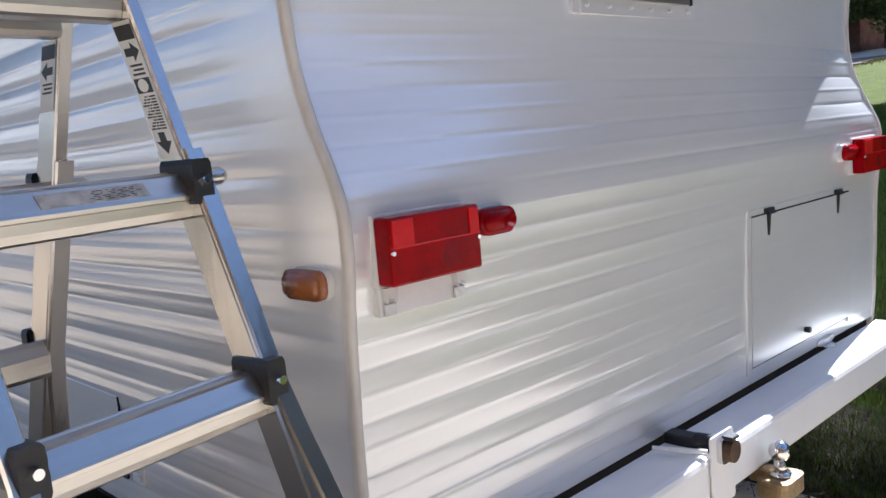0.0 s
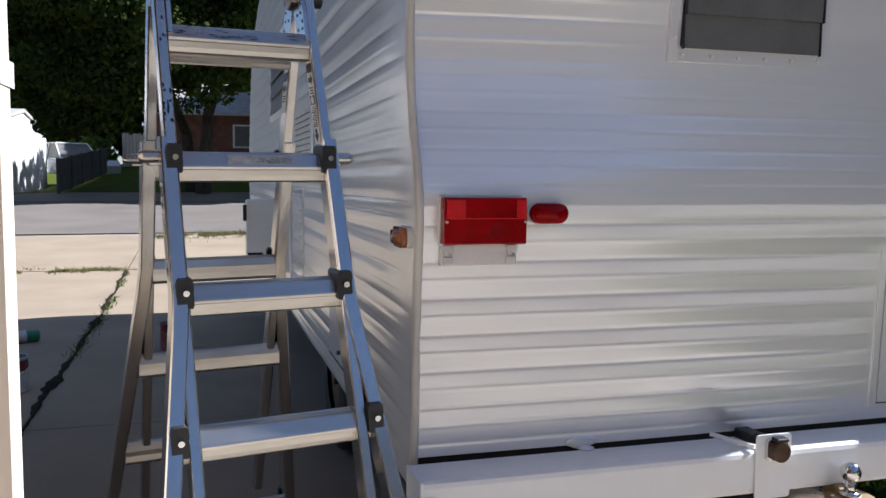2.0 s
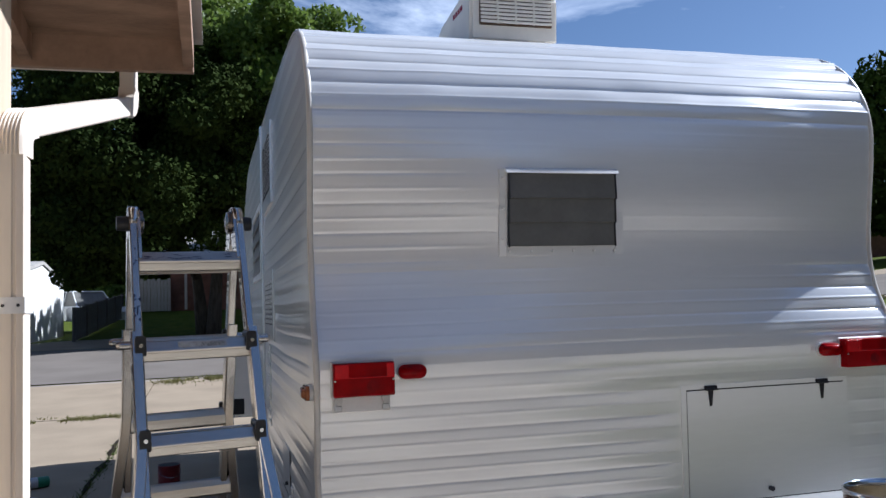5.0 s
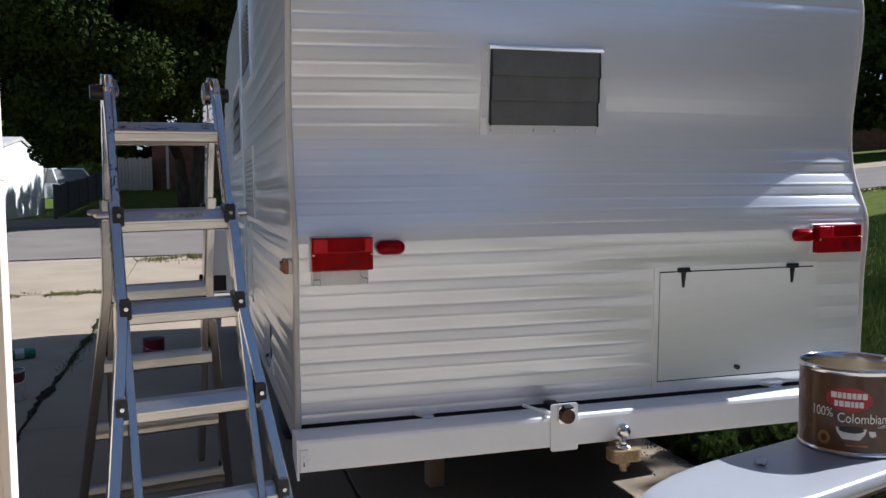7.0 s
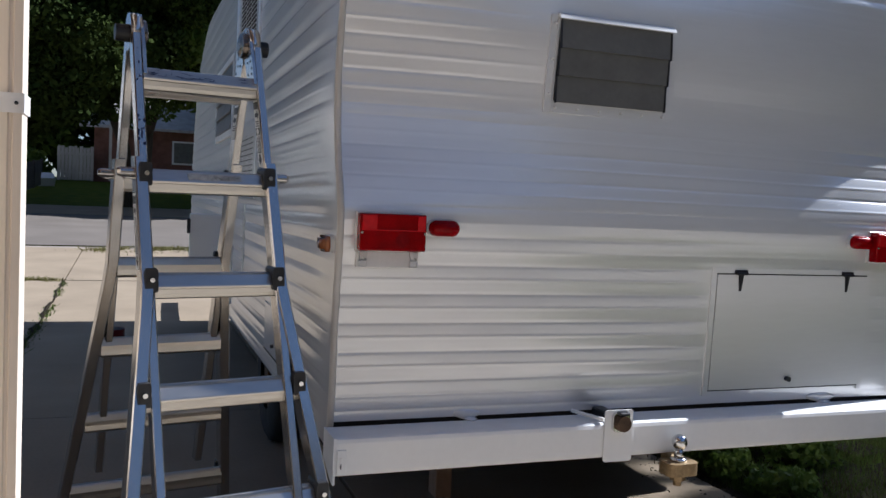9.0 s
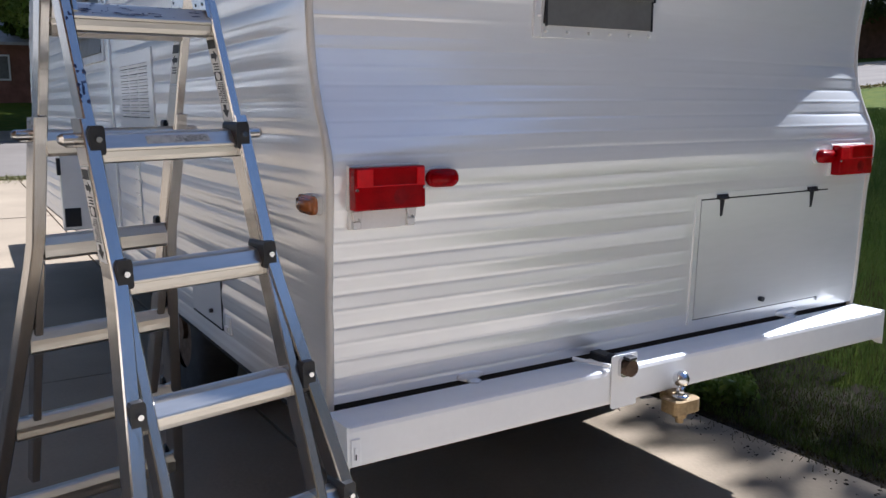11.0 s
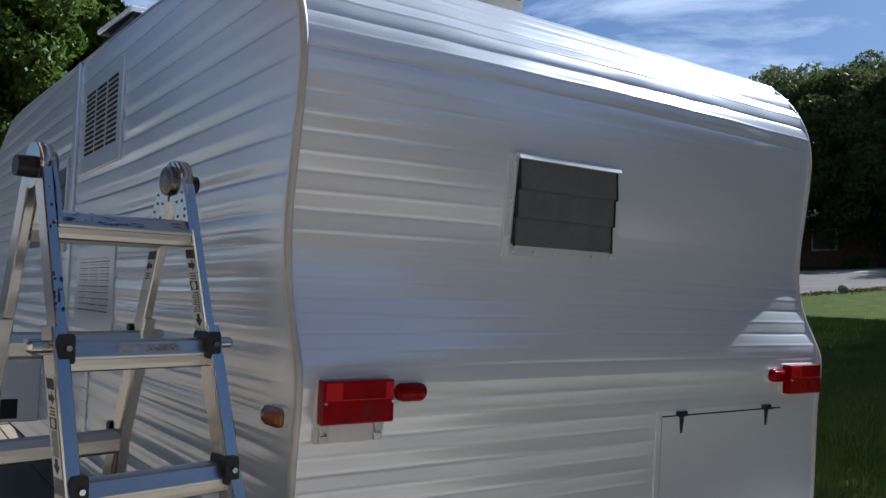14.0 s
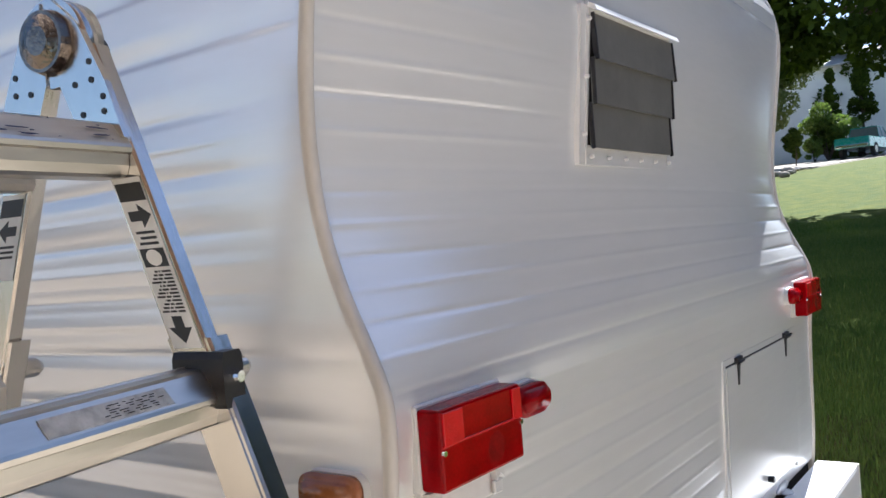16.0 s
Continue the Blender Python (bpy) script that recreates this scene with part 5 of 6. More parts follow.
for i in range(n):
    for j in range(len(prof) - 2):
        bm.faces.new((rings[i][j], rings[(i + 1) % n][j], rings[(i + 1) % n][j + 1], rings[i][j + 1]))
bm.faces.new([r_[0] for r_ in rings][::-1])
bm.faces.new([r_[-1] for r_ in rings])
bmesh.ops.recalc_face_normals(bm, faces=bm.faces[:])
part("bottle_body", bm, M_GREENPL, root, "", True)
bm = B()
cyl(bm, (0, 0, -0.03), (0, 0, 0.038), 0.0436, n=24, caps=False)
part("paper_label", bm, M_WHITECAN, root, "faded white paper label")
bm = B()
cyl(bm, (0, 0, 0.095), (0, 0, 0.14), 0.022, 0.020, 16)
part("cap", bm, M_PALE, root, "pale yellow cap")

# an old tyre leaning by the drive's edge
bm = B()
n = 30
prof = [(0.19, -0.08), (0.29, -0.085), (0.325, -0.06), (0.33, 0.0), (0.325, 0.06), (0.29, 0.085), (0.19, 0.08), (0.20, 0.0)]
rings = [[bm.verts.new((b, a * math.cos(2 * math.pi * i / n), a * math.sin(2 * math.pi * i / n))) for a, b in prof] for i in range(n)]
for i in range(n):
    for j in range(len(prof)):
        k = (j + 1) % len(prof)
        bm.faces.new((rings[i][j], rings[i][k], rings[(i + 1) % n][k], rings[(i + 1) % n][j]))
bmesh.ops.recalc_face_normals(bm, faces=bm.faces[:])
ty = part("tyre", bm, M_RUBBER, None, "", True)
ty.matrix_world = pose(-2.95, 3.80, 0.085, 0, 90, 0)
tagged(ty, "black rubber tyre lying flat on the concrete drive", "tyre")


# ---------------------------------------------------------------- vehicles
def vehicle(name, label, m, paint, length, width, outline, cabin, wheels, wheel_r=0.32, kind="car"):
    """A car from its side outline: lower body, glazed cabin, wheels, lamps. The nose points to +x."""
    root = thing(name, label, kind, m=m)
    bm = B()
    w = width / 2
    n = len(outline)
    rows = []
    for f, inset in ((-1.0, 0.05), (-0.93, 0.0), (0.93, 0.0), (1.0, 0.05)):
        cx = sum(p[0] for p in outline) / n
        rows.append([bm.verts.new((p[0] * (1 - inset * 0.12), f * w, p[1] - (inset if p[1] > 0.6 else -inset * 0.5))) for p in outline])
    for r0, r1 in zip(rows, rows[1:]):
        for i in range(n):
            bm.faces.new((r0[i], r0[(i + 1) % n], r1[(i + 1) % n], r1[i]))
    bm.faces.new(rows[0][::-1])
    bm.faces.new(rows[-1])
    bmesh.ops.recalc_face_normals(bm, faces=bm.faces[:])
    part("body", bm, paint, root)
    if cabin:
        bm = B()
        cb = [[bm.verts.new((p[0], f * (w - 0.10 - (0.14 if p[1] > 1.2 else 0.0)), p[1])) for p in cabin] for f in (-1, 1)]
        k = len(cabin)
        for i in range(k):
            bm.faces.new((cb[0][i], cb[0][(i + 1) % k], cb[1][(i + 1) % k], cb[1][i]))
        bm.faces.new(cb[0][::-1]), bm.faces.new(cb[1])
        bmesh.ops.recalc_face_normals(bm, faces=bm.faces[:])
        part("cabin_glass", bm, M_GLASS, root, "dark glazed cabin")
        top = sorted(cabin, key=lambda p: -p[1])[:2]
        xa, xb = sorted(p[0] for p in top)
        bm = B()
        box(bm, xa - 0.04, xb + 0.04, -(w - 0.22), w - 0.22, top[0][1] - 0.01, top[0][1] + 0.04, 0.015)
        part("roof", bm, paint, root)
        for s in (-1, 1):
            for x0, z0, x1, z1 in ((cabin[0][0], cabin[0][1], xa, top[0][1]), (cabin[-1][0], cabin[-1][1], xb, top[0][1]), ((xa + xb) / 2, cabin[0][1], (xa + xb) / 2, top[0][1])):
                bm = B()
                tube(bm, [(x0, s * (w - 0.095), z0), (x1, s * (w - 0.235), z1)], rrect(0.05, 0.03, 0.008, 2))
                part("pillar", bm, paint, root)
    for x in wheels:
        for s in (-1, 1):
            bm = B()
            cyl(bm, (x, s * (w - 0.20), wheel_r), (x, s * (w + 0.005), wheel_r), wheel_r, n=28)
            t = part("wheel", bm, M_RUBBER, root)
            bm = B()
            cyl(bm, (x, s * (w - 0.02), wheel_r), (x, s * (w + 0.018), wheel_r), wheel_r * 0.62, wheel_r * 0.55, n=20)
            part("rim", bm, M_WORN, t)
    return root


SEDAN = [(-2.2, 0.35), (2.15, 0.30), (2.25, 0.55), (2.10, 0.72), (1.0, 0.92), (-1.5, 0.98), (-2.15, 0.95), (-2.28, 0.70)]
SEDAN_CAB = [(-1.75, 0.94), (-1.05, 1.40), (0.15, 1.42), (1.05, 0.90)]
TRUCK = [(-2.6, 0.50), (2.5, 0.45), (2.6, 0.80), (2.45, 1.02), (1.1, 1.10), (-0.6, 1.12), (-0.62, 1.08), (-2.6, 1.08), (-2.65, 0.70)]
TRUCK_CAB = [(-0.58, 1.08), (-0.45, 1.68), (0.55, 1.70), (1.15, 1.06)]
vehicle("parked_sedan", "white parked sedan in front of the garage", pose(-11.6, 24.3, ground_z(-11.9, 24.3) - 0.02, 0, 0, 6), M_CARWHITE, 4.5, 1.78, SEDAN, SEDAN_CAB, (-1.35, 1.4))
vehicle("parked_truck", "white parked pickup truck beyond a fence", pose(-5.7, 36.2, ground_z(-5.7, 36.2), 0, 0, -52), M_CARWHITE, 5.2, 1.85, TRUCK, TRUCK_CAB, (-1.6, 1.6), 0.36)
tk = vehicle("pickup_truck", "teal pickup truck parked on a sunny drive", pose(52.6, 7.74, ground_z(51.5, 7.7), 0, 0, -8), M_TEAL, 5.2, 1.85, TRUCK, TRUCK_CAB, (-1.6, 1.6), 0.38)
bm = B()
box(bm, -2.70, -2.63, -0.86, 0.86, 0.56, 0.70, 0.02)
part("bumper", bm, M_STEEL, tk)


# --- the narrow white table that carries the coffee can
def work_table():
    """A long narrow top with a rounded nose and rolled edge, on two pairs of crossed legs."""
    root = thing("work_table", "narrow white work table with a rounded end, holding a coffee can", "table", m=pose(0.350, -1.613, 0, 0, 0, 16.7))
    TOP, LEN = 0.918, 1.25

    def half(x):
        grow = 0.092 + 0.05 * smoothstep(0.6, 1.1, x)
        return grow * max(0.0, 1 - (1 - min(1.0, x / 0.26)) ** 2) ** 0.62
    xs = [0.0006, 0.002, 0.005, 0.010, 0.017, 0.026, 0.038, 0.055, 0.08, 0.11, 0.15, 0.2, 0.26] + [0.26 + (LEN - 0.26) * i / 20 for i in range(1, 21)]
    sec = [(-1.0, -0.024), (-1.012, -0.016), (-1.0, -0.006), (-0.96, -0.0022)] + [(-0.92 + 0.184 * i, 0.0006 - 0.0022 * (0.2 * i - 1) ** 4) for i in range(11)] + [(0.96, -0.0022), (1.0, -0.006), (1.012, -0.016), (1.0, -0.024)]
    bm = B()
    rings = []
    for x in xs:
        dip = 0.010 * (1 - min(1.0, x / 0.07)) ** 2
        rings.append([bm.verts.new((x, u * half(x), TOP + v - dip)) for u, v in sec])
    n = len(sec)
    for r0, r1 in zip(rings, rings[1:]):
        for i in range(n):
            bm.faces.new((r0[i], r0[(i + 1) % n], r1[(i + 1) % n], r1[i]))
    bm.faces.new(rings[0][::-1]), bm.faces.new(rings[-1])
    bmesh.ops.recalc_face_normals(bm, faces=bm.faces[:])
    part("tabletop", bm, M_TABLE, root, "smooth silver-white top with a rolled edge", True)
    bm = B()
    for y in (-0.05, 0.05):
        box(bm, 0.14, LEN - 0.1, y - 0.012, y + 0.012, TOP - 0.05, TOP - 0.022, 0.002)
    part("under_frame", bm, M_RUST, root, "brown metal frame below the top")
    for s_ in (-1, 1):
        for a_, b_ in ((0.25, 1.05), (1.05, 0.25)):
            bm = B()
            tube(bm, [(a_, s_ * (0.045 if a_ < b_ else 0.062), TOP - 0.045), (b_, s_ * (0.16 if a_ < b_ else 0.175), 0.012)], rring(0.011, 10))
            leg = part("leg", bm, M_RUST, root)
            bm = B()
            cyl(bm, (b_, s_ * (0.16 if a_ < b_ else 0.175), 0.0), (b_, s_ * (0.16 if a_ < b_ else 0.175), 0.03), 0.015, 0.014, 12)
            part("rubber_foot", bm, M_BLACK, leg)


work_table()


def word(text, size, material, name, place):
    """Letters as a flat mesh, bent later onto their surface."""
    cu = bpy.data.curves.new(name, "FONT")
    cu.body, cu.size, cu.extrude, cu.resolution_u = text, size, 0.0, 3
    cu.align_x = "CENTER"
    tmp = bpy.data.objects.new(name, cu)
    me = bpy.data.meshes.new_from_object(tmp)
    for v in me.vertices:
        v.co.x *= 0.76
    bpy.data.objects.remove(tmp)
    return me


def coffee_can():
    R, H, CX, CY, Z0 = 0.0785, 0.138, 0.822, -1.458, 0.919
    face = math.degrees(math.atan2(-2.563 - CY, -0.189 - CX))
    root = thing("coffee_can", "brown printed coffee can, open and empty, on a white table", "can", m=pose(CX, CY, Z0, 0, 0, face - 2))
    n = 56
    def lathe(prof, material, name, label=""):
        bm = B()
        rings = [[bm.verts.new((a * math.cos(2 * math.pi * i / n), a * math.sin(2 * math.pi * i / n), z)) for a, z in prof] for i in range(n)]
        for i in range(n):
            for j in range(len(prof) - 1):
                bm.faces.new((rings[i][j], rings[(i + 1) % n][j], rings[(i + 1) % n][j + 1], rings[i][j + 1]))
        bmesh.ops.recalc_face_normals(bm, faces=bm.faces[:])
        return part(name, bm, material, root, label, True)
    lathe([(R, 0.006), (R, H - 0.008)], M_CANLABEL, "printed_label", "dark brown printed label")
    lathe([(R * 0.9, 0.004), (R * 0.99, 0.0), (R * 1.02, 0.002), (R * 1.02, 0.006), (R, 0.008)], M_STEEL, "bottom_rim")
    lathe([(R, H - 0.010), (R * 1.02, H - 0.007), (R * 1.02, H - 0.001), (R * 1.0, H), (R * 0.965, H - 0.002), (R * 0.965, H - 0.012)], M_STEEL, "top_rim")
    ins = [(R * 0.975, H - 0.006)]
    for i in range(10):
        ins.append((R * (0.975 - 0.012 * (i % 2)), H - 0.012 - i * 0.011))
    lathe(ins + [(R * 0.96, 0.006), (0.001, 0.006)], M_TIN, "tin_inside", "shiny bare tin inside")
    def wrap(me, dx, dz, lift, material, name, label=""):
        for v in me.vertices:
            a = (v.co.x + dx) / R
            v.co = Vector(((R + lift) * math.cos(a), (R + lift) * math.sin(a), v.co.y + dz))
        me.materials.append(material)
        ob = new(name, me)
        ob.parent = root
        if label:
            ob["label"] = label
    def blob(outline, lift, material, name, dz, dx=0.0):
        bm = B()
        c = bm.verts.new((0, 0, 0))
        vs = [bm.verts.new((a, b, 0)) for a, b in outline]
        for i in range(len(vs)):
            bm.faces.new((c, vs[i], vs[(i + 1) % len(vs)]))
        bmesh.ops.subdivide_edges(bm, edges=bm.edges[:], cuts=2, use_grid_fill=True)
        me = bpy.data.meshes.new(name)
        bm.to_mesh(me)
        bm.free()
        wrap(me, dx, dz, lift, material, name)
    ell = lambda a, b, n=28: [(a * math.cos(2 * math.pi * i / n), b * math.sin(2 * math.pi * i / n)) for i in range(n)]
    blob(ell(0.034, 0.019), 0.0004, M_CANRED, "red_badge", 0.090)
    for zz, ws in ((0.0965, (0.0085, 0.0055, 0.005, 0.006, 0.0055, 0.006, 0.007)), (0.0835, (0.0055, 0.0065, 0.008, 0.0035, 0.005, 0.006))):
        u = -(sum(ws) + 0.0013 * (len(ws) - 1)) / 2
        for w_ in ws:
            blob([(-w_ / 2, 0.0046), (w_ / 2, 0.0046), (w_ / 2, -0.0046), (-w_ / 2, -0.0046)], 0.0009, M_LABEL, "printed_bar", zz, u + w_ / 2)
            u += w_ + 0.0013
    wrap(word("100%", 0.0215, M_LABEL, "w", 0), -0.040, 0.0605, 0.0006, M_LABEL, "lettering", "white lettering")
    wrap(word("Colombian", 0.0215, M_LABEL, "w", 0), 0.020, 0.0545, 0.0006, M_LABEL, "lettering", "white lettering")
    wrap(word("Coffee", 0.0085, M_LABEL, "w", 0), 0.050, 0.0475, 0.0006, M_LABEL, "lettering", "white lettering")
    blob([(-0.022, 0.010), (0.022, 0.010), (0.020, 0.002), (0.012, -0.008), (-0.012, -0.008), (-0.020, 0.002)], 0.0006, M_LABEL, "printed_cup", 0.036, 0.004)
    blob(ell(0.018, 0.005), 0.0009, M_INK, "printed_coffee", 0.0435, 0.004)
    blob([(0.0, 0.005), (0.010, 0.004), (0.011, -0.003), (0.004, -0.005), (0.004, -0.002), (0.008, 0.0)], 0.0006, M_LABEL, "printed_handle", 0.038, 0.029)
    blob(ell(0.010, 0.011), 0.0006, M_CANGOLD, "gold_seal", 0.026, -0.036)
    blob(ell(0.005, 0.006), 0.0009, M_CANLABEL, "seal_mark", 0.026, -0.036)
    blob([(-0.016, 0.0015), (0.016, 0.0015), (0.016, -0.0015), (-0.016, -0.0015)], 0.0006, M_CANGOLD, "gold_line", 0.019, 0.012)


M_CANLABEL = mat("brown_can_print", (0.040, 0.017, 0.013), 0.25, 0.0, 0.5, 9, (1, 1, 0.5), 0.02, 80, col2=(0.150, 0.072, 0.028), coat=0.4, spec=0.3)
M_CANRED = mat("can_red_print", (0.38, 0.02, 0.03), 0.3, 0.0, 0.1, 30, (1, 1, 1), 0, 80)
M_CANGOLD = mat("can_gold_print", (0.42, 0.20, 0.05), 0.35, 0.0, 0.2, 30, (1, 1, 1), 0, 80)
M_TIN = mat("bright_tin", (0.84, 0.77, 0.64), 0.22, 1.0, 0.1, 12, (1, 1, 1), 0.05, 60)
coffee_can()
bm = B()
bmesh.ops.create_icosphere(bm, subdivisions=2, radius=1.0, matrix=Matrix.Translation((0.622, -1.500, 0.9215)) @ Matrix.Rotation(0.4, 4, "Z") @ Matrix.Diagonal((0.013, 0.009, 0.004, 1)))
for v in bm.verts:
    v.co += v.normal * 0.004 * noise.noise(v.co * 90)
fl = part("paint_flake", bm, M_WHITECAN, None)
tagged(fl, "small crumpled grey flake on the white table", "flake")


# ---------------------------------------------------------------- trees
def leaves_mesh(name, centres, radii, count, size, seed, material, parent, label):
    """A crown of many small leaves gathered in clumps."""
    rng = np.random.default_rng(seed)
    k = len(centres)
    idx = rng.integers(0, k, count)
    d = rng.normal(size=(count, 3))
    d /= np.linalg.norm(d, axis=1)[:, None]
    rad = rng.uniform(0.35, 1.0, count) ** 0.5
    p = centres[idx] + d * rad[:, None] * radii[idx][:, None] * np.array([1, 1, 0.75])
    a = rng.normal(size=(count, 3)) + np.array([0, 0, 0.2])
    a /= np.linalg.norm(a, axis=1)[:, None]
    b = np.cross(a, rng.normal(size=(count, 3)))
    b /= np.linalg.norm(b, axis=1)[:, None]
    s = size * rng.uniform(0.6, 1.3, count)[:, None]
    tip, left, right, base = p + a * s, p + b * s * 0.42, p - b * s * 0.42, p - a * s * 0.6
    v = np.stack([base, right, tip, left], 1).reshape(-1, 3)
    me = bpy.data.meshes.new(name)
    me.vertices.add(count * 4)
    me.vertices.foreach_set("co", v.ravel())
    me.loops.add(count * 4)
    me.loops.foreach_set("vertex_index", np.arange(count * 4))
    me.polygons.add(count)
    me.polygons.foreach_set("loop_start", np.arange(count) * 4)
    me.polygons.foreach_set("loop_total", np.full(count, 4))
    me.update()
    me.materials.append(material)
    ob = new(name, me)
    ob.parent = parent
    ob["label"] = label
    ob["kind"] = "stuff"
    return ob


def tree(x, y, centre, radius, leaves, size, seed, material, label, trunk_r=0.25, clumps=90, conifer=False, lean=0.0):
    """A tapered trunk with limbs that end in clumps of leaves."""
    rng = np.random.default_rng(seed)
    z0 = ground_z(x, y)
    root = thing("tree", label, "tree", "trees round the street", m=pose(x, y, z0))
    c = np.array(centre) - np.array([x, y, z0])
    r = np.array(radius)
    dirs = rng.normal(size=(clumps, 3))
    dirs /= np.linalg.norm(dirs, axis=1)[:, None]
    dist = rng.uniform(0.25, 1.0, clumps) ** 0.45
    if conifer:
        hgt = rng.uniform(-1, 1, clumps)
        ang = rng.uniform(0, 2 * math.pi, clumps)
        rr = (1 - (hgt + 1) / 2) ** 0.8 * rng.uniform(0.4, 1, clumps)
        pts = c + np.stack([np.cos(ang) * rr, np.sin(ang) * rr, hgt], 1) * r
        rad = np.full(clumps, r[0] * 0.33)
    else:
        lump = np.array([1 + 0.22 * noise.noise(Vector(d) * 2.1 + Vector((seed, 0, 0))) for d in dirs])
        pts = c + dirs * (dist * lump)[:, None] * r
        rad = rng.uniform(0.15, 0.25, clumps) * r.mean()
        pts[:, 0] += lean * (pts[:, 2] - c[2])
    bm = B()
    top = Vector(c) + Vector((0, 0, r[2] * 0.2))
    base = Vector((0, 0, -0.1))
    path = [base, Vector((top.x * 0.1, top.y * 0.1, top.z * 0.3)), Vector((top.x * 0.5, top.y * 0.5, top.z * 0.62)), top]
    for (a, b), (ra, rb) in zip(zip(path, path[1:]), ((1.25, 0.8), (0.8, 0.55), (0.55, 0.12))):
        cyl(bm, a, b, trunk_r * ra, trunk_r * rb, 12)
    part("trunk", bm, M_BARK, root, "", True)
    bm = B()
    for i in range(0, clumps, max(1, clumps // 22)):
        q = Vector(pts[i])
        f = min(0.9, max(0.25, 0.3 + 0.4 * q.z / max(top.z, 0.1)))
        st = path[1].lerp(path[2], min(1, f)) if f < 0.7 else path[2].lerp(path[3], (f - 0.7) * 2)
        mid = st.lerp(q, 0.5) + Vector((0, 0, 0.2))
        cyl(bm, st, mid, trunk_r * 0.28, trunk_r * 0.16, 7)
        cyl(bm, mid, q, trunk_r * 0.16, trunk_r * 0.04, 7)
    part("branching", bm, M_BARK, root, "", True)["kind"] = "stuff"
    leaves_mesh("crown", pts, rad, leaves, size, seed, material, root, "many small green leaves")
    return root


# one crown built as two trees, its shaded and sunlit sides in leaf colour
tree(-0.55, 26.3, (-2.4, 22.7, 6.0), (3.8, 3.8, 3.3), 230000, 0.105, 3, M_LEAF4, "large leafy tree across the street, its shade put into the leaf colour", 0.20, 330, False, 0.2)
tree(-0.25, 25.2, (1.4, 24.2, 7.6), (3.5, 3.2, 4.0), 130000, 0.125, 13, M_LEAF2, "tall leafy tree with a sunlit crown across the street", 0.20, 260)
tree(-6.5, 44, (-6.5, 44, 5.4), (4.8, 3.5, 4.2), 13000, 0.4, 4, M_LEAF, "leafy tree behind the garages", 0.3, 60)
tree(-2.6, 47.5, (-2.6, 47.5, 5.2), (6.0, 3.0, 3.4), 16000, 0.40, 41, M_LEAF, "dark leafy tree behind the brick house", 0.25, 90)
# the next three trees are hidden behind the trailer and only cast shade
tree(7.0, 40.0, (7.0, 39.0, 7.2), (5.2, 4.5, 4.4), 40000, 0.30, 45, M_LEAF, "leafy tree hidden behind the trailer, there to shade the far yard", 0.3, 130)
tree(6.6, 27.0, (6.6, 26.6, 6.4), (5.2, 4.4, 4.2), 60000, 0.26, 44, M_LEAF, "unseen leafy tree beyond the street, added for its shade", 0.3, 130)
tree(8.5, 33, (8.5, 33, 7.5), (5.5, 5, 4.6), 45000, 0.30, 14, M_LEAF, "leafy tree hidden behind the trailer, there to shade the far yard", 0.3, 110)
tree(43.2, 27.1, (43.0, 26.2, 10.4), (5.6, 6.1, 5.0), 105000, 0.145, 5, M_LEAF3, "broad leafy tree by the street", 0.35, 190)
tree(46.0, 22.1, (46.0, 21.5, 10.1), (5.6, 5.1, 5.1), 100000, 0.145, 6, M_LEAF3, "broad leafy tree by the street", 0.35, 190)
tree(45.0, 13.6, (45.0, 13.6, 10.0), (5.0, 4.4, 5.0), 90000, 0.15, 7, M_LEAF3, "broad leafy tree by a brick house", 0.35, 170)
tree(68.0, 8.5, (68.0, 9.0, 11.5), (5.0, 5.5, 5.0), 32000, 0.26, 8, M_LEAF, "dark leafy tree above the drive", 0.35, 90)
tree(19.8, -0.8, (18.05, 1.9, 7.6), (5.0, 4.4, 3.3), 44000, 0.15, 63, M_LEAF, "spreading shade tree on the lawn, placed for the shadow it casts", 0.3, 100)
# unseen tree, put here to shade the lawn that the rear wall reflects
tree(22.5, -5.5, (21.5, -5.5, 9.5), (5.0, 4.6, 2.8), 30000, 0.20, 10, M_LEAF, "spreading shade tree on the lawn, placed for the shadow it casts", 0.3, 90)
# tree out of view, added to take sky light off the rear wall
tree(19.0, -13.5, (18.5, -13.5, 5.8), (5.5, 5.0, 4.2), 26000, 0.34, 51, M_LEAF, "broad tree out of view, added to darken the trailer's reflections", 0.3, 120)
tree(34.0, 32.0, (34.0, 31.5, 8.6), (5.5, 5.0, 4.6), 40000, 0.22, 16, M_LEAF, "broad unseen leafy tree beyond the street, added for its shade", 0.35, 170)
tree(28.5, 37.0, (28.5, 37.0, 8.6), (5.0, 5.0, 4.6), 24000, 0.26, 17, M_LEAF, "broad unseen leafy tree beyond the street, added for its shade", 0.35, 120)
tree(58.0, 10.5, (58.0, 10.5, 7.6), (0.75, 0.75, 3.0), 6000, 0.14, 11, M_LEAF, "narrow dark conifer behind the drive", 0.15, 60, True)
tree(59.0, 8.9, (59.0, 8.9, 7.8), (1.15, 1.15, 3.2), 9000, 0.14, 12, M_LEAF, "narrow dark conifer behind the drive", 0.15, 60, True)


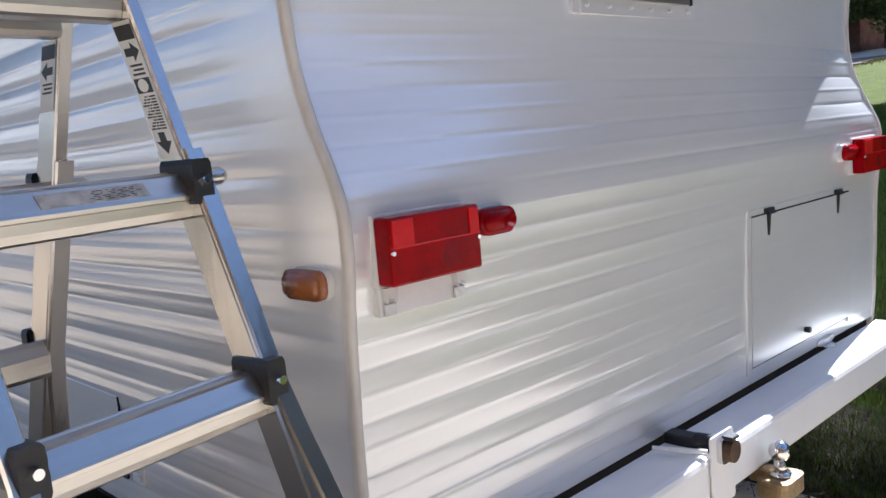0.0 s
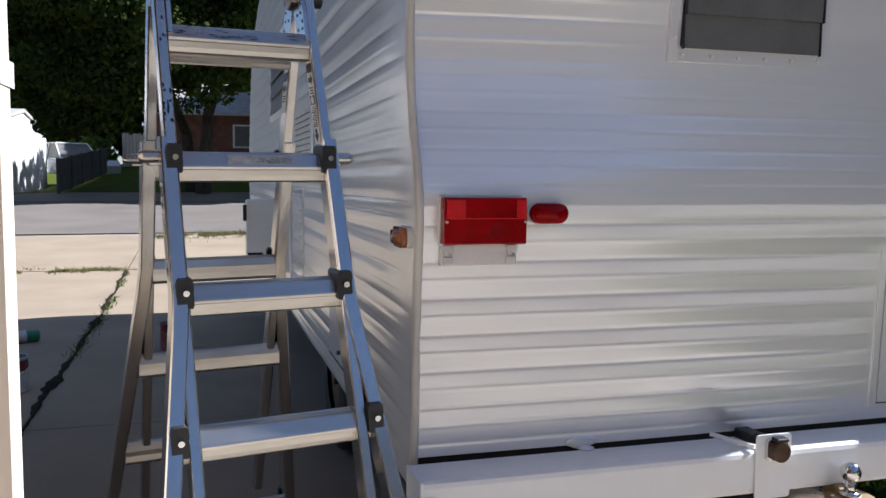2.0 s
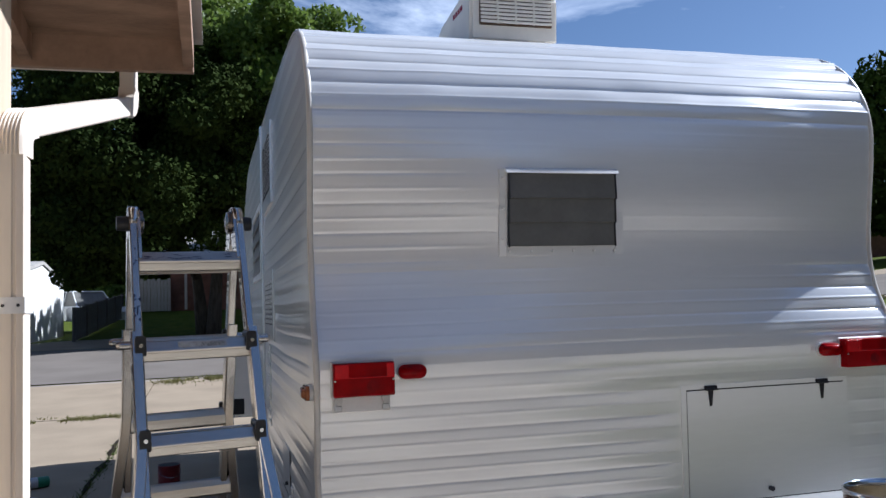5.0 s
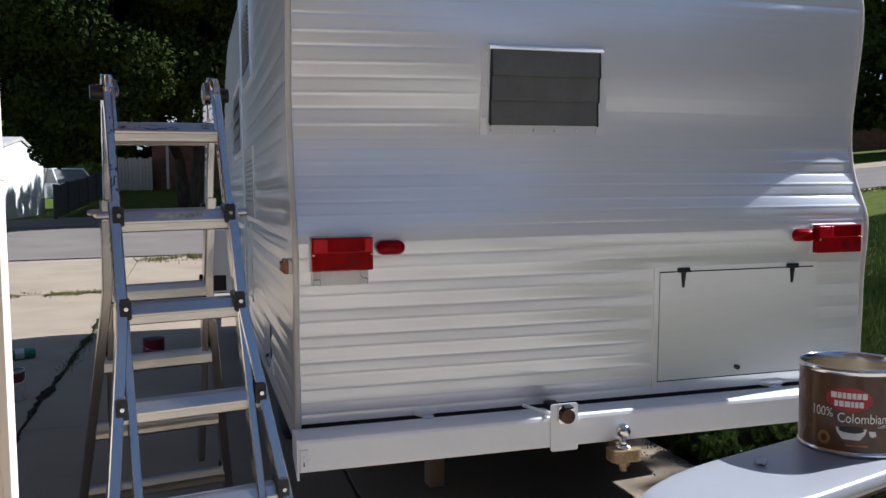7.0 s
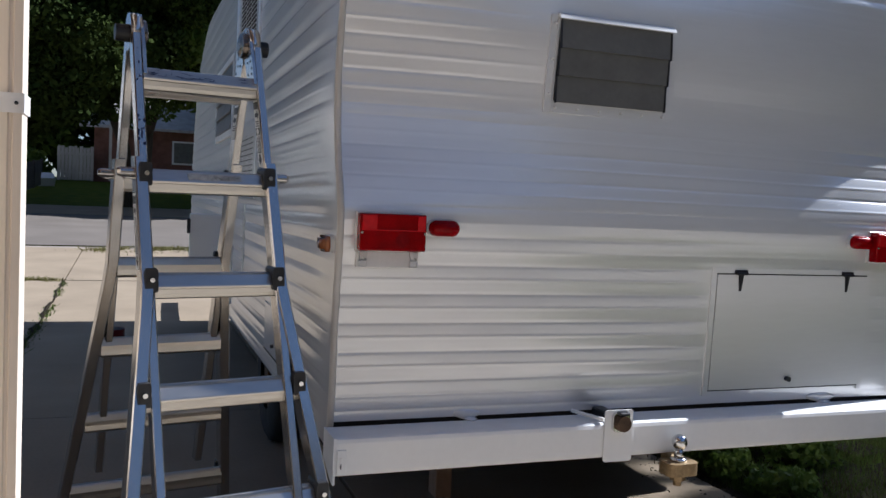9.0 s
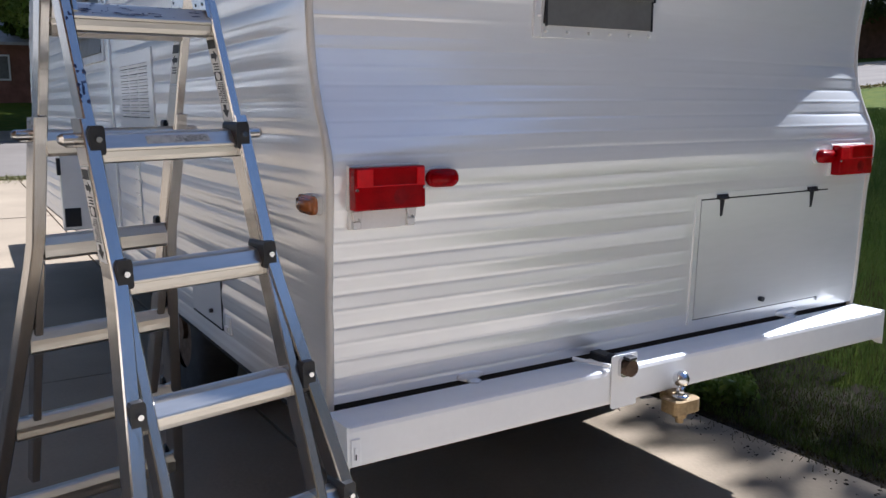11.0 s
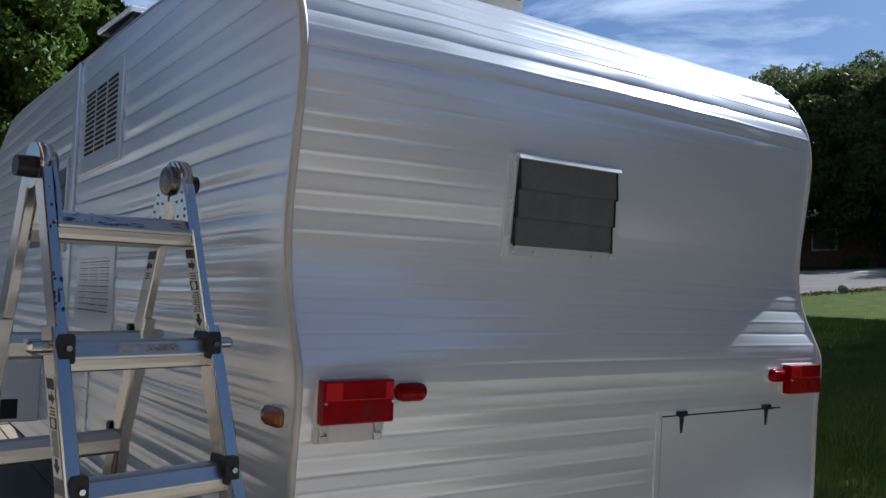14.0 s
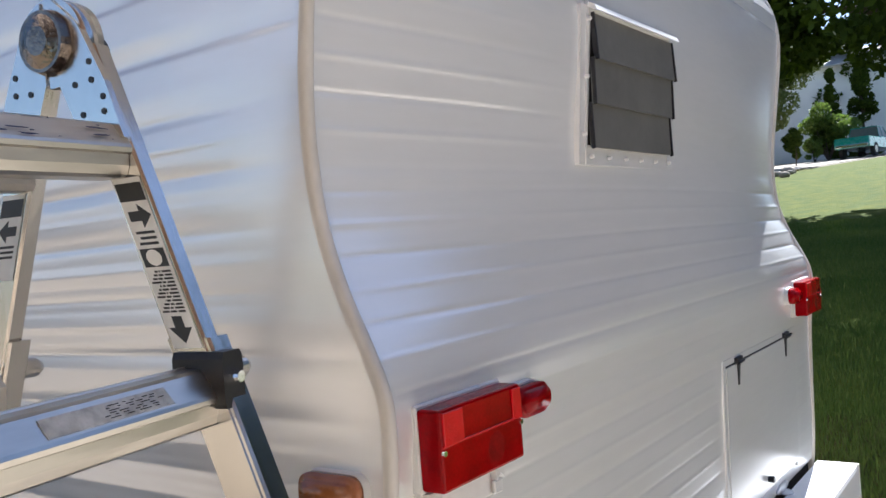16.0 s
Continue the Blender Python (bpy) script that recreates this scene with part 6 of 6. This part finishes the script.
def shrub(x, y, r, h, seed, material, label, n=1800, size=0.12):
    rng = np.random.default_rng(seed)
    root = thing("shrub", label, "shrub", "weeds beside the trailer" if "weeds" in label else "garden shrubs", m=pose(x, y, ground_z(x, y)))
    k = 18
    pts = rng.normal(size=(k, 3))
    pts /= np.linalg.norm(pts, axis=1)[:, None]
    pts = pts * np.array([r, r, h * 0.45]) * rng.uniform(0.3, 0.9, k)[:, None] + np.array([0, 0, h * 0.5])
    bm = B()
    for p in pts[::3]:
        cyl(bm, (0, 0, -0.02), p, 0.03 * r + 0.01, 0.006, 6)
    part("stems", bm, M_BARK, root)["kind"] = "stuff"
    leaves_mesh("foliage", pts, np.full(k, r * 0.4), n, size, seed, material, root, "dense small leaves")


shrub(54.5, 10.2, 1.6, 4.0, 21, M_LEAF2, "tall sunny shrub beside the drive", 9000, 0.13)
shrub(52.0, 10.5, 0.5, 1.6, 22, M_LEAF2, "small rounded sunny shrub beside the drive", 2500, 0.08)
shrub(48.0, 10.6, 0.6, 2.5, 25, M_LEAF, "dark clipped shrub beside the drive", 5000, 0.1)
shrub(41.5, 15.5, 0.8, 0.9, 23, M_LEAF, "low shrub in front of a house", 2200, 0.1)
shrub(38.6, 20.0, 0.7, 0.6, 24, M_LEAF, "low shrub in front of a house", 1800, 0.1)
shrub(-4.9, 38.6, 0.9, 1.7, 26, M_LEAF2, "sunny shrub behind the pale fence", 1800, 0.2)
shrub(-7.6, 37.5, 1.2, 2.4, 27, M_LEAF2, "sunny shrub behind the garage", 1800, 0.2)
shrub(2.45, 1.55, 0.26, 0.34, 28, M_LEAF2, "low green weeds beside the trailer", 2200, 0.035)
shrub(2.75, 2.2, 0.30, 0.36, 29, M_LEAF2, "low green weeds beside the trailer", 2200, 0.04)
shrub(2.62, 0.95, 0.22, 0.24, 30, M_LEAF2, "low green weeds beside the trailer", 1600, 0.03)
shrub(2.24, 1.02, 0.15, 0.17, 31, M_LEAF2, "low green weeds beside the trailer", 1500, 0.026)
shrub(2.30, 0.66, 0.16, 0.14, 32, M_LEAF2, "low green weeds beside the trailer", 1300, 0.024)
shrub(2.42, 1.25, 0.18, 0.20, 33, M_LEAF2, "low green weeds beside the trailer", 1500, 0.028)


# ---------------------------------------------------------------- houses and fences across the street
def gable_house(name, label, x0, x1, y0, y1, zf, ze, zr, ridge, wall_m, roof_m, over=0.4):
    """A house body with a thick gabled roof whose ridge runs along x or y."""
    root = thing(name, label, "house")
    bm = B()
    if ridge == "x":
        ym = (y0 + y1) / 2
        extrude_poly(bm, [(y0, zf), (y1, zf), (y1, ze), (ym, zr - 0.05), (y0, ze)], "x", x0, x1)
    else:
        xm = (x0 + x1) / 2
        extrude_poly(bm, [(x0, zf), (x1, zf), (x1, ze), (xm, zr - 0.05), (x0, ze)], "y", y0, y1)
    part("wall", bm, wall_m, root)
    a0, a1, m0, m1, b0, b1 = (y0, y1, (y0 + y1) / 2, 0, x0, x1) if ridge == "x" else (x0, x1, (x0 + x1) / 2, 0, y0, y1)
    for s, a in ((-1, a0), (1, a1)):
        bm = B()
        sl = (zr - ze) / (m0 - a0)
        pts = [(m0, zr), (a + s * over, ze - sl * over), (a + s * over, ze - sl * over + 0.12), (m0, zr + 0.12)]
        extrude_poly(bm, pts, ridge, b0 - over, b1 + over)
        part("roof", bm, roof_m, root)
    return root


def garage_door(root, x0, x1, y, z0, z1):
    bm = B()
    box(bm, x0, x1, y - 0.03, y + 0.02, z0, z1, 0)
    d = part("garage_door", bm, M_WHITEWALL, root, "white panelled garage door")
    n = 4
    for i in range(n):
        bm = B()
        box(bm, x0 + 0.04, x1 - 0.04, y - 0.05, y - 0.02, z0 + (z1 - z0) * i / n + 0.02, z0 + (z1 - z0) * (i + 1) / n - 0.02, 0.01)
        p = part("door_panel", bm, M_WHITEWALL, d)
    for k in range(3):
        w = (x1 - x0) / 3
        bm = B()
        box(bm, x0 + w * k + 0.2, x0 + w * (k + 1) - 0.2, y - 0.06, y - 0.045, z1 - 0.42, z1 - 0.16, 0)
        part("door_window", bm, M_GLASS, d)


zg = ground_z(-8, 26)
gar = gable_house("garage", "white garage with a low gabled roof", -9.6, -6.25, 26.3, 35.3, zg - 0.2, zg + 2.15, zg + 2.75, "x", M_WHITEWALL, M_SHINGLE, 0.06)
garage_door(gar, -8.3, -6.55, 26.28, zg, zg + 1.98)
for x in (-6.40,):
    bm = B()
    box(bm, x - 0.06, x + 0.06, 26.18, 26.30, zg + 1.45, zg + 1.75, 0.01)
    part("wall_lamp", bm, M_BLACK, gar)
gable_house("house", "tall white house with a pale shingled roof", -26, -9.75, 29.5, 40.5, zg - 0.2, zg + 3.6, zg + 5.5, "x", M_WHITEWALL, M_SHINGLE, 0.3)
big = gable_house("house", "low white house front with garage doors", -24, -9.7, 25.4, 31.4, zg - 0.2, zg + 2.2, zg + 3.2, "x", M_WHITEWALL, M_SHINGLE, 0.5)
garage_door(big, -11.4, -9.95, 25.38, zg, zg + 2.0)
garage_door(big, -15.4, -12.4, 25.38, zg, zg + 2.0)
bm = B()
cyl(bm, (-10.4, 26.2, zg + 2.4), (-10.4, 26.2, zg + 4.4), 0.03, n=8)
cyl(bm, (-10.8, 26.2, zg + 4.3), (-10.0, 26.2, zg + 4.3), 0.02, n=8)
part("antenna", bm, M_STEEL, big)
zb = ground_z(0, 40)
bh = gable_house("brick_house", "dark brown brick house in the shade of trees", -2.2, 9.5, 39.5, 48, zb - 0.3, zb + 2.6, zb + 4.2, "x", M_BRICK, M_SHINGLE, 0.6)
bm = B()
box(bm, -1.55, -1.43, 38.8, 38.92, zb, zb + 2.6, 0.005)
part("porch_post", bm, M_PALE, bh, "white porch post")
for x in (1.2, 4.6):
    bm = B()
    box(bm, x, x + 1.4, 39.44, 39.52, zb + 0.9, zb + 2.0, 0.01)
    w_ = part("window", bm, M_TRIM, bh)
    bm = B()
    box(bm, x + 0.08, x + 1.32, 39.42, 39.45, zb + 0.98, zb + 1.92, 0)
    part("pane", bm, M_GLASS, w_)
zr_ = ground_z(52, 18)
bh2 = gable_house("brick_house", "red-brown brick house behind the street trees", 46, 58, 15.5, 30, zr_ - 1.0, zr_ + 2.4, zr_ + 4.0, "y", M_BRICK, M_SHINGLE, 0.6)
for y in (17.0, 21.0, 25.0):
    bm = B()
    box(bm, 45.93, 46.02, y, y + 1.6, zr_ + 0.5, zr_ + 1.8, 0.01)
    w_ = part("window", bm, M_TRIM, bh2)
    bm = B()
    box(bm, 45.91, 45.935, y + 0.1, y + 1.5, zr_ + 0.6, zr_ + 1.7, 0)
    part("pane", bm, M_GLASS, w_)
zg_ = ground_z(44, 42)
gable_house("brick_house", "low brown brick house under the trees beyond the street", 38, 54, 42, 52, zg_ - 1.2, zg_ + 2.5, zg_ + 4.0, "x", M_BRICK, M_SHINGLE, 0.6)
zw = ground_z(66, 8)
gable_house("house", "pale house beyond the drive", 64, 76, 4, 20, zw - 1.0, zw + 6.4, zw + 8.2, "y", M_WHITEWALL, M_SHINGLE, 0.5)


def fence(name, label, a, b, h, material, gap, w, t=0.02):
    root = thing(name, label, "fence")
    a, b = Vector(a), Vector(b)
    d = b - a
    n = int(d.length / gap)
    ang = math.atan2(d.y, d.x)
    me = None
    for i in range(n + 1):
        p = a + d * (i / n)
        z = ground_z(p.x, p.y)
        if me is None:
            bm = B()
            box(bm, -w / 2, w / 2, -t / 2, t / 2, 0.02, h, 0.004)
            o = part("board", bm, material, root)
            me = o.data
        else:
            o = new("board", me)
            o.parent = root
        o.matrix_local = pose(p.x, p.y, z, 0, 0, math.degrees(ang)) @ Matrix.Diagonal((1, 1, 1 + 0.03 * math.sin(i * 2.3), 1))
    for k in range(max(2, n // 12) + 1):
        p = a + d * (k / max(2, n // 12))
        bm = B()
        box(bm, -0.05, 0.05, -0.05, 0.05, 0.0, h + 0.05, 0.005, m=pose(p.x, p.y + 0.06, ground_z(p.x, p.y), 0, 0, math.degrees(ang)))
        part("post", bm, material, root)
    for f in (0.25, 0.8):
        bm = B()
        za, zb_ = ground_z(a.x, a.y) + h * f, ground_z(b.x, b.y) + h * f
        tube(bm, [(a.x, a.y + 0.03, za), (b.x, b.y + 0.03, zb_)], rrect(0.03, 0.08, 0.004, 1))
        part("rail", bm, material, root)


fence("fence", "low grey weathered board fence", (-4.29, 24.8, 0), (-3.9, 34.5, 0), 1.0, M_FENCE, 0.16, 0.14)
fence("fence", "pale weathered board fence", (-3.6, 38.8, 0), (-2.25, 38.9, 0), 1.5, M_PALE, 0.15, 0.14)


# power lines far left
for k, z in enumerate((6.6, 7.1)):
    bm = B()
    tube(bm, [(-40, 52, z + 1.2), (-25, 52, z + 0.5), (-10, 52, z + 0.4), (10, 52, z + 1.0)], rring(0.02, 6))
    o = part("power_line", bm, M_BLACK, None)
    tagged(o, "thin black overhead power line", "cable")
for x in (-40, 10):
    bm = B()
    cyl(bm, (x, 52, 0), (x, 52, 9.0), 0.14, 0.10, 12)
    o = part("utility_pole", bm, M_BARK, None)
    tagged(o, "brown timber utility pole carrying cables", "pole")

# stones and blooms of the bed beside the far drive, and a stone by the kerb
random.seed(11)
for i in range(12):
    x, y = 29.0 + i * 0.35 + random.uniform(-0.2, 0.2), 7.3 + random.uniform(-0.5, 0.5)
    bm = B()
    bmesh.ops.create_icosphere(bm, subdivisions=2, radius=random.uniform(0.14, 0.28))
    for v in bm.verts:
        v.co = Vector((v.co.x * 1.2, v.co.y, v.co.z * 0.7)) * (1 + 0.3 * noise.noise(v.co * 4 + Vector((i, 0, 0))))
    o = part("stone", bm, M_KERB, None, "", True)
    o.location = (x, y, ground_z(x, y) + 0.05)
    tagged(o, "pale rounded garden stone in a flower bed", "stone", "stones of the flower bed")
bm = B()
bmesh.ops.create_icosphere(bm, subdivisions=2, radius=0.15)
for v in bm.verts:
    v.co = Vector((v.co.x * 1.1, v.co.y, v.co.z * 0.9)) * (1 + 0.25 * noise.noise(v.co * 5))
o = part("stone", bm, M_KERB, None, "", True)
o.location = (21.4, 10.75, ground_z(21.4, 10.75) + 0.08)
tagged(o, "pale rounded stone beside the street kerb", "stone")


# ---------------------------------------------------------------- soil, grass, drive
sheet("soil", spaced(2.084, 3.9, 2, 5, 0.1, 0.1), spaced(-1.5, 5.5, -2, 6, 0.1, 0.1), M_SOIL, -0.006, "dry brown soil strip beside the drive",
      lambda x, y: x < 3.0 + 0.7 * noise.noise((x * 1.3, y * 1.3, 5.0)) + 0.3 * noise.noise((x * 5, y * 5, 1.0)), cat="soil")


def blades(name, label, count, region, height, seed, material, width=0.006, power=1.6):
    """Upright grass blades, thicker near the drive."""
    rng = np.random.default_rng(seed)
    x0, x1, y0, y1 = region
    x = x0 + (x1 - x0) * rng.uniform(0, 1, count) ** power
    y = rng.uniform(y0, y1, count)
    keep = np.array([noise.noise((a * 0.9, b * 0.9, 3.0)) + 0.55 * noise.noise((a * 4, b * 4, 8.0)) > -0.75 + max(0, 4.0 - a) * 0.24 for a, b in zip(x, y)])
    x, y = x[keep], y[keep]
    n = len(x)
    z = np.array([ground_z(a, b) for a, b in zip(x, y)]) - 0.03
    far = 1 + (x - x0) * 0.12
    h = height * rng.uniform(0.5, 1.3, n)
    ang = rng.uniform(0, math.pi * 2, n)
    w = width * far * rng.uniform(0.7, 1.3, n)
    lean = rng.normal(size=(n, 2)) * 0.45 * h[:, None]
    base = np.stack([x, y, z], 1)
    side = np.stack([np.cos(ang) * w, np.sin(ang) * w, np.zeros(n)], 1)
    tip = base + np.stack([lean[:, 0], lean[:, 1], h + 0.03], 1)
    v = np.stack([base - side, base + side, tip], 1).reshape(-1, 3)
    me = bpy.data.meshes.new(name)
    me.vertices.add(n * 3)
    me.vertices.foreach_set("co", v.ravel())
    me.loops.add(n * 3)
    me.loops.foreach_set("vertex_index", np.arange(n * 3))
    me.polygons.add(n)
    me.polygons.foreach_set("loop_start", np.arange(n) * 3)
    me.polygons.foreach_set("loop_total", np.full(n, 3))
    me.update()
    me.materials.append(material)
    return tagged(new(name, me), label, "grass", "", "stuff")


blades("grass", "short green lawn grass with dry patches", 420000, (2.15, 15.0, -2.5, 9.0), 0.030, 2, M_BLADE, 0.0026)
M_DRY = mat("dry_grass_blades", (0.036, 0.034, 0.013), 0.8, 0.0, 0.3, 0.8, (1, 1, 1), 0, 40, col2=(0.090, 0.076, 0.034), rnd=0.35, island=True, spec=0.1)
blades("dry_grass", "thin dry grass and straw over bare soil", 22000, (2.11, 4.6, -2.0, 5.0), 0.022, 12, M_DRY, 0.003, 1.2)


def weeds(name, label, pts, count, spread, height, seed, material=None, width=0.007):
    rng = np.random.default_rng(seed)
    pts = np.array(pts, float)
    i = rng.integers(0, len(pts) - 1, count)
    f = rng.uniform(0, 1, count)[:, None]
    p = pts[i] * (1 - f) + pts[i + 1] * f + rng.normal(size=(count, 2)) * spread * rng.uniform(0.2, 1, (count, 1))
    keep = np.array([noise.noise((a * 3, b * 3, seed)) > -0.15 for a, b in p])
    p = p[keep]
    n = len(p)
    z = np.array([ground_z(a, b) for a, b in p])
    h = height * rng.uniform(0.3, 1.2, n)
    ang = rng.uniform(0, 6.28, n)
    base = np.stack([p[:, 0], p[:, 1], z - 0.01], 1)
    side = np.stack([np.cos(ang), np.sin(ang), np.zeros(n)], 1) * width
    tip = base + np.stack([rng.normal(size=n) * h * 0.6, rng.normal(size=n) * h * 0.6, h], 1)
    v = np.stack([base - side, base + side, tip], 1).reshape(-1, 3)
    me = bpy.data.meshes.new(name)
    me.from_pydata([tuple(q) for q in v], [], [(3 * k, 3 * k + 1, 3 * k + 2) for k in range(n)])
    me.materials.append(material or M_BLADE)
    return tagged(new(name, me), label, "weeds", "", "stuff")


M_WEED = mat("olive_weeds", (0.11, 0.115, 0.035), 0.8, 0.0, 0.3, 1.5, (1, 1, 1), 0, 40, col2=(0.24, 0.21, 0.09), rnd=0.5, island=True, spec=0.1)
weeds("weeds", "weeds growing from a joint in the concrete", [(-3.4, 8.75), (-2.2, 8.82), (-1.3, 8.86)], 4200, 0.13, 0.04, 3, M_WEED)
weeds("weeds", "weeds along a crack in the concrete", [(-1.2, 4.2), (-1.19, 5.6), (-1.16, 7.0), (-1.2, 8.8)], 1100, 0.035, 0.035, 4)
weeds("weeds", "dry weeds along the street kerb", [(-1.0, 12.5), (0.2, 12.9), (2.5, 13.2)], 4500, 0.28, 0.07, 5, M_WEED)
weeds("weeds", "straggling weeds at the edge of the concrete", [(2.1, -0.6), (2.15, 0.8), (2.12, 2.4), (2.15, 4.0)], 1800, 0.10, 0.04, 6, M_DRY, 0.004)

M_STRAW = mat("dry_weeds", (0.22, 0.19, 0.06), 0.8, 0.0, 0.3, 1.5, (1, 1, 1), 0, 40, col2=(0.34, 0.27, 0.12), rnd=0.3, island=True, spec=0.1)
weeds("weeds", "dry yellow weeds along the street kerb", [(13.0, 14.2), (17.5, 12.6), (20, 11.4), (23, 10.4), (26, 9.2), (31, 8.4), (36, 7.8)], 9000, 0.40, 0.05, 7, M_STRAW, 0.03)
weeds("weeds", "dead straw and low weeds beside the concrete", [(2.3, -0.1), (2.5, 0.9), (2.5, 2.0)], 4200, 0.26, 0.035, 9, M_DRY, 0.003)

# dirt that fills the ragged joint of the drive
verts, faces = [], []
for k in range(150):
    y = 2.2 + k * 0.044
    x = -1.2 + 0.030 * noise.noise((y * 1.7, 2.0, 0.0)) + 0.012 * noise.noise((y * 9, 4.0, 0.0))
    w = max(0.006, 0.020 + 0.050 * noise.noise((y * 2.4, 7.0, 1.0)) + 0.02 * noise.noise((y * 11, 3.0, 2.0)))
    z = ground_z(x, y) + 0.0045
    verts += [(x - w, y, z), (x, y, z + 0.006), (x + w * 0.8, y, z)]
    if k:
        b = 3 * k
        faces += [(b - 3, b - 2, b + 1, b), (b - 2, b - 1, b + 2, b + 1)]
tagged(mesh_part("joint_dirt", verts, faces, M_SOIL), "dark dirt filling a ragged joint of the concrete", "dirt", "", "stuff")

# crumbled soil and dead leaves washed over the edge of the concrete
rng = np.random.default_rng(31)
verts, faces = [], []
for k in range(900):
    x = 2.12 - abs(rng.normal()) * 0.13 if k % 3 else 2.1 + rng.uniform(0, 0.8)
    y = rng.uniform(-1.1, 3.0)
    if noise.noise((x * 2.2, y * 2.2, 4.0)) < -0.05 - 0.5 * max(0.0, x - 1.95):
        continue
    r, h = rng.uniform(0.004, 0.016), rng.uniform(0.002, 0.008)
    z = ground_z(x, y)
    a0 = rng.uniform(0, 6.28)
    b = len(verts)
    for q in range(5):
        f = r * rng.uniform(0.6, 1.3)
        verts.append((x + f * math.cos(a0 + q * 1.2566), y + f * math.sin(a0 + q * 1.2566), z - 0.001))
    verts.append((x + rng.normal() * r * 0.2, y + rng.normal() * r * 0.2, z + h))
    faces += [(b + q, b + (q + 1) % 5, b + 5) for q in range(5)]
tagged(mesh_part("soil_crumbs", verts, faces, M_SOIL), "brown soil crumbs scattered on the concrete edge", "soil", "", "stuff")

drive = tagged(new("driveway"), "pale tan concrete driveway of large cracked slabs", "driveway", "", "structure")
JX = [-10.2, -7.2, -4.2, -1.2, 0.45, 2.08, 5.1, 8.2]
JY = [-12, -9.8, -6.7, -3.6, -0.5, 2.6, 5.75, 8.85, 11.4, 12.85]
# slabs east of x = 2.08 are out of view, added to bounce light
SLABS = [(i, j) for i in range(len(JX) - 1) for j in range(len(JY) - 1) if JX[i] < 2.0 or j < 3]
for i, j in SLABS:
    bm = B()
    xa, xb, ya, yb = JX[i] + 0.008, JX[i + 1] - 0.008, JY[j] + 0.008, JY[j + 1] - 0.008
    k = 4
    topv = [[bm.verts.new((xa + (xb - xa) * u / k, ya + (yb - ya) * w / k, ground_z(xa + (xb - xa) * u / k, ya + (yb - ya) * w / k) + 0.002 * ((i * 3 + j * 5) % 3) - 0.002)) for w in range(k + 1)] for u in range(k + 1)]
    for u in range(k):
        for w in range(k):
            bm.faces.new((topv[u][w], topv[u + 1][w], topv[u + 1][w + 1], topv[u][w + 1]))
    be = [e for e in bm.edges if e.is_boundary]
    r = bmesh.ops.extrude_edge_only(bm, edges=be)
    for v in r["geom"]:
        if isinstance(v, bmesh.types.BMVert):
            v.co.z -= 0.08
    bmesh.ops.recalc_face_normals(bm, faces=bm.faces[:])
    # unseen slabs south of the trailer are paler, to light its rear wall
    part("slab", bm, M_CONC2 if JY[j] < -0.6 else M_CONC, drive)
